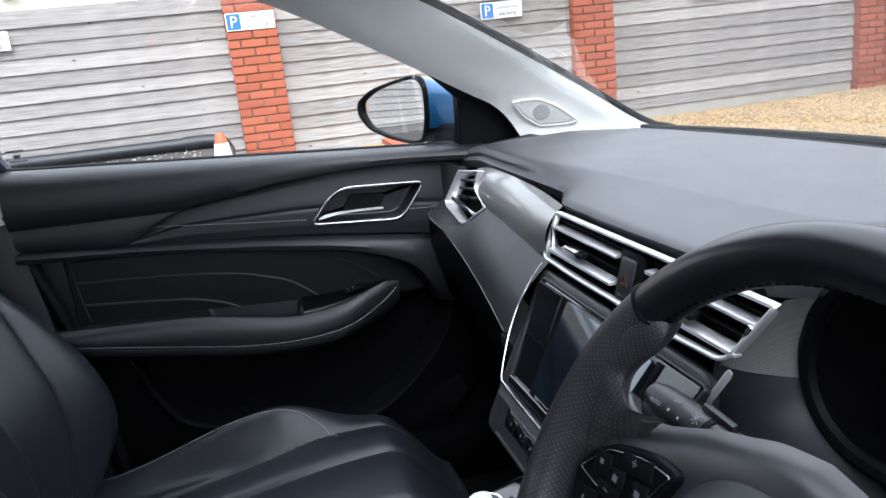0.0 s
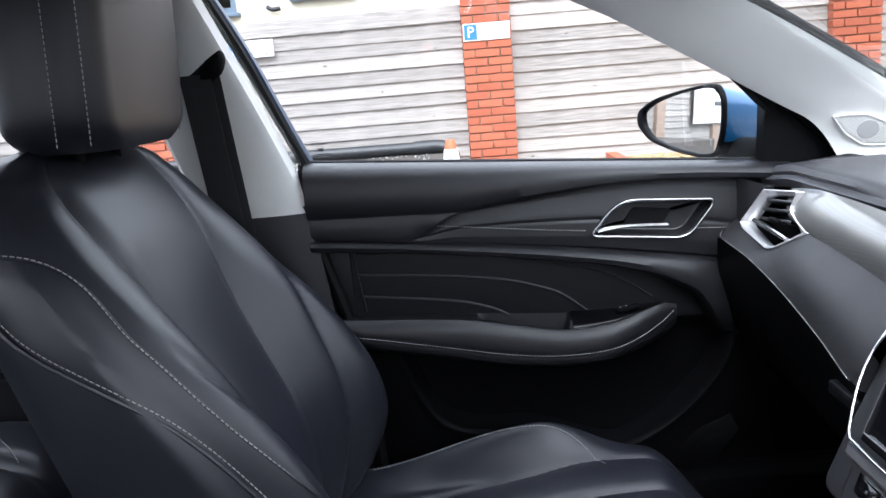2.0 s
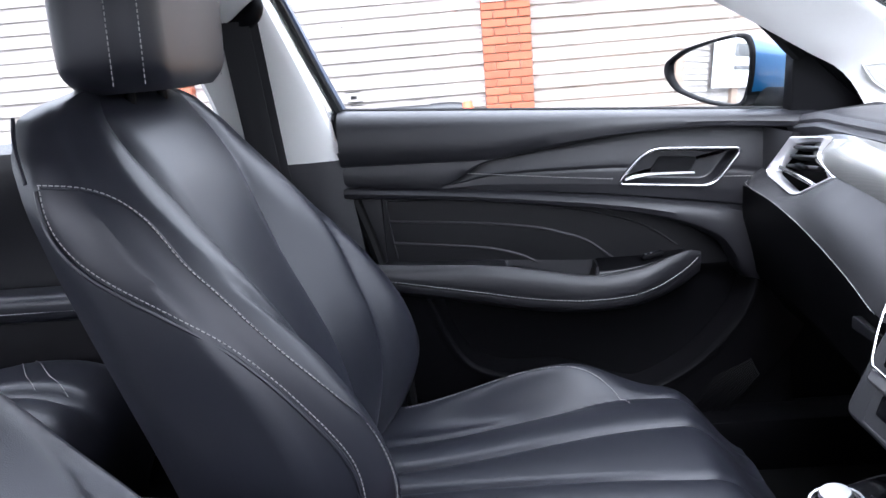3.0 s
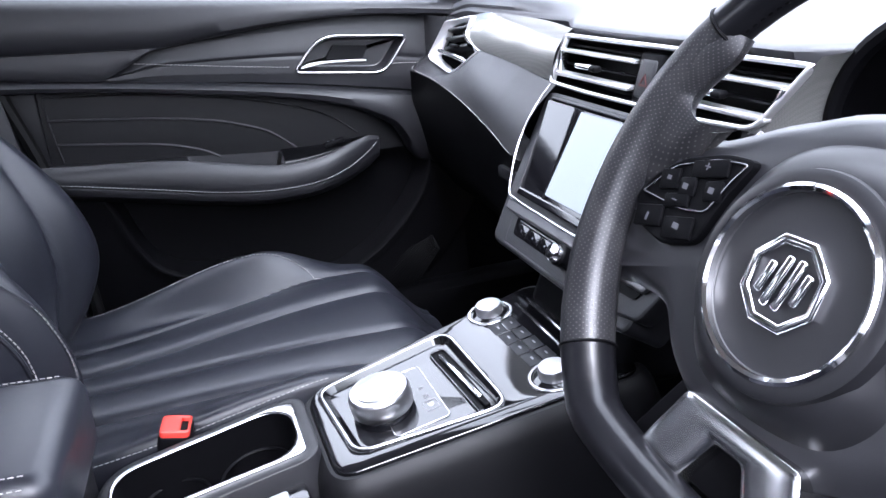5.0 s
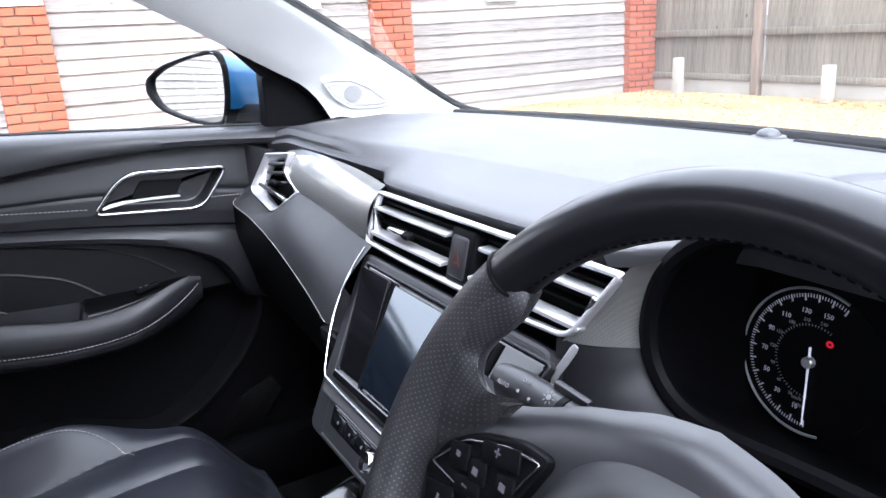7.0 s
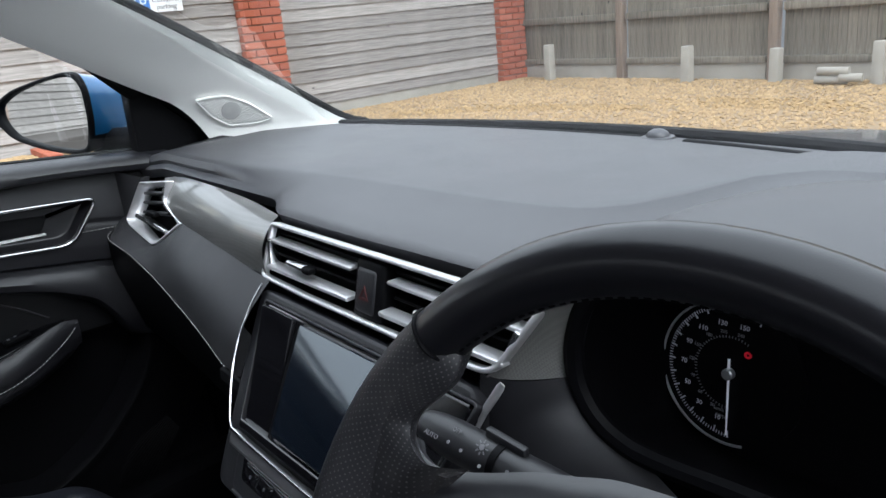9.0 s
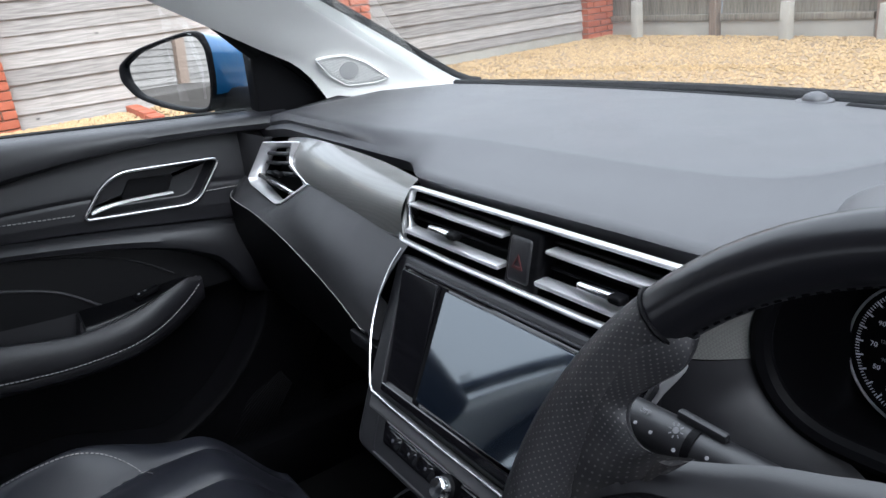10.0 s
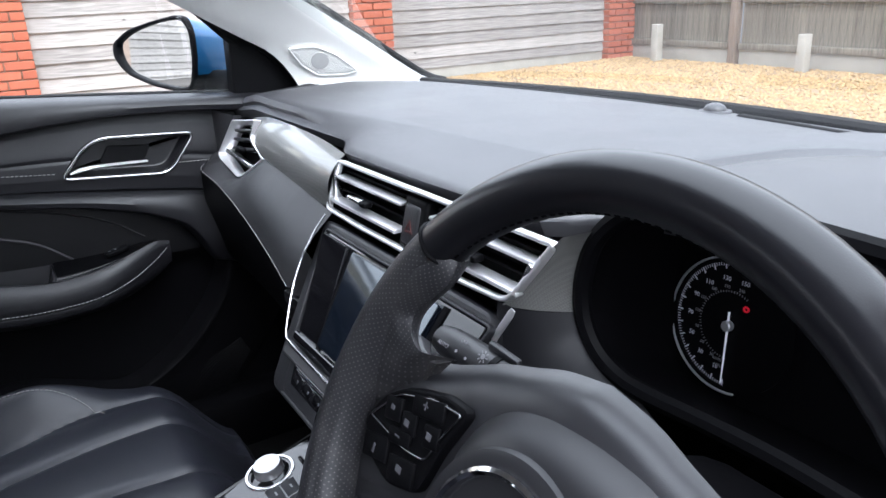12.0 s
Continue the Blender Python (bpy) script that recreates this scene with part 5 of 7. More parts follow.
    lp = part("leather_panel", sheet(rows), M_PANEL, d, "dark grey leather panel")
    part("edge_piping", tube([p + np.array((0, 0.001, -0.002)) for p in edge[1:-3]], 0.0016, 6), M_PANEL, lp)
    part("stitching", stitches([p + np.array((0, -0.0035, 0.0015)) for p in edge[2:-3]], (0, -1, 0), 0.0042, 0.0022, 0.0005), M_STITCH, lp, "pale thread")
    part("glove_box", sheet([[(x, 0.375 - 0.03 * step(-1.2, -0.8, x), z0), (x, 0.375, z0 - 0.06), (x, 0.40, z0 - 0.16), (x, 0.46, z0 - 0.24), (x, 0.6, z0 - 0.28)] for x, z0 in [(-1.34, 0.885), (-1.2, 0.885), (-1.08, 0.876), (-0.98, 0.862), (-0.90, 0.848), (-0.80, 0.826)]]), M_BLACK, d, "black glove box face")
    part("glove_latch", rbox((0.07, 0.012, 0.018), (-0.885, 0.368, 0.79), 0.004), M_DOOR, d, "dark latch")
    part("end_panel", sheet([[(-1.352, 0.412, z), (-1.315 + 0.060 * max(0.0, (z - 0.915) / 0.065) - 0.004, 0.408 + 0.2 * (z - 0.915), z), (-1.312 + 0.060 * max(0.0, (z - 0.915) / 0.065), 0.420 + 0.2 * (z - 0.915), z)] for z in np.linspace(0.905, 0.985, 12)]), M_PANEL, d)
    side_vent(d)
    centre_vents(d)


def side_vent(d):
    """Five-sided chrome vent at the door end: a broad blade beside the door, thin edges elsewhere."""
    m = facing((-1.20, 0.4095, 0.94), (0, -0.971, 0.240))
    w = lambda pts: [(x + 1.20, (z - 0.94) / 0.971) for x, z in pts]
    o = rounded(w([(-1.314, 0.915), (-1.300, 0.907), (-1.195, 0.894), (-1.172, 0.900), (-1.080, 0.942), (-1.128, 0.954), (-1.152, 0.962), (-1.142, 0.992), (-1.257, 0.978)]), [0.006, 0.006, 0.010, 0.006, 0.003, 0.01, 0.01, 0.003, 0.004], 4)
    i = rounded(w([(-1.306, 0.917), (-1.292, 0.911), (-1.194, 0.900), (-1.174, 0.905), (-1.106, 0.938), (-1.130, 0.950), (-1.156, 0.962), (-1.152, 0.984), (-1.256, 0.969)]), [0.006, 0.006, 0.008, 0.006, 0.003, 0.01, 0.01, 0.003, 0.004], 4)
    deep = np.array([-0.003 - 0.0085 * step(0.0, -0.05, p[0]) for p in i])
    lay = [[m @ Vector((*p, z)) for p in o] for z in (-0.010, 0.0)] + [[m @ Vector((*(o[k] + (i[k] - o[k]) * q), 0.0016 * math.sin(math.pi * min(1, 2 * q)) + deep[k] * q ** 1.5)) for k in range(len(o))] for q in (0.12, 0.25, 0.5, 0.75, 1.0)] + [[m @ Vector((*i[k], deep[k] - 0.012)) for k in range(len(o))]]
    v = part("side_vent", sheet(lay, True), M_SATIN, d, "five-sided chrome side vent")
    part("cavity", sheet([[m @ Vector((*p, -0.014)) for p in inset(i, -0.001)], [m @ Vector((*p, -0.045)) for p in inset(i, 0.002)]], True, "last"), M_BLACK, v, "black cavity")
    for k, (x0, x1, z) in enumerate(((-1.238, -1.152, 0.9655), (-1.250, -1.157, 0.950), (-1.262, -1.15, 0.934))):
        part("slat", rbox((x1 - x0, 0.020, 0.005), ((x0 + x1) / 2, 0.425, z), 0.0018, 2, pose(0, 0, 0, -22, -7, 0)), M_HUB, v)
    part("chrome_slat", rbox((0.120, 0.022, 0.007), (-1.20, 0.412, 0.9215), 0.002, 2, pose(0, 0, 0, -28, 3, 0)), M_CHROME, v, "chrome lower slat")
    part("tab", rbox((0.030, 0.010, 0.007), (-1.187, 0.4075, 0.941), 0.003, 2), M_BLACK, v)


def centre_vents(d):
    """Two wide vents in one chrome frame, the warning switch between them."""
    m = facing((0, 0.4085, 0.95), (0, -1, 0.25)) @ Matrix.Translation((0, -0.95, 0))
    def at(x, z, off=0.0):
        return m @ Vector((x, z, off))
    o = rounded([(-0.838, 0.921), (-0.745, 0.919), (-0.55, 0.920), (-0.468, 0.924), (-0.424, 0.988), (-0.822, 0.986)], [0.012, 0.01, 0.01, 0.016, 0.010, 0.008], 6)
    i = inset(o, 0.0048)
    v = part("centre_vent", ring(o, i, 0.006, m, 0.002), M_SATIN, d, "chrome-framed centre air vents")
    part("cavity", sheet([[m @ Vector((*p, -0.003)) for p in inset(i, -0.001)], [m @ Vector((*p, -0.045)) for p in inset(i, 0.003)]], True, "last"), M_BLACK, v, "black cavity")
    for x0, x1 in ((-0.824, -0.664), (-0.608, -0.452)):
        part("chrome_slat", rbox((x1 - x0 + 0.008 * (x0 > -0.7), 0.014, 0.0042), tuple(at((x0 + x1) / 2 + 0.006 * (x0 > -0.7), 0.9665, -0.006)), 0.0018, 2), M_SATIN, v, "chrome slat")
        part("chrome_slat", rbox((x1 - x0, 0.016, 0.0050), tuple(at((x0 + x1) / 2 - 0.006 * (x0 > -0.7), 0.9375, -0.006)), 0.002, 2), M_SATIN, v, "chrome slat")
        for z in (0.951, 0.974):
            part("dark_slat", rbox((x1 - x0, 0.016, 0.003), tuple(at((x0 + x1) / 2, z, -0.018)), 0.001, 1, pose(0, 0, 0, -12, 0, 0)), M_BLACK, v)
        b = rbox((0.0055, 0.014, 0.034), (0, 0, 0), 0.002, 2)
        left = x0 < -0.7
        bmesh.ops.transform(b, matrix=Matrix.Translation(at(x0 + 0.002 if left else x1 - 0.002, 0.952, -0.006)) @ pose(0, 0, 0, 0, 8 if left else 30, 0), verts=b.verts)
        part("side_slat", b, M_CHROME, v)
        xt = (x0 + x1) / 2 - 0.012
        part("tab", rbox((0.038, 0.010, 0.0065), tuple(at(xt, 0.9505, 0.002)), 0.003, 3), M_BRIGHT, v, "chrome-tipped tab")
        part("tab_grip", rbox((0.014, 0.012, 0.0075), tuple(at(xt + 0.022, 0.9500, 0.002)), 0.003, 3), M_BLACK, v)
    hz = part("warning_switch", rbox((0.044, 0.024, 0.056), tuple(at(-0.636, 0.951, -0.0135)), 0.005, 3, pose(0, 0, 0, -14, 0, 0)), M_BLACK, v, "black hazard switch housing")
    part("button", rbox((0.030, 0.010, 0.042), tuple(at(-0.638, 0.950, -0.0045)), 0.004, 3, pose(0, 0, 0, -14, 0, 0)), M_DOOR, hz)
    t = [(-0.0075, -0.006), (0.0075, -0.006), (0.0, 0.0075)]
    part("triangle", ring(t, [(p[0] * 0.62, p[1] * 0.62) for p in t], 0.001, facing(at(-0.638, 0.948, 0.0014), (0, -1, 0.25))), M_DARKRED, hz, "dim red triangle")


dashboard()


# ---- screen and controls in the middle ----
def centre_stack():
    c = thing("centre_stack", (XC, 0.36, 0.70), "piano black touch screen panel with chrome edges", "touch screen")
    N = Vector((0, -0.85, 0.527))
    m = facing((XC, 0.345, 0.845), N)       # middle of the screen panel
    outer = rounded([(-0.142, -0.052), (0.142, -0.052), (0.185, 0.082), (-0.185, 0.082)], [0.012, 0.012, 0.01, 0.01], 6)
    part("surround", plate(rounded([(-0.150, -0.115), (0.150, -0.115), (0.150, -0.06), (0.157, 0.086), (-0.195, 0.086), (-0.165, -0.06)], 0.015, 5), 0.05, m @ Matrix.Translation((0, 0, -0.006)), 0.004), M_DOOR, c, "dark grey surround")
    md = facing(m @ Vector((0, 0.0165, 0.0065)), (0.0, -0.835, 0.55)) @ Matrix.Translation((0, -0.0165, 0))
    g = part("screen_panel", plate(rounded([(-0.130, -0.043), (0.130, -0.043), (0.163, 0.075), (-0.163, 0.075)], 0.007), 0.012, m, 0.003), M_PIANO, c, "glossy black screen panel")
    part("display", plate(rounded([(-0.064, -0.035), (0.080, -0.035), (0.096, 0.070), (-0.082, 0.070)], 0.003), 0.008, md, 0.0005), M_SCREEN, g, "dark display glass")
    ms = facing(m @ Vector((0, 0.0165, 0.0035)), (0, -0.885, 0.465)) @ Matrix.Translation((0, -0.0165, 0))
    part("key_strip", plate(rounded([(-0.126, -0.040), (-0.076, -0.040), (-0.094, 0.072), (-0.159, 0.072)], 0.004), 0.006, ms, 0.0005), M_PIANO, g, "glossy black strip of touch keys")
    for x0, x1 in ((-0.093, -0.085), (0.099, 0.107)):
        part("divider", plate([(x0 + 0.017 * (1 if x0 < 0 else -1), -0.040), (x1 + 0.017 * (1 if x0 < 0 else -1), -0.040), (x1, 0.072), (x0, 0.072)], 0.004, m @ Matrix.Translation((0, 0, 0.002)), 0.001), M_BLACK, g)
    part("button_bar", plate(rounded([(-0.126, -0.049), (0.126, -0.049), (0.122, -0.038), (-0.128, -0.040)], 0.003), 0.006, m @ Matrix.Translation((0, 0, 0.006)), 0.002), M_PIANO, g, "black key bar under the screen")
    ins = rounded([(-0.134, -0.048), (0.134, -0.048), (0.168, 0.078), (-0.168, 0.078)], 0.008)
    part("screen_rim", ring(ins, inset(ins, 0.003), 0.006, m @ Matrix.Translation((0, 0, 0.001)), 0.001), M_DOOR, g)
    # chrome line: down one flank, along the foot, up the other
    def P3(x, z, off=0.0):
        return m @ Vector((x, z, off))
    line = spline([(-0.176, 0.091), (-0.184, 0.066), (-0.185, 0.032), (-0.178, 0.002), (-0.163, -0.026), (-0.146, -0.050)], 24)
    foot = [(-0.138, -0.0555), (-0.10, -0.057), (0.0, -0.058), (0.10, -0.057), (0.142, -0.055)]
    path = [tuple(p) for p in line] + foot
    part("silver_bar", plate(rounded([(-0.139, -0.072), (0.150, -0.072), (0.158, -0.056), (-0.142, -0.056)], 0.004), 0.006, m @ Matrix.Translation((0, 0, 0.003)), 0.003), M_BAR, c, "grey satin bar under the screen")
    part("chrome_line", tube([P3(x, z, 0.0055) for x, z in path], 0.0016, 8, flat=0.7, up=N), M_CHROME, c, "thin chrome line round the panel")
    # chrome flash beside the wheel
    fl = spline([(-0.4483, 0.3939, 0.9299), (-0.4563, 0.3920, 0.9171), (-0.4663, 0.3902, 0.9022), (-0.4753, 0.3884, 0.8854), (-0.4813, 0.3875, 0.8736)], 16)
    part("chrome_flash", tube(fl, np.interp(np.linspace(0, 1, 16), [0, 0.06, 0.35, 0.8, 1], [0.0024, 0.0034, 0.0034, 0.0028, 0.0018]), 12, flat=0.30, up=(0.35, -0.9, 0.25)), M_SATIN, c, "broad chrome flash")
    # lower control strip
    m2 = facing((XC, 0.306, 0.772), N)
    lw = part("control_strip", plate(rounded([(-0.118, -0.028), (0.118, -0.028), (0.132, 0.014), (-0.132, 0.014)], 0.01), 0.03, m2, 0.003), M_DOOR, c, "dark grey control strip")
    part("control_recess", plate(rounded([(-0.104, -0.012), (0.104, -0.012), (0.112, 0.009), (-0.112, 0.009)], 0.005), 0.003, m2 @ Matrix.Translation((0, 0, 0.002)), 0.001), M_PIANO, lw)
    for k in (-3, -2, -1, 1.4, 2.4, 3.3):
        b = part("key", rbox((0.027, 0.013, 0.003), (0, 0, 0), 0.0008, 2), M_PIANO, lw)
        b.data.transform(m2 @ Matrix.Translation((0.029 * k, -0.0025, 0.0015)))
        part("key_mark", rbox((0.003, 0.003, 0.0004), (0, 0, 0), 0), M_FAINT, b).data.transform(m2 @ Matrix.Translation((0.029 * k, -0.003, 0.0032)))
    part("recess_edge", tube([m2 @ Vector((x, 0.0065, 0.0025)) for x in np.linspace(-0.100, 0.100, 10)], 0.0009, 6), M_SILVER, lw, "thin silver line over the keys")
    part("knob_ring", turned([(0.0125, 0.0), (0.0125, 0.009), (0.0108, 0.011)], 28, m2 @ Matrix.Translation((0.012, -0.001, 0.002))), M_BLACK, lw)
    part("volume_knob", turned([(0.0100, 0.0), (0.0100, 0.012), (0.0085, 0.014), (0.0, 0.0145)], 28, m2 @ Matrix.Translation((0.012, -0.001, 0.008))), M_BRIGHT, lw, "small chrome knob")
    part("strip_edge", tube([m2 @ Vector((x, -0.027, 0.001)) for x in np.linspace(-0.112, 0.112, 10)], 0.0022, 6), M_HUB, lw)
    part("lower_box", rbox((0.20, 0.10, 0.11), (XC, 0.375, 0.70), 0.02, 3, pose(0, 0, 0, -20, 0, 0)), M_BLACK, c)
    # tray opening towards the driver
    part("tray_frame", plate(rounded([(0.098, -0.024), (0.158, -0.014), (0.176, 0.034), (0.102, 0.028)], 0.008), 0.02, m2 @ Matrix.Translation((0, 0, 0.003)), 0.003), M_DOOR, c, "dark grey tray surround")
    part("tray_mouth", plate(rounded([(0.100, 0.000), (0.143, 0.002), (0.152, 0.024), (0.103, 0.021)], 0.006), 0.002, m2 @ Matrix.Translation((0, 0, 0.0045)), 0), M_BLACK, c, "black tray mouth")


centre_stack()

# ---- instruments and steering wheel ----
HX = -0.246                     # middle of the steering wheel


def instruments():
    c = thing("instrument_cluster", (HX, 0.5, 0.85), "hooded instrument cluster with a lit round speedometer", "instruments")
    # lip of the hood: a closed loop, leaning away at its top
    half = [(0.0, 1.036), (0.065, 1.034), (0.094, 1.031), (0.125, 1.022), (0.150, 1.006), (0.167, 0.987), (0.177, 0.965), (0.182, 0.940), (0.178, 0.915), (0.163, 0.894), (0.138, 0.882), (0.106, 0.880), (0.054, 0.884), (0.0, 0.886)]
    loop = spline([(HX - x, z) for x, z in half] + [(HX + x, z) for x, z in half[-2::-1]], 96)[:-1]
    yl = lambda z: 0.447
    part("hood_lip", tube([(x, yl(z), z) for x, z in loop], 0.0075, 8, True, up=(0, 1, 0)), M_BLACK, c, "soft black hood lip")
    cx, cz = HX, 0.925
    rows = []
    for q, k in ((0, 1.0), (0.12, 1.0), (0.35, 0.985), (0.7, 0.96), (1.0, 0.94)):
        rows.append([(cx + (x - cx) * k, yl(z) + (0.552 - yl(z)) * q, cz + (z - cz) * k - 0.045 * q * step(0.95, 0.89, z)) for x, z in loop])
    part("well", sheet(rows, True, "last"), M_BLACK, c, "black inner well")
    rows = []
    for s, k in ((0, 1.0), (0.10, 1.03), (0.5, 1.04), (1.0, 1.0)):
        rows.append([(cx + (x - cx) * k, yl(z) + 0.15 * s, cz + (z - cz) * (k if z > cz else 1.0) - 0.05 * s * s * (z > 0.95) - 0.09 * s * step(0.95, 0.89, z)) for x, z in loop])
    part("hood", sheet(rows, True), M_DOOR, c, "grained dark hood")
    rows = []
    for s in np.linspace(0, 1, 16):
        w = (0.150 + 0.03 * min(1, 3 * s)) * math.sqrt(max(0.0, 1 - (0.985 * s) ** 3.0))
        rows.append([(HX + w * a, 0.452 + 0.235 * s, 1.040 - 0.016 * abs(a) ** 3.0 * (1 - s) - 0.012 * abs(a) ** 12 - 0.006 * s - 0.02 * max(0, s - 0.93) / 0.07) for a in np.linspace(-1, 1, 41)])
    rows = [[(p[0], p[1] - 0.006, p[2] - 0.008) for p in rows[0]]] + rows
    part("hood_top", thick(sheet(rows), 0.005), M_DASH, c, "smooth dark hood top")
    m = facing((-0.362, 0.546, 0.9060), (0, -1, 0.12))
    part("face", plate(rounded([(-0.08, -0.09), (0.29, -0.09), (0.29, 0.088), (-0.08, 0.088)], 0.02), 0.004, m @ Matrix.Translation((0, 0, -0.004)), 0), M_BLACK, c, "black instrument face")
    dial = part("speedometer", turned([(0.0565, -0.002), (0.0565, 0.0003), (0.0545, 0.0005), (0.0, 0.0005)], 64, m), M_BLACK, c, "round speedometer dial")
    part("dial_ring", tube([m @ Vector((0.0560 * math.cos(radians(a)), 0.0560 * math.sin(radians(a)), 0.003)) for a in np.linspace(66, 286, 60)], 0.0011, 6), M_SILVER, dial, "thin silver dial ring")
    A0, A1 = 273.0, 65.0            # where the scale starts and ends
    ang = lambda v: radians(A0 + (A1 - A0) * (v / 160.0))
    ticks, small = [], []
    for v in range(0, 161, 2):
        a = ang(v)
        r0 = 0.0515
        r1 = 0.0462 if v % 10 == 0 else 0.0488
        w = 0.0012 if v % 10 == 0 else 0.0006
        mid = (r0 + r1) / 2
        bm = rbox((r0 - r1, w, 0.0003), (0, 0, 0), 0)
        bmesh.ops.transform(bm, matrix=m @ Matrix.Rotation(a, 4, "Z") @ Matrix.Translation((mid, 0, 0.0011)), verts=bm.verts)
        ticks.append(bm)
    for v in range(0, 161, 4):
        a = ang(v)
        bm = rbox((0.0018, 0.0006, 0.0003), (0, 0, 0), 0)
        bmesh.ops.transform(bm, matrix=m @ Matrix.Rotation(a, 4, "Z") @ Matrix.Translation((0.0282, 0, 0.0011)), verts=bm.verts)
        small.append(bm)
    part("ticks", join(*ticks), M_LITPRINT, dial, "white scale marks")
    part("inner_ticks", join(*small), M_DIM, dial)
    for v in (10, 30, 50, 70, 90, 110, 130, 150):
        a = ang(v)
        part("numeral", lettering(str(v), 0.0054, m @ Matrix.Translation((0.0385 * math.cos(a), 0.0385 * math.sin(a), 0.0011))), M_LITPRINT, dial)
    for v, kph in ((19, 30), (37, 60), (56, 90), (75, 120), (93, 150), (112, 180), (130, 210), (149, 240)):
        a = ang(v)
        part("numeral", lettering(str(kph), 0.0038, m @ Matrix.Translation((0.0318 * math.cos(a), 0.0318 * math.sin(a), 0.0011))), M_DIM, dial)
    part("unit_mark", lettering("km/h", 0.0042, m @ Matrix.Translation((-0.006, -0.031, 0.0011))), M_DIM, dial)
    part("unit_mark", lettering("MPH", 0.0042, m @ Matrix.Translation((-0.004, -0.0365, 0.0011))), M_DIM, dial)
    a = ang(0)
    part("needle", sheet([[m @ (Matrix.Rotation(a, 4, "Z") @ Vector((r, w, h))) for w, h in ((-ww, 0.003), (0, 0.0042), (ww, 0.003))] for r, ww in ((-0.012, 0.0011), (0.0, 0.0011), (0.03, 0.0008), (0.049, 0.0005))]), M_NEEDLE, dial, "lit white needle")
    part("needle_cap", turned([(0.0044, 0.001), (0.0044, 0.0055), (0.0034, 0.0065), (0.0, 0.0067)], 24, m), M_SILVER, dial, "silver needle cap")
    part("brake_lamp", ring([(0.0030 * math.cos(q), 0.0026 * math.sin(q)) for q in np.linspace(0, 6.283, 20, endpoint=False)], [(0.0012 * math.cos(q), 0.0010 * math.sin(q)) for q in np.linspace(0, 6.283, 20, endpoint=False)], 0.0004, m @ Matrix.Translation((0.0125, 0.0180, 0.0014))), M_GLOWRED, dial, "lit red brake lamp")


TILT_W = radians(23.3)
WN = Vector((0, -math.cos(TILT_W), math.sin(TILT_W)))      # towards the driver
WM = facing((HX, 0.227, 0.905), WN)                        # hub pad's face
RIM_OFF, RIM_R, RIM_T = -0.010, 0.193, 0.0158
WUP, WSIDE = 0.0075, 0.011


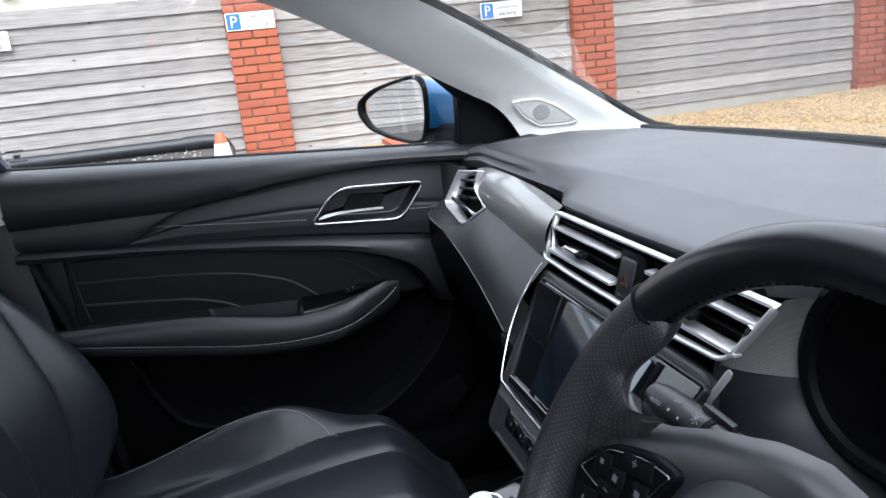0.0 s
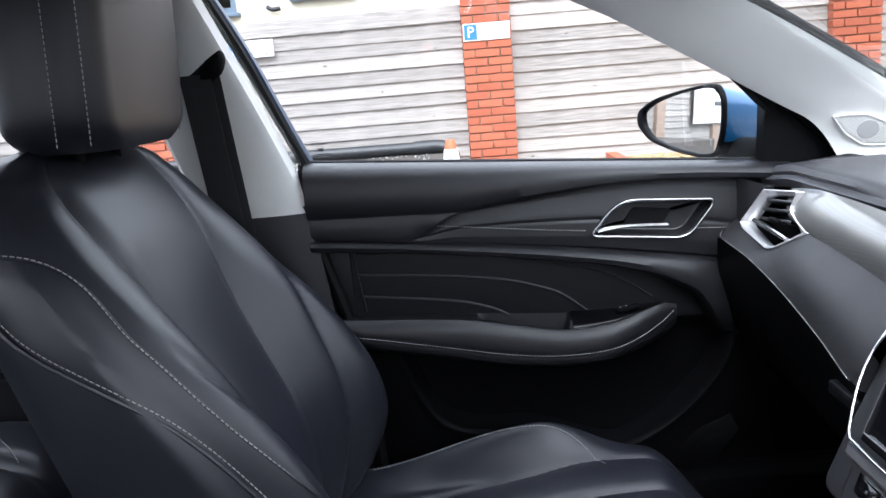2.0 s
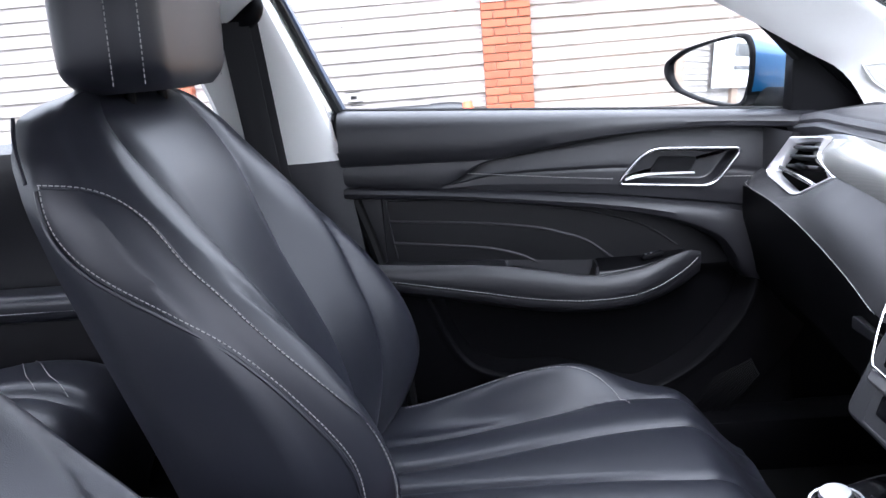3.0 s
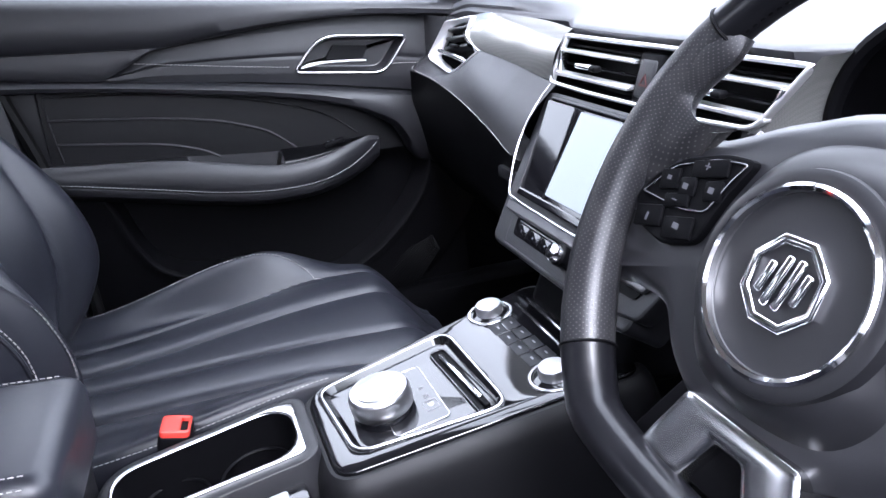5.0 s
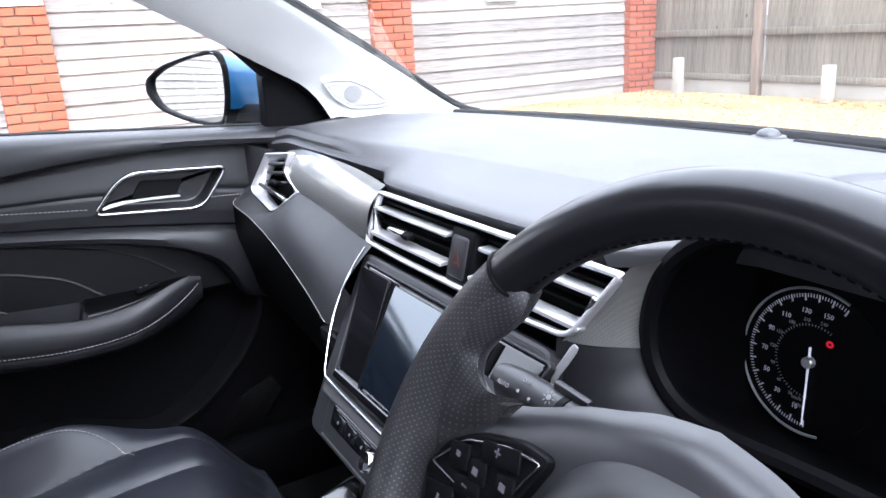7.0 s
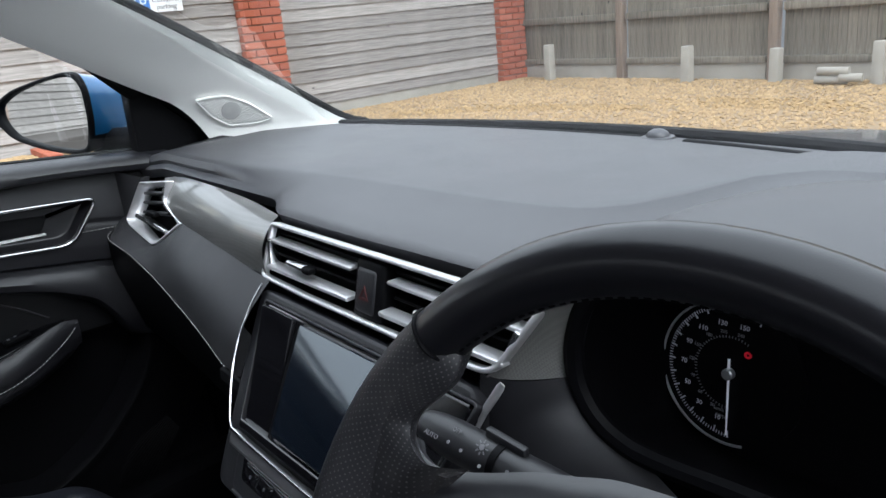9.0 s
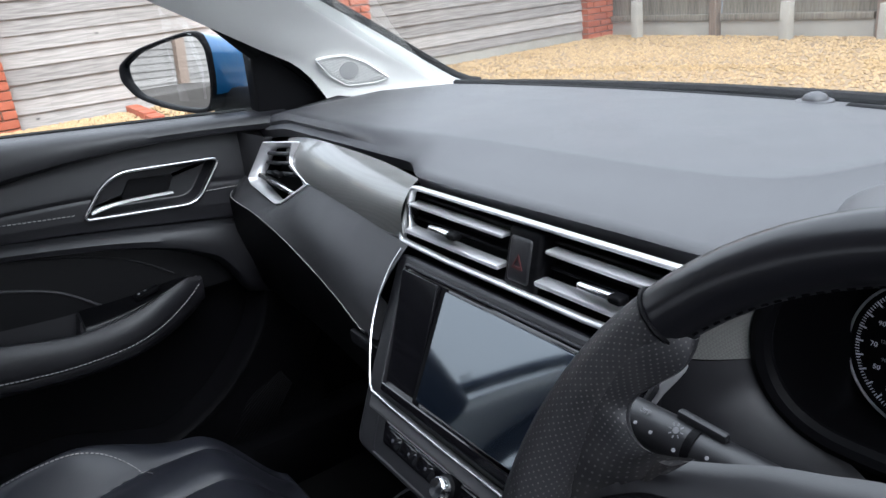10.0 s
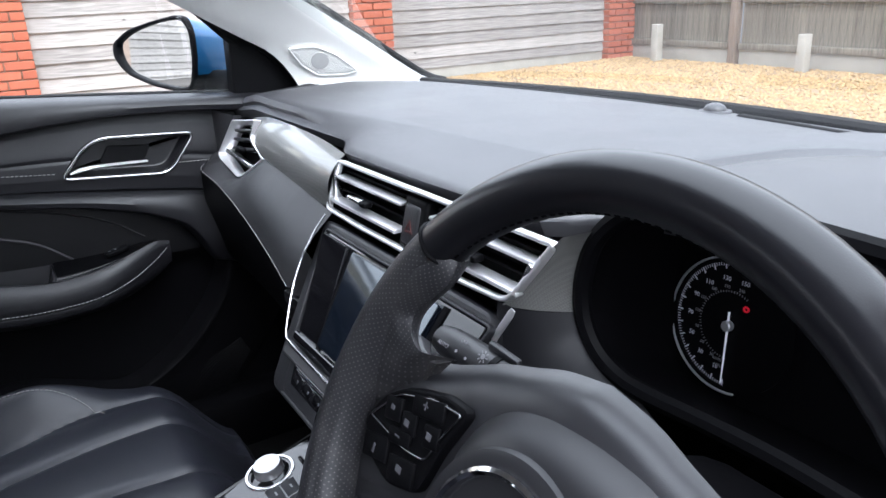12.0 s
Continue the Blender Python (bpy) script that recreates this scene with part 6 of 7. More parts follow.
def steering_wheel():
    w = thing("steering_wheel", (HX, 0.40, 0.80), "black leather steering wheel with chrome hub ring", "steering wheel")
    def rp(a, dr=0.0, dz=0.0):
        x, y = (RIM_R + dr) * math.cos(a), (RIM_R + dr) * math.sin(a)
        if y < -0.150:
            y = -0.150 + 0.25 * (y + 0.150)
        return WM @ Vector((x + WSIDE, y + WUP, RIM_OFF + dz))
    def rim_piece(a0, a1, r, material, name, label=""):
        n = max(8, int(abs(a1 - a0) / 4))
        path = [rp(radians(a)) for a in np.linspace(a0, a1, n)]
        return metres(part(name, tube(path, r, 16, up=WN), material, w, label), 16, True)
    # the rim swells towards the lower ends of the grips
    swell = lambda a: RIM_T * float(np.interp(abs((a - 90 + 180) % 360 - 180), [0, 48, 70, 90, 104, 118, 130, 180], [1.0, 1.0, 1.06, 1.15, 1.27, 1.33, 1.28, 1.05]))
    thumb = lambda a0, a1: [swell(a) for a in np.linspace(a0, a1, max(8, int(abs(a1 - a0) / 4)))]
    # smooth leather above and below, dotted leather at the grips
    rim_piece(42, 138, RIM_T, M_WHEEL, "rim_top", "smooth black leather rim")
    rim_piece(138.6, 216, thumb(138.6, 216), M_PERF, "rim_grip", "perforated leather grip")
    rim_piece(-36, 41.4, thumb(-36, 41.4), M_PERF, "rim_grip", "perforated leather grip")
    rim_piece(216.6, 323.4, thumb(216.6, 323.4), M_WHEEL, "rim_bottom", "smooth black leather rim")
    for a in (138.3, 216.3, 41.7, -36.3):
        ra = radians(a)
        ring_pts = []
        c0, c1 = rp(ra), rp(ra, 0.01)
        u = (c1 - c0).normalized()
        for q in np.linspace(0, 2 * math.pi, 20, endpoint=False):
            ring_pts.append(c0 + (swell(a) + 0.0004) * (math.cos(q) * u + math.sin(q) * WN))
        part("seam", tube(ring_pts, 0.0013, 6, True, up=(ring_pts[0] - c0).cross(WN)), M_BLACK, w)
    # inner stitch holes of the top piece
    part("stitching", stitches([rp(radians(a), -RIM_T * 0.97, 0.002) for a in np.linspace(45, 135, 80)], WN, 0.003, 0.003, 0.0009), M_BLACK, w, "black rim stitching")
    # spokes and centre in one smooth shell, its upper edge sweeping from rim to rim
    half = [(0.0, 0.106), (0.03, 0.101), (0.052, 0.0935), (0.075, 0.086), (0.100, 0.075), (0.122, 0.0665), (0.145, 0.0615), (0.172, 0.068), (0.186, 0.045), (0.187, -0.02), (0.178, -0.055), (0.150, -0.052), (0.110, -0.055), (0.080, -0.085), (0.04, -0.105), (0.0, -0.108)]
    ol = spline(half + [(-x, y) for x, y in half[-2::-1]], 121)[:-1]
    rows = []
    for d_, z in ((0.014, -0.050), (0.003, -0.042), (0.000, -0.036), (0.003, -0.031), (0.008, -0.0265), (0.014, -0.0235), (0.021, -0.0215), (0.030, -0.0205)):
        rows.append([WM @ Vector((p[0], p[1] - (d_ if p[1] > 0 else -d_) * (1 if abs(p[0]) < 0.165 else 0.3), z + 0.004 * step(0.10, 0.0, abs(p[0])) * (z > -0.03))) for p in ol])
    rows.append([WM @ Vector((p[0] * 0.6, p[1] * 0.4, -0.020)) for p in ol])
    part("spoke_shell", sheet(rows, True, True), M_SPOKE, w, "smooth leather spokes and centre")
    # thumb rests: leather webs that close the angle between rim and spoke
    for sg in (-1, 1):
        edge = spline([(0.1145, 0.131), (0.1140, 0.124), (0.1170, 0.115), (0.126, 0.105), (0.1355, 0.0955), (0.1400, 0.0865), (0.1365, 0.0775), (0.127, 0.0725), (0.116, 0.0725), (0.106, 0.0750)], 36)
        rows = []
        for k, (x, y) in enumerate(edge):
            q = k / 35.0
            a = radians(138.6 + 33.4 * q)
            o = np.array((sg * WSIDE - RIM_R * math.cos(a), WUP + RIM_R * math.sin(a)))
            o = o + (np.array((0.163, 0.012)) - o) * step(0.66, 1.0, q)
            sink = 0.014 * step(0.82, 1.0, q)
            top = RIM_OFF + 0.0145 - 0.022 * step(0.5, 1.0, q) - sink
            e = np.array((x, y))
            r = [(*(e + (o - e) * 0.8), -0.030), (*(e + (o - e) * 0.35), -0.024), (*(e + (o - e) * 0.10), -0.017), (*(e + (o - e) * 0.02), -0.013 - sink), (*e, -0.010 - sink)]
            for w_ in np.linspace(0.04, 1, 12):
                r.append((*(e + (o - e) * w_), -0.010 - sink + (top + 0.010 + sink) * math.sin(math.pi / 2 * w_) ** 0.85))
            rows.append([WM @ Vector((sg * u + (0.014 if sg > 0 else 0), v - (0.042 if sg > 0 else 0), z)) for u, v, z in r])
        metres(part("thumb_rest", sheet(rows), M_PERF, w, "worn perforated leather thumb rest"), 17, False)
    # airbag cover: a dome over the centre
    hub = spline([(-0.080, 0.020), (-0.077, 0.046), (-0.060, 0.071), (-0.034, 0.087), (0, 0.094), (0.036, 0.092), (0.068, 0.081), (0.086, 0.055), (0.086, 0.020), (0.078, -0.02), (0.074, -0.055), (0.05, -0.083), (0, -0.092), (-0.05, -0.083), (-0.074, -0.055), (-0.078, -0.02), (-0.080, 0.020)], 97)[:-1]
    rows = []
    for k in (0.985, 1.0, 0.992, 0.98, 0.965, 0.945, 0.925, 0.90, 0.87, 0.84, 0.80, 0.76, 0.72, 0.67, 0.60, 0.30, 0.02):
        z = -0.046 if k == 0.985 else -0.001 - 0.036 * max(0.0, (k - 0.58) / 0.42) ** 2.3
        rows.append([WM @ Vector((x * k, y * k, z)) for x, y in hub])
    part("hub_pad", sheet(rows, True, True), M_HUB, w, "dark grey airbag cover")
    part("hub_disc", turned([(0.066, -0.006), (0.064, 0.0012), (0.058, 0.0035), (0.053, 0.002), (0.050, -0.002), (0.03, -0.004), (0.0, -0.004)], 64, WM), M_HUB, w, "raised round centre")
    part("chrome_ring", turned([(0.0562, 0.000), (0.0558, 0.0042), (0.0537, 0.0056), (0.0516, 0.0042), (0.0511, -0.003)], 72, WM, False), M_BRIGHT, w, "bright chrome ring")
    # eight-sided badge, a plain emblem of raised bars
    oct8 = [(0.0285 * math.cos(radians(22.5 + 45 * k)), 0.0285 * math.sin(radians(22.5 + 45 * k))) for k in range(8)]
    bd = part("badge", ring(oct8, [(p[0] * 0.78, p[1] * 0.78) for p in oct8], 0.006, WM @ Matrix.Translation((0, 0, 0.002)), 0.0022), M_BRIGHT, w, "eight-sided chrome badge")
    part("badge_ground", plate([(p[0] * 0.82, p[1] * 0.82) for p in oct8], 0.002, WM @ Matrix.Translation((0, 0, -0.0015)), 0), M_PIANO, bd)
    for x, rot, ln in ((-0.0125, -12, 0.020), (-0.0042, -12, 0.032), (0.0042, -12, 0.032), (0.0125, -12, 0.020)):
        b = rbox((0.0056, ln, 0.0045), (0, 0, 0), 0.0020, 3)
        bmesh.ops.transform(b, matrix=WM @ Matrix.Translation((x, 0, 0.0016)) @ Matrix.Rotation(radians(rot), 4, "Z"), verts=b.verts)
        part("emblem_bar", b, M_BRIGHT, bd)
    # spokes, key pods and the silver lower spoke
    for s in (-1, 1):
        mp = WM @ Matrix.Translation((0, 0, -0.0135) if s < 0 else (0.014, -0.042, -0.0135))
        ccw = lambda q: q if np.sum(q[:, 0] * np.roll(q[:, 1], -1) - q[:, 1] * np.roll(q[:, 0], -1)) > 0 else q[::-1]
        po = ccw(rounded([(s * x, y) for x, y in ((0.164, 0.010), (0.150, 0.032), (0.128, 0.047), (0.092, 0.058), (0.066, 0.059), (0.080, 0.030), (0.090, -0.004), (0.120, -0.014), (0.150, -0.008))], 0.008))
        sp = part("key_pod", plate(po, 0.012, mp, 0.002), M_BLACK, w, "black key pod")
        fo = ccw(rounded([(s * x, y) for x, y in ((0.158, 0.015), (0.132, 0.041), (0.097, 0.053), (0.069, 0.0555), (0.079, 0.040), (0.089, 0.017), (0.110, 0.013))], 0.006))
        part("pod_frame", ring(fo, inset(fo, 0.0016), 0.003, mp @ Matrix.Translation((0, 0, 0.0012)), 0.0008), M_SMOKED, sp, "thin dark chrome key frame")
        keys = ((0.100, 0.045, 0.030, 0.011), (0.114, 0.029, 0.014, 0.012), (0.090, 0.032, 0.014, 0.012), (0.119, 0.018, 0.022, 0.009), (0.133, 0.030, 0.017, 0.013), (0.140, 0.001, 0.026, 0.014), (0.108, 0.001, 0.026, 0.014))
        for x, y, lx, ly in keys:
            k = part("key", rbox((1.06 * lx, 1.12 * ly, 0.003), (0, 0, 0), 0.0012, 2), M_BLACK, sp)
            k.data.transform(mp @ Matrix.Translation((s * x, y, 0.0010)) @ Matrix.Rotation(radians(-14 * s), 4, "Z"))
        for x, y, lx, ly in ((0.102, 0.046, 0.005, 0.0010), (0.102, 0.046, 0.0010, 0.005), (0.115, 0.029, 0.005, 0.004), (0.091, 0.032, 0.005, 0.004), (0.120, 0.018, 0.005, 0.0010), (0.133, 0.031, 0.004, 0.003), (0.140, 0.0, 0.0022, 0.006), (0.109, 0.002, 0.006, 0.004)):
            b = rbox((lx, ly, 0.0004), (0, 0, 0), 0)
            bmesh.ops.transform(b, matrix=mp @ Matrix.Translation((s * x, y, 0.0026)), verts=b.verts)
            part("key_mark", b, M_FAINT, sp)
    lo = rounded([(-0.074, -0.156), (0.074, -0.156), (0.046, -0.086), (-0.044, -0.086)], [0.006, 0.006, 0.006, 0.006], 5)
    li = rounded([(-0.030, -0.146), (0.034, -0.146), (0.012, -0.104), (-0.010, -0.104)], [0.006, 0.006, 0.004, 0.004], 5)
    part("lower_spoke", ring(lo, li, 0.02, WM @ Matrix.Translation((0, 0, -0.014)), 0.003), M_CHROME, w, "silver forked lower spoke")
    part("lower_spoke_core", plate(rounded([(-0.09, -0.14), (0.09, -0.14), (0.06, -0.08), (-0.06, -0.08)], 0.01), 0.02, WM @ Matrix.Translation((0, 0, -0.026)), 0.002), M_BLACK, w)
    # column shroud
    part("column_shroud", rbox((0.11, 0.16, 0.11), (HX, 0.355, 0.85), 0.03, 4, pose(0, 0, 0, -23, 0, 0)), M_BLACK, w, "black column shroud")


def stalk(side, label):
    st = thing("column_stalk", (HX + side * 0.06, 0.34, 0.88), label, "stalk")
    a, b = np.array((HX + side * 0.045, 0.355, 0.903)), np.array((HX + side * 0.227, 0.343, 0.911))
    path = [a + (b - a) * s for s in np.linspace(0, 1, 16)]
    rr = [0.92 * q for q in [0.010, 0.011, 0.0125, 0.0135, 0.0145, 0.015, 0.0152, 0.0152, 0.0152, 0.0148, 0.0152, 0.0152, 0.0152, 0.0150, 0.0142, 0.0115]]
    part("lever", tube(path, rr, 18, up=(0, 0, 1)), M_HUB, st, "black lever")
    ax_ = Vector((a - b) if side < 0 else (b - a)).normalized()
    nz = Vector((0, -0.72, 0.69))
    nz = (nz - ax_ * nz.dot(ax_)).normalized()
    ny = nz.cross(ax_)
    at = a + (b - a) * 0.68
    m = Matrix(((ax_.x, ny.x, nz.x, at[0]), (ax_.y, ny.y, nz.y, at[1]), (ax_.z, ny.z, nz.z, at[2]), (0, 0, 0, 1)))
    part("end_collar", tube([a + (b - a) * s for s in (0.60, 0.615, 0.63)], 0.0146, 18, up=(0, 0, 1)), M_BLACK, st)
    part("slider", rbox((0.035, 0.006, 0.008), tuple(a + (b - a) * 0.61 + np.array((0, 0.004, 0.0150))), 0.002, 2, pose(0, 0, 0, 0, -3 * side, 0)), M_DOOR, st, "small slider")
    if side < 0:
        part("words", lettering("AUTO", 0.0046, m @ Matrix.Translation((-0.040, -0.004, 0.0144))), M_PRINT, st, "white word AUTO")
        part("words", lettering("OFF", 0.0044, m @ Matrix.Translation((-0.022, 0.006, 0.0140))), M_PRINT, st, "white word OFF")
        rays = [rbox((0.0020, 0.0008, 0.0003), (0, 0, 0), 0) for _ in range(8)]
        for k, b_ in enumerate(rays):
            bmesh.ops.transform(b_, matrix=m @ Matrix.Translation((0.002, 0.004, 0.0148)) @ Matrix.Rotation(radians(45 * k), 4, "Z") @ Matrix.Translation((0.0040, 0, 0)), verts=b_.verts)
        part("lamp_symbol", join(turned([(0.0020, 0.0), (0.0020, 0.0003), (0.0, 0.0003)], 12, m @ Matrix.Translation((0.002, 0.004, 0.0148))), *rays), M_PRINT, st, "white lamp symbol")
        dots = [turned([(0.0013, 0.0), (0.0013, 0.0003), (0.0, 0.0003)], 10, m @ Matrix.Translation((x, y, 0.0145))) for x, y in ((-0.024, -0.003), (-0.012, -0.004), (0.006, -0.007), (0.026, -0.002))]
        arrows = [rbox((0.007, 0.0022, 0.0003), (0, 0, 0), 0), rbox((0.007, 0.0022, 0.0003), (0, 0, 0), 0)]
        for k, b_ in enumerate(arrows):
            bmesh.ops.transform(b_, matrix=m @ Matrix.Translation((0.024 + 0.010 * k, -0.008, 0.0143)), verts=b_.verts)
        part("marks", join(*dots, *arrows), M_DIM, st, "small pale marks")


instruments()
steering_wheel()
stalk(-1, "black light stalk with white markings behind the wheel")
stalk(1, "black wiper stalk behind the steering wheel")


# ---- centre console ----
CN = Vector((0, -0.177, 0.984))
CM = facing((-0.636, 0.10, 0.637), CN, (0, 1, 0))           # console plate; x across, y forwards


def console():
    c = thing("centre_console", (-0.63, 0.05, 0.32), "piano black centre console with a rotary gear selector", "console")
    o = rounded([(-0.066, -0.080), (0.090, -0.080), (0.120, 0.24), (-0.120, 0.24)], [0.025, 0.025, 0.02, 0.02], 7)
    fo = rounded([(-0.070, -0.068), (0.066, -0.056), (0.090, 0.106), (-0.090, 0.104)], [0.022, 0.022, 0.026, 0.026], 7)
    top = part("top_plate", ring(o, inset(fo, 0.001), 0.02, CM, 0.0045), M_PIANO, c, "piano black top plate")
    def P3(p, off):
        return CM @ Vector((p[0], p[1], off))
    part("side_panel", sheet([[P3(p, -0.001) for p in inset(o, -0.001)], [P3(p, -0.001) for p in inset(o, -0.005)], [P3(p, -0.006) for p in inset(o, -0.011)], [P3(p, -0.018) for p in inset(o, -0.017)], [P3(p, -0.04) for p in inset(o, -0.022)], [(P3(p, 0)[0], P3(p, 0)[1], 0.30) for p in inset(o, -0.028)]], True), M_SHADELEATHER, c, "dark leather-grained console sides")
    # chrome frame and gear dish
    fr = part("chrome_frame", ring(fo, inset(fo, 0.0042), 0.006, CM @ Matrix.Translation((0, 0, 0.002)), 0.0016), M_CHROME, top, "chrome frame round the gear dish")
    fi = inset(fo, 0.0044)
    part("dish", sheet([[P3(p, 0.003) for p in fi], [P3(p, -0.004) for p in inset(fi, 0.006)], [P3(p, -0.005) for p in inset(fi, 0.03)]], True, "last"), M_PIANO, fr, "glossy black dish")
    kn = CM @ Matrix.Translation((0.003, -0.008, -0.009))
    gear = part("gear_selector", turned([(0.0325, 0.009), (0.0338, 0.0105), (0.0342, 0.018), (0.0340, 0.026), (0.0332, 0.029), (0.031, 0.0315), (0.020, 0.0325), (0.0, 0.0325)], 56, kn), M_BRUSHED, top, "round chrome gear selector")
    part("selector_cap", turned([(0.0255, 0.0326), (0.0255, 0.0334), (0.024, 0.0340), (0.0, 0.0340)], 48, kn), M_SILVER, gear, "brushed silver cap")
    part("selector_collar", turned([(0.0345, 0.0), (0.0335, 0.004), (0.0315, 0.010), (0.030, 0.012)], 48, kn), M_PIANO, gear)
    gp = rounded([(-0.045, -0.012), (0.060, -0.012), (0.060, 0.050), (-0.049, 0.050)], 0.007)
    part("gear_panel", plate(gp, 0.003, CM @ Matrix.Translation((0, 0, -0.0034)), 0.0005), M_PIANO, top, "glossy black gear panel")
    part("gear_line", ring(gp, inset(gp, 0.0014), 0.001, CM @ Matrix.Translation((0, 0, -0.0032)), 0.0006), M_CHROME, top, "thin bright line")
    for t, x in (("R", -0.004), ("N", 0.013), ("D", 0.030)):
        part("letter", lettering(t, 0.0085, CM @ Matrix.Translation((x, 0.0375, -0.0032))), M_DIM if t != "D" else M_WHITE, top)
    do = rounded([(0.022, 0.030), (0.040, 0.030), (0.040, 0.0455), (0.022, 0.0455)], 0.003)
    part("drive_frame", ring(do, inset(do, 0.0009), 0.001, CM @ Matrix.Translation((0, 0, -0.0031)), 0.0003), M_DIM, top)
    # trough for cards with a chrome tongue ahead of the selector
    tr = rounded([(-0.060, 0.070), (0.080, 0.077), (0.076, 0.096), (-0.060, 0.086)], 0.007)
    part("card_trough", plate(tr, 0.002, CM @ Matrix.Translation((0, 0, -0.0042)), 0), M_BLACK, top, "dark card trough")
    part("trough_rim", ring(inset(tr, -0.0030), tr, 0.004, CM @ Matrix.Translation((0, 0, -0.0030)), 0.0016), M_PIANO, top)
    part("tongue", rbox((0.104, 0.006, 0.005), (0, 0, 0), 0.0018, 3), M_BRIGHT, top, "chrome tongue").data.transform(CM @ Matrix.Translation((0.004, 0.0815, -0.001)) @ Matrix.Rotation(radians(4), 4, "Z"))
    part("tongue_end", rbox((0.016, 0.007, 0.004), (0, 0, 0), 0.0016, 2), M_BLACK, top).data.transform(CM @ Matrix.Translation((0.064, 0.0860, -0.002)) @ Matrix.Rotation(radians(4), 4, "Z"))
    part("switch_well", plate(rounded([(-0.030, 0.108), (0.030, 0.106), (0.034, 0.126), (-0.034, 0.128)], 0.004), 0.002, CM @ Matrix.Translation((0, 0, 0.001)), 0), M_BLACK, top)
    # climate panel: two knobs and a block of keys
    for x in (-0.086, 0.078):
        km = CM @ Matrix.Translation((x, 0.162, 0.001))
        k = part("climate_knob", turned([(0.0165, 0.0), (0.0165, 0.014), (0.0150, 0.0165), (0.0, 0.0170)], 40, km), M_BRUSHED, top, "chrome climate knob")
        part("knob_skirt", turned([(0.0285, -0.001), (0.0285, 0.0035), (0.0275, 0.0048), (0.0248, 0.0048), (0.0238, 0.0030), (0.0235, 0.0005)], 40, km, False), M_CHROME, k, "flat chrome ring")
        part("knob_base", turned([(0.0235, 0.0025), (0.0205, 0.0040), (0.0170, 0.0050)], 40, km), M_PIANO, k)
    part("key_block", plate(rounded([(-0.064, 0.144), (0.052, 0.147), (0.050, 0.184), (-0.064, 0.180)], 0.004), 0.004, CM @ Matrix.Translation((0, 0, 0.0025)), 0.001), M_BLACK, top, "block of black climate keys")
    for r in range(2):
        for j in range(4):
            x, y = -0.0465 + 0.0272 * j, 0.1540 + 0.0175 * r + 0.0010 * j
            k = part("key", rbox((0.0256, 0.0162, 0.003), (0, 0, 0), 0.0010, 2), M_KEY, top)
            k.data.transform(CM @ Matrix.Translation((x, y, 0.0035)))
            part("key_mark", rbox((0.006, 0.002, 0.0003), (0, 0, 0), 0), M_DIM, k).data.transform(CM @ Matrix.Translation((x, y + 0.001, 0.0052)))
    for y in (0.198, 0.214):
        part("chrome_bar", tube([P3((-0.085, y), 0.003), P3((0.07, y - 0.004), 0.003)], 0.0028, 8), M_CHROME, top, "slim chrome bar")
    # cup holder behind the plate
    m2 = facing((-0.648, -0.085, 0.610), (0, -0.16, 0.987), (0, 1, 0))
    co = rounded([(-0.034, -0.106), (0.056, -0.106), (0.053, 0.090), (-0.046, 0.090)], [0.032, 0.028, 0.012, 0.012], 12)
    ci = rounded([(-0.029, -0.101), (0.051, -0.101), (0.049, 0.084), (-0.040, 0.084)], [0.030, 0.030, 0.042, 0.042], 12)
    ch = part("cup_holder", ring(co, ci, 0.006, m2 @ Matrix.Translation((0, 0, 0.006)), 0.002), M_CHROME, c, "chrome-rimmed cup holder")
    for y in (-0.052, 0.034):
        part("cup_ring", turned([(0.036, -0.030), (0.0375, -0.028), (0.0395, -0.029), (0.0400, -0.034)], 40, m2 @ Matrix.Translation((0.006, y, 0)), False), M_BLACK, ch)
    part("well", sheet([[m2 @ Vector((*p, 0.006)) for p in ci], [m2 @ Vector((*p, -0.03)) for p in inset(ci, 0.003)], [m2 @ Vector((*p, -0.075)) for p in inset(ci, 0.006)]], True, "last"), M_BLACK, ch)
    part("holder_body", ring(inset(co, -0.012), inset(co, 0.002), 0.28, m2 @ Matrix.Translation((0, 0, 0.003)), 0.002), M_DOOR, c)
    part("brake_switch", rbox((0.028, 0.042, 0.010), (-0.545, -0.045, 0.612), 0.004, 2, pose(0, 0, 0, 9, 0, 0)), M_SILVER, c, "silver parking brake switch")
    part("brake_tray", rbox((0.045, 0.10, 0.012), (-0.546, -0.055, 0.604), 0.005, 2, pose(0, 0, 0, 9, 0, 0)), M_PIANO, c)
    am = pose(-0.618, -0.352, 0.680, -2, 0, -4)
    b = rbox((0.186, 0.312, 0.088), (0, 0, 0), 0.020, 6)
    bmesh.ops.transform(b, matrix=am, verts=b.verts)
    ar = part("armrest", b, M_LEATHER, c, "black leather armrest lid with pale stitching")
    part("armrest_box", rbox((0.16, 0.28, 0.30), (-0.62, -0.345, 0.485), 0.012, 3), M_SHADELEATHER, c)
    for x, z in ((-0.080, 0.0446), (0.0785, 0.0446), (0.0885, 0.0385)):
        part("stitching", stitches([am @ Vector((x, y, z)) for y in np.linspace(-0.14, 0.138, 40)], (0.3, 0, 1)), M_STITCH, ar, "pale thread")
    bk = thing("belt_buckle", (-0.74, -0.12, 0.50), "red and black seat belt buckle beside the seat", "buckle")
    mb = pose(-0.740, -0.128, 0.570, -10, -4, -8)
    b = rbox((0.042, 0.036, 0.090), (0, 0, -0.013), 0.005, 3)
    bmesh.ops.transform(b, matrix=mb, verts=b.verts)
    part("body", b, M_BLACK, bk)
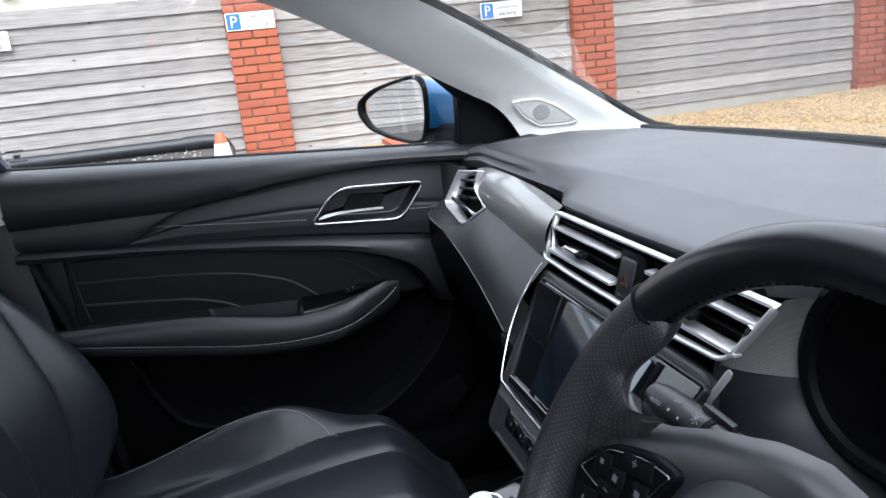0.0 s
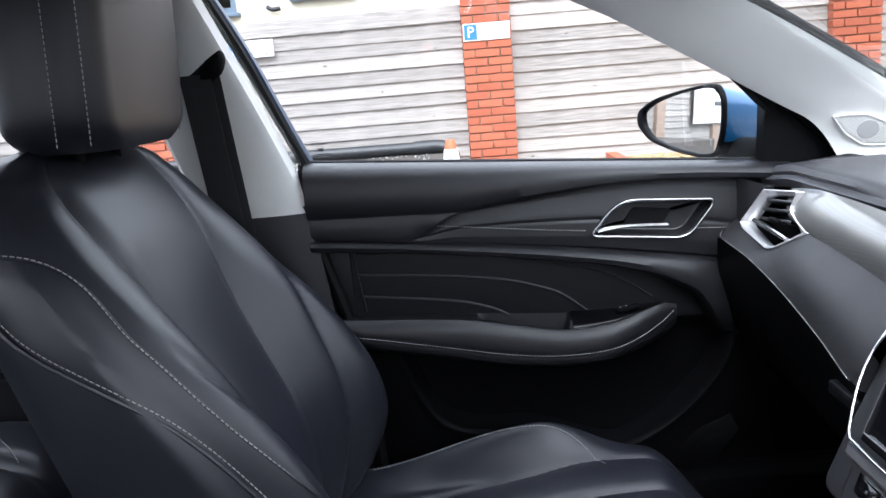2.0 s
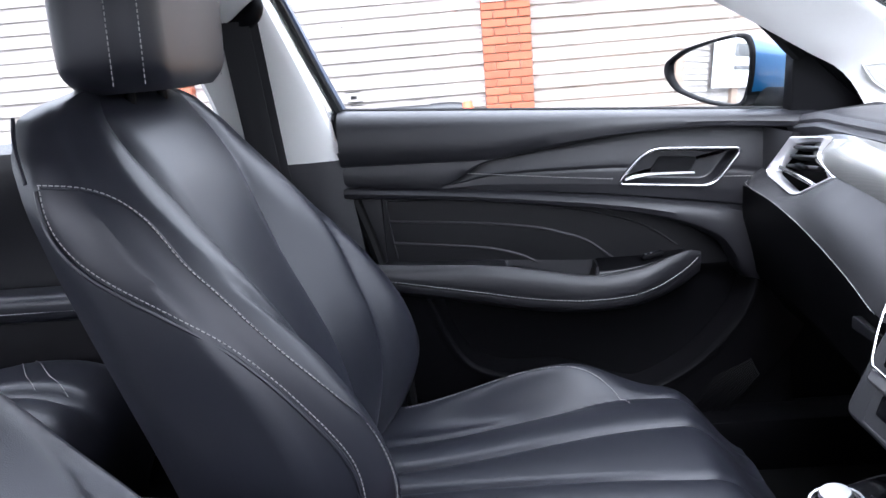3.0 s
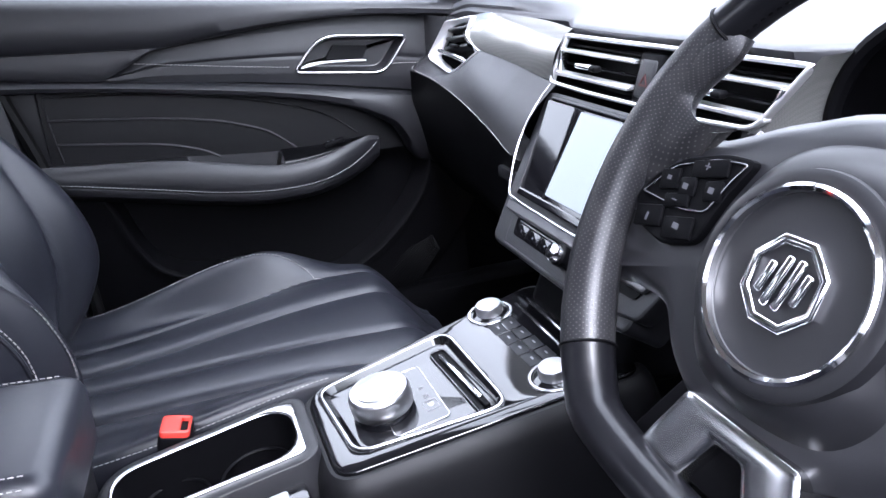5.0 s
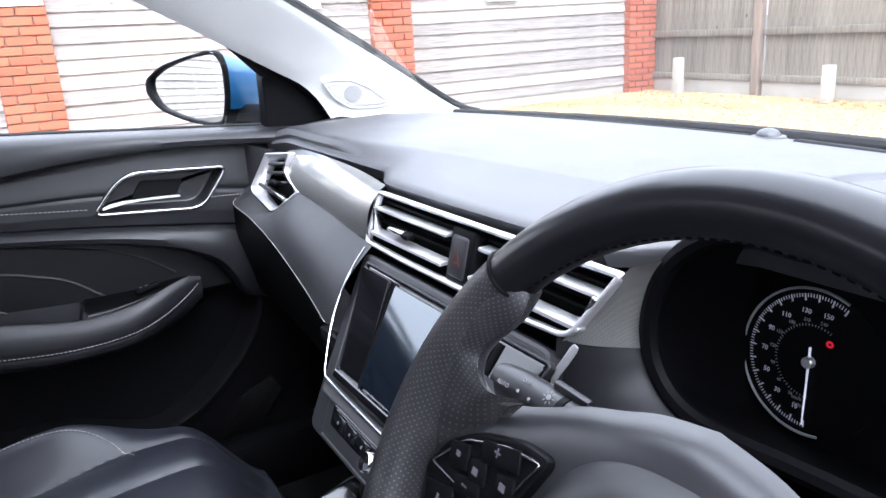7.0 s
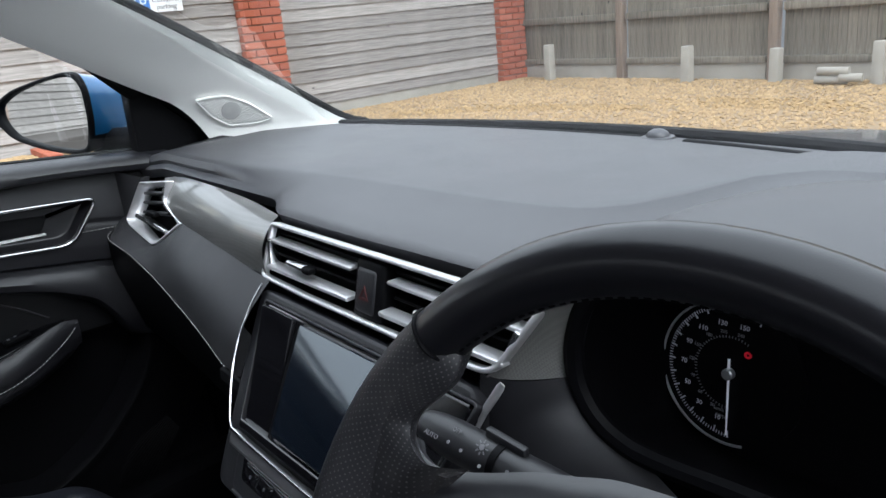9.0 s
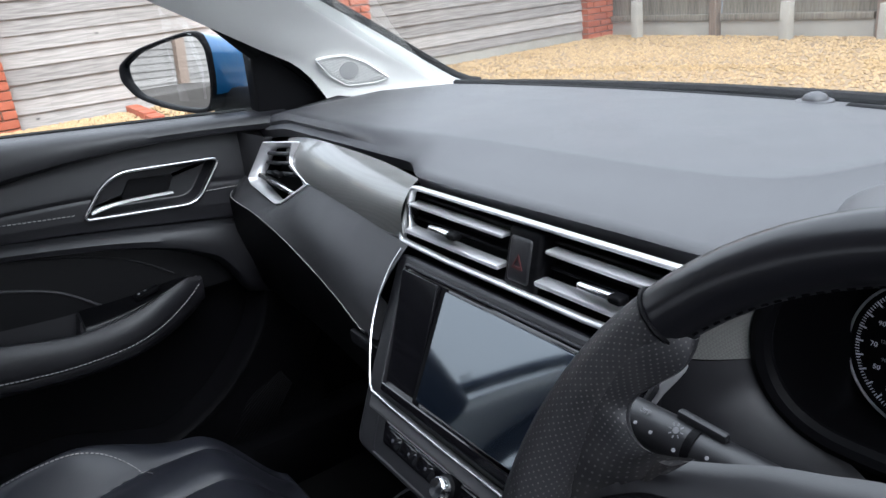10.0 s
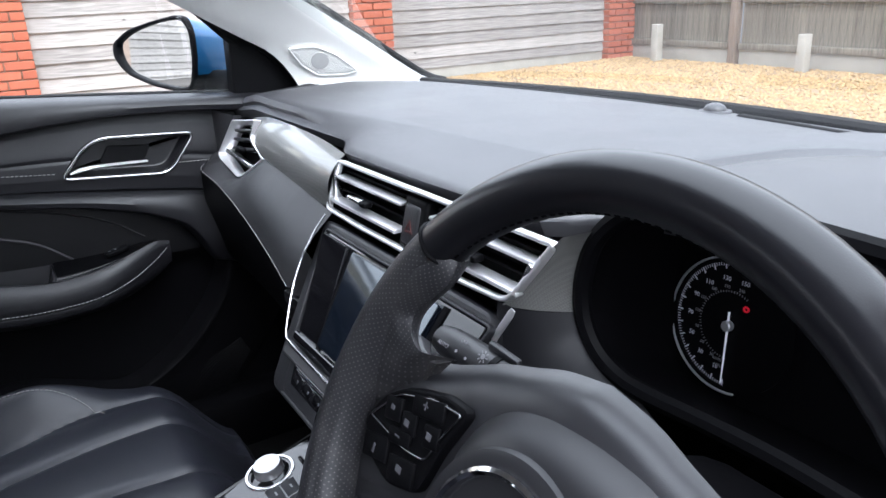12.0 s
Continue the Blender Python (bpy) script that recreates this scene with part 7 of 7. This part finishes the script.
    b = ring(rounded([(-0.020, -0.016), (0.020, -0.016), (0.020, 0.016), (-0.020, 0.016)], 0.005), rounded([(-0.014, 0.005), (0.014, 0.005), (0.014, 0.013), (-0.014, 0.013)], 0.002), 0.006, mb @ Matrix.Translation((0, 0, 0.036)), 0.001)
    part("red_button", b, M_RED, bk, "red release button")


console()


# ---- seats ----
ZS = [0.46, 0.52, 0.58, 0.66, 0.74, 0.82, 0.90, 0.98, 1.05, 1.10, 1.135, 1.15]
FRONT = [-0.300, -0.285, -0.245, -0.216, -0.232, -0.278, -0.342, -0.412, -0.470, -0.505, -0.530, -0.550]
MIDDLE = [-0.31, -0.31, -0.305, -0.310, -0.330, -0.365, -0.405, -0.440, -0.470, -0.500, -0.528, -0.550]
REAR = [-0.42, -0.425, -0.44, -0.46, -0.482, -0.508, -0.535, -0.562, -0.584, -0.596, -0.592, -0.566]
WIDE = [0.205, 0.225, 0.245, 0.256, 0.259, 0.258, 0.255, 0.248, 0.234, 0.206, 0.155, 0.10]


def back_point(xs, u, z, off=0.0):
    """A point of the backrest's front, u from -1 to 1 across."""
    w, f, c, r = smooth(z, ZS, WIDE), smooth(z, ZS, FRONT), smooth(z, ZS, MIDDLE), smooth(z, ZS, REAR)
    a = abs(u)
    y = c + (f - c) * step(0.34, 0.82, a) - (f - r) * 0.34 * step(0.84, 1.0, a) ** 1.6
    # two pairs of seams: one from the shoulders down, one from the bolsters' upper ends inwards
    s1 = smooth(z, [0.46, 0.60, 0.74, 0.82, 0.90, 0.97, 1.03, 1.10, 1.15], [0.27, 0.29, 0.32, 0.36, 0.42, 0.48, 0.56, 0.66, 0.75])
    s2 = smooth(z, [0.46, 0.65, 0.75, 0.84, 0.89, 0.93, 0.97, 1.15], [0.56, 0.58, 0.62, 0.69, 0.77, 0.84, 0.88, 0.90])
    fade = step(1.15, 1.08, z)
    y -= fade * (0.007 * math.exp(-((a - s1) / 0.075) ** 2) + 0.004 * math.exp(-((a - s1) / 0.016) ** 2))
    y -= step(0.965, 0.90, z) * (0.007 * math.exp(-((a - s2) / 0.06) ** 2) + 0.004 * math.exp(-((a - s2) / 0.016) ** 2))
    if a < s1:
        y += 0.007 * (1 - (a / s1) ** 2) * fade
    elif a < s2:
        y += 0.006 * (1 - ((2 * a - s1 - s2) / (s2 - s1)) ** 2) * fade
    return (xs + w * u, y + off, z)


def back_side(xs, sg, y, z):
    """A point on the backrest's flank, or on its roll to the front."""
    w, r = smooth(z, ZS, WIDE), smooth(z, ZS, REAR)
    y1 = back_point(xs, sg, z)[1]
    if y < y1:
        q = min(1.0, (y1 - y) / (y1 - r - 0.02))
        return (xs + sg * w * (1 + 0.02 * math.sin(math.pi * q)), y, z)
    us = np.linspace(0.86, 1.0, 40)
    k = int(np.argmin([abs(back_point(xs, sg * u, z)[1] - y) for u in us]))
    return back_point(xs, sg * us[k], z)


def seat(name, xs, label, passenger):
    st = thing(name, (xs, -0.1, 0.33), label, "car seat")
    rows = []
    us = np.r_[np.linspace(-1, -0.84, 7), np.linspace(-0.80, 0.80, 145), np.linspace(0.84, 1, 7)]
    for z in np.r_[np.linspace(0.46, 1.10, 52), np.linspace(1.108, 1.15, 9)]:
        w, f, r = smooth(z, ZS, WIDE), smooth(z, ZS, FRONT), smooth(z, ZS, REAR)
        front = [back_point(xs, u, z) for u in us]
        y1 = front[0][1]
        side = lambda sg: [(xs + sg * w * (1.0 + 0.02 * math.sin(math.pi * s)), y1 + (r + 0.02 - y1) * s, z) for s in (0.12, 0.3, 0.5, 0.7, 0.9)]
        back = [(xs + w * q, r - 0.012 * (1 - q * q), z) for q in np.linspace(0.93, -0.93, 12)]
        rows.append(front + side(1) + back + side(-1)[::-1])
    part("backrest", sheet(rows, True, True), M_LEATHER, st, "black leather backrest")
    # stitched seams of the side panel: an upper one that turns back over the shoulder, a lower piped one
    upper = [(-0.556, 1.060), (-0.506, 1.053), (-0.458, 1.020), (-0.418, 0.964), (-0.386, 0.929), (-0.333, 0.866), (-0.270, 0.796), (-0.212, 0.722), (-0.193, 0.670), (-0.205, 0.61)]
    lower = [(-0.553, 1.060), (-0.546, 1.015), (-0.512, 0.972), (-0.431, 0.917), (-0.381, 0.878), (-0.336, 0.832), (-0.298, 0.784), (-0.270, 0.744), (-0.254, 0.708), (-0.250, 0.650), (-0.262, 0.59)]
    for sg in ((-1, 1) if passenger else ()):
        out = np.array((sg * 0.0014, 0.0006, 0.0004))
        if sg > 0:
            p = [np.array(back_side(xs, sg, y, z)) + out for y, z in spline(upper, 150)]
            for _ in range(30):
                p = [p[0]] + [(p[k - 1] + 2 * p[k] + p[k + 1]) / 4 for k in range(1, len(p) - 1)] + [p[-1]]
            p = [q + np.array((0.002, 0.002, 0)) for q in p]
        else:
            p = [np.array(back_point(xs, u, z, 0.0015)) for u, z in spline([(-0.93, 0.56), (-0.96, 0.63), (-0.975, 0.70), (-0.985, 0.78), (-0.985, 0.86), (-0.985, 0.92)], 120)]
        part("stitching", stitches(p, (sg, 0.5, 0)), M_STITCH, st, "pale thread")
        part("seam", tube([q - np.array((sg * 0.0012, -0.003, 0.004)) for q in p], 0.0014, 6), M_LEATHER, st)
        p = [np.array(back_side(xs, sg, y, z)) + out for y, z in spline(lower, 160)]
        for _ in range(60):
            p = [p[0]] + [(p[k - 1] + 2 * p[k] + p[k + 1]) / 4 for k in range(1, len(p) - 1)] + [p[-1]]
        p = [q + np.array((sg * 0.0025, 0.001, 0)) for q in p]
        part("stitching", stitches(p, (sg, 0, 0)), M_STITCH, st, "pale thread")
        part("piping", tube([q - out + np.array((0, -0.004, -0.006)) for q in p], 0.0028, 6), M_LEATHER, st)
        # seam over the shoulder's rear
        part("shoulder_seam", tube([(xs + sg * x, y, z) for x, y, z in spline([(0.236, -0.566, 1.062), (0.222, -0.577, 1.098), (0.196, -0.588, 1.128)], 14)], 0.0024, 6), M_LEATHER, st)
    # cushion
    rows = []
    vs = np.linspace(-1, 1, 181)
    inner = 1 if passenger else -1
    def cush(u, y):
        a = abs(u)
        t = step(-0.28, 0.26, y)
        z = 0.535 + 0.03 * step(-0.3, 0.15, y) - 0.10 * step(0.19, 0.322, y) ** 1.5
        low = 0.45 if u * inner > 0 else 1.0
        z += low * 0.058 * step(0.58, 0.86, a) * step(0.20, 0.03, y) * (1 - 0.72 * step(0.02, -0.28, y)) - 0.080 * step(0.86, 1.0, a) ** 1.4
        s1, s2 = 0.46 + 0.26 * t, 0.12 + 0.20 * t
        soft = step(0.32, 0.23, y)
        z -= soft * 0.004 * math.exp(-((a - s1) / 0.035) ** 2) + soft * 0.0035 * math.exp(-((a - s2) / 0.035) ** 2) + soft * 0.003 * (math.exp(-((a - s1) / 0.012) ** 2) + math.exp(-((a - s2) / 0.012) ** 2))
        if a < s2:
            z += 0.003 * (1 - (a / s2) ** 2)
        elif a < s1:
            z += 0.0055 * (1 - ((2 * a - s1 - s2) / (s1 - s2)) ** 2)
        return z
    for y in np.linspace(-0.33, 0.322, 116):
        w = 0.238 * (1 - 0.12 * step(0.17, 0.322, y) - 0.16 * step(0.26, 0.335, y) ** 2)
        r = [(xs + w * u, y, cush(u, y)) for u in vs]
        e0, e1 = r[0], r[-1]
        rows.append([(e0[0] + 0.01, y, 0.36), (e0[0] - 0.004, y, e0[2] - 0.05), (e0[0] - 0.004, y, e0[2] - 0.015)] + r + [(e1[0] + 0.004, y, e1[2] - 0.015), (e1[0] + 0.004, y, e1[2] - 0.05), (e1[0] - 0.01, y, 0.36)])
    last = rows[-1]
    rows.append([(p[0], p[1] + 0.010, min(p[2] - 0.02, 0.45)) for p in last])
    rows.append([(p[0], p[1] - 0.005, 0.37) for p in last])
    part("cushion", sheet(rows), M_LEATHER, st, "black leather seat cushion")
    for s in (-1, 1):
        p = []
        for q, y in spline([(0.84, -0.25), (0.85, -0.10), (0.84, 0.0), (0.80, 0.075), (0.70, 0.115), (0.58, 0.135)] if s * inner < 0 else [(0.90, -0.25), (0.905, -0.10), (0.90, 0.0), (0.885, 0.07)], 90):
            w = 0.238 * (1 - 0.12 * step(0.17, 0.322, y) - 0.16 * step(0.26, 0.335, y) ** 2)
            p.append((xs + s * w * q, y, cush(s * q, y) + 0.0012))
        part("stitching", stitches(p, (0, 0, 1)), M_STITCH, st, "pale thread")
    part("seat_base", rbox((0.42, 0.50, 0.08), (xs, -0.03, 0.365), 0.02, 2), M_BLACK, st)
    part("recliner_cover", rbox((0.03, 0.16, 0.09), (xs - 0.235, -0.27, 0.47), 0.012, 3), M_DOOR, st)
    # head restraint
    hr = part("headrest", headrest_mesh(xs), M_LEATHER, st, "black leather head restraint")
    for s in (-1, 1):
        for dy in (-0.010, 0.016):
            pts = [(xs + s * (0.1368 if dy < 0 else 0.1345), -0.486 + dy * 1.4 + 0.07 * (z - 1.15), z) for z in np.linspace(1.152, 1.355, 30)]
            part("stitching", stitches(pts, (s, 0, 0)), M_STITCH, hr, "pale thread")
        part("post", tube([(xs + s * 0.05, -0.525, 1.10), (xs + s * 0.05, -0.52, 1.18)], 0.007, 10), M_BLACK, st)
    return st


def headrest_mesh(xs):
    rows = []
    for z in np.r_[1.142, 1.145, 1.150, 1.156, 1.163, 1.170, np.linspace(1.178, 1.36, 14), 1.375, 1.383]:
        e = 1.0
        if z < 1.178:
            e = 1.0 - 0.20 * ((1.178 - z) / 0.036) ** 2.2
        if z > 1.36:
            e = 1.0 - 0.35 * ((z - 1.36) / 0.023) ** 2
        tilt = 0.06 * (z - 1.15)
        hw = (0.150 - 0.012 * abs((z - 1.25) / 0.11) ** 3) * e
        o = rounded([(-hw, -0.568), (hw, -0.568), (hw, -0.445), (-hw, -0.445)], [0.055, 0.055, 0.046, 0.046], 9)
        c = np.array((0, -0.507))
        rows.append([(xs - 0.014 + p[0], c[1] - 0.014 + 1.04 * (p[1] - c[1]) * e + tilt + 0.010 * (1 - (p[0] / 0.14) ** 2) * (p[1] > -0.47), z) for p in o])
    return sheet(rows, True, True)


seat("passenger_seat", -1.013, "black leather front passenger seat with pale stitching", True)
seat("driver_seat", -0.235, "black leather driver seat with raised side bolster", False)


def rear_bench():
    b = thing("rear_bench", (XC, -1.2, 0.33), "black leather rear bench with pale stitching", "car seat")
    def prof(x):
        k = -0.020 * math.exp(-((x + 1.148) / 0.018) ** 2) - 0.006 * math.exp(-((x + 1.06) / 0.012) ** 2) - 0.012 * math.exp(-((x + 0.62) / 0.02) ** 2) - 0.012 * math.exp(-((x + 0.10) / 0.02) ** 2) - 0.07 * step(-1.25, -1.37, x) ** 1.5
        return spline([(-0.80, 0.36), (-0.766, 0.46), (-0.757, 0.55), (-0.772, 0.608 + 0.5 * k), (-0.805, 0.645 + k), (-0.87, 0.663 + k), (-0.97, 0.660 + k), (-1.15, 0.622 + k), (-1.30, 0.565), (-1.352, 0.63), (-1.40, 0.80), (-1.46, 0.97), (-1.50, 1.02), (-1.56, 1.02), (-1.60, 0.95), (-1.60, 0.4)], 90)
    rows = [[(x, y, z) for y, z in prof(x)] for x in np.linspace(-1.37, 0.10, 171)]
    part("bench", sheet(rows), M_LEATHER, b, "padded leather bench")
    def on(x, y):
        p = prof(x)[11:40]
        return (x, y, float(np.interp(-y, -p[:, 0], p[:, 1])) + 0.002)
    for line in ([(-1.33, -0.985), (-1.25, -0.912), (-1.20, -0.868), (-1.16, -0.818)], [(-1.34, -1.01), (-1.25, -0.945), (-1.20, -0.910), (-1.16, -0.872)]):
        part("stitching", stitches([on(x, y) for x, y in spline(line, 50)], (0, 0, 1)), M_STITCH, b, "pale thread")


rear_bench()
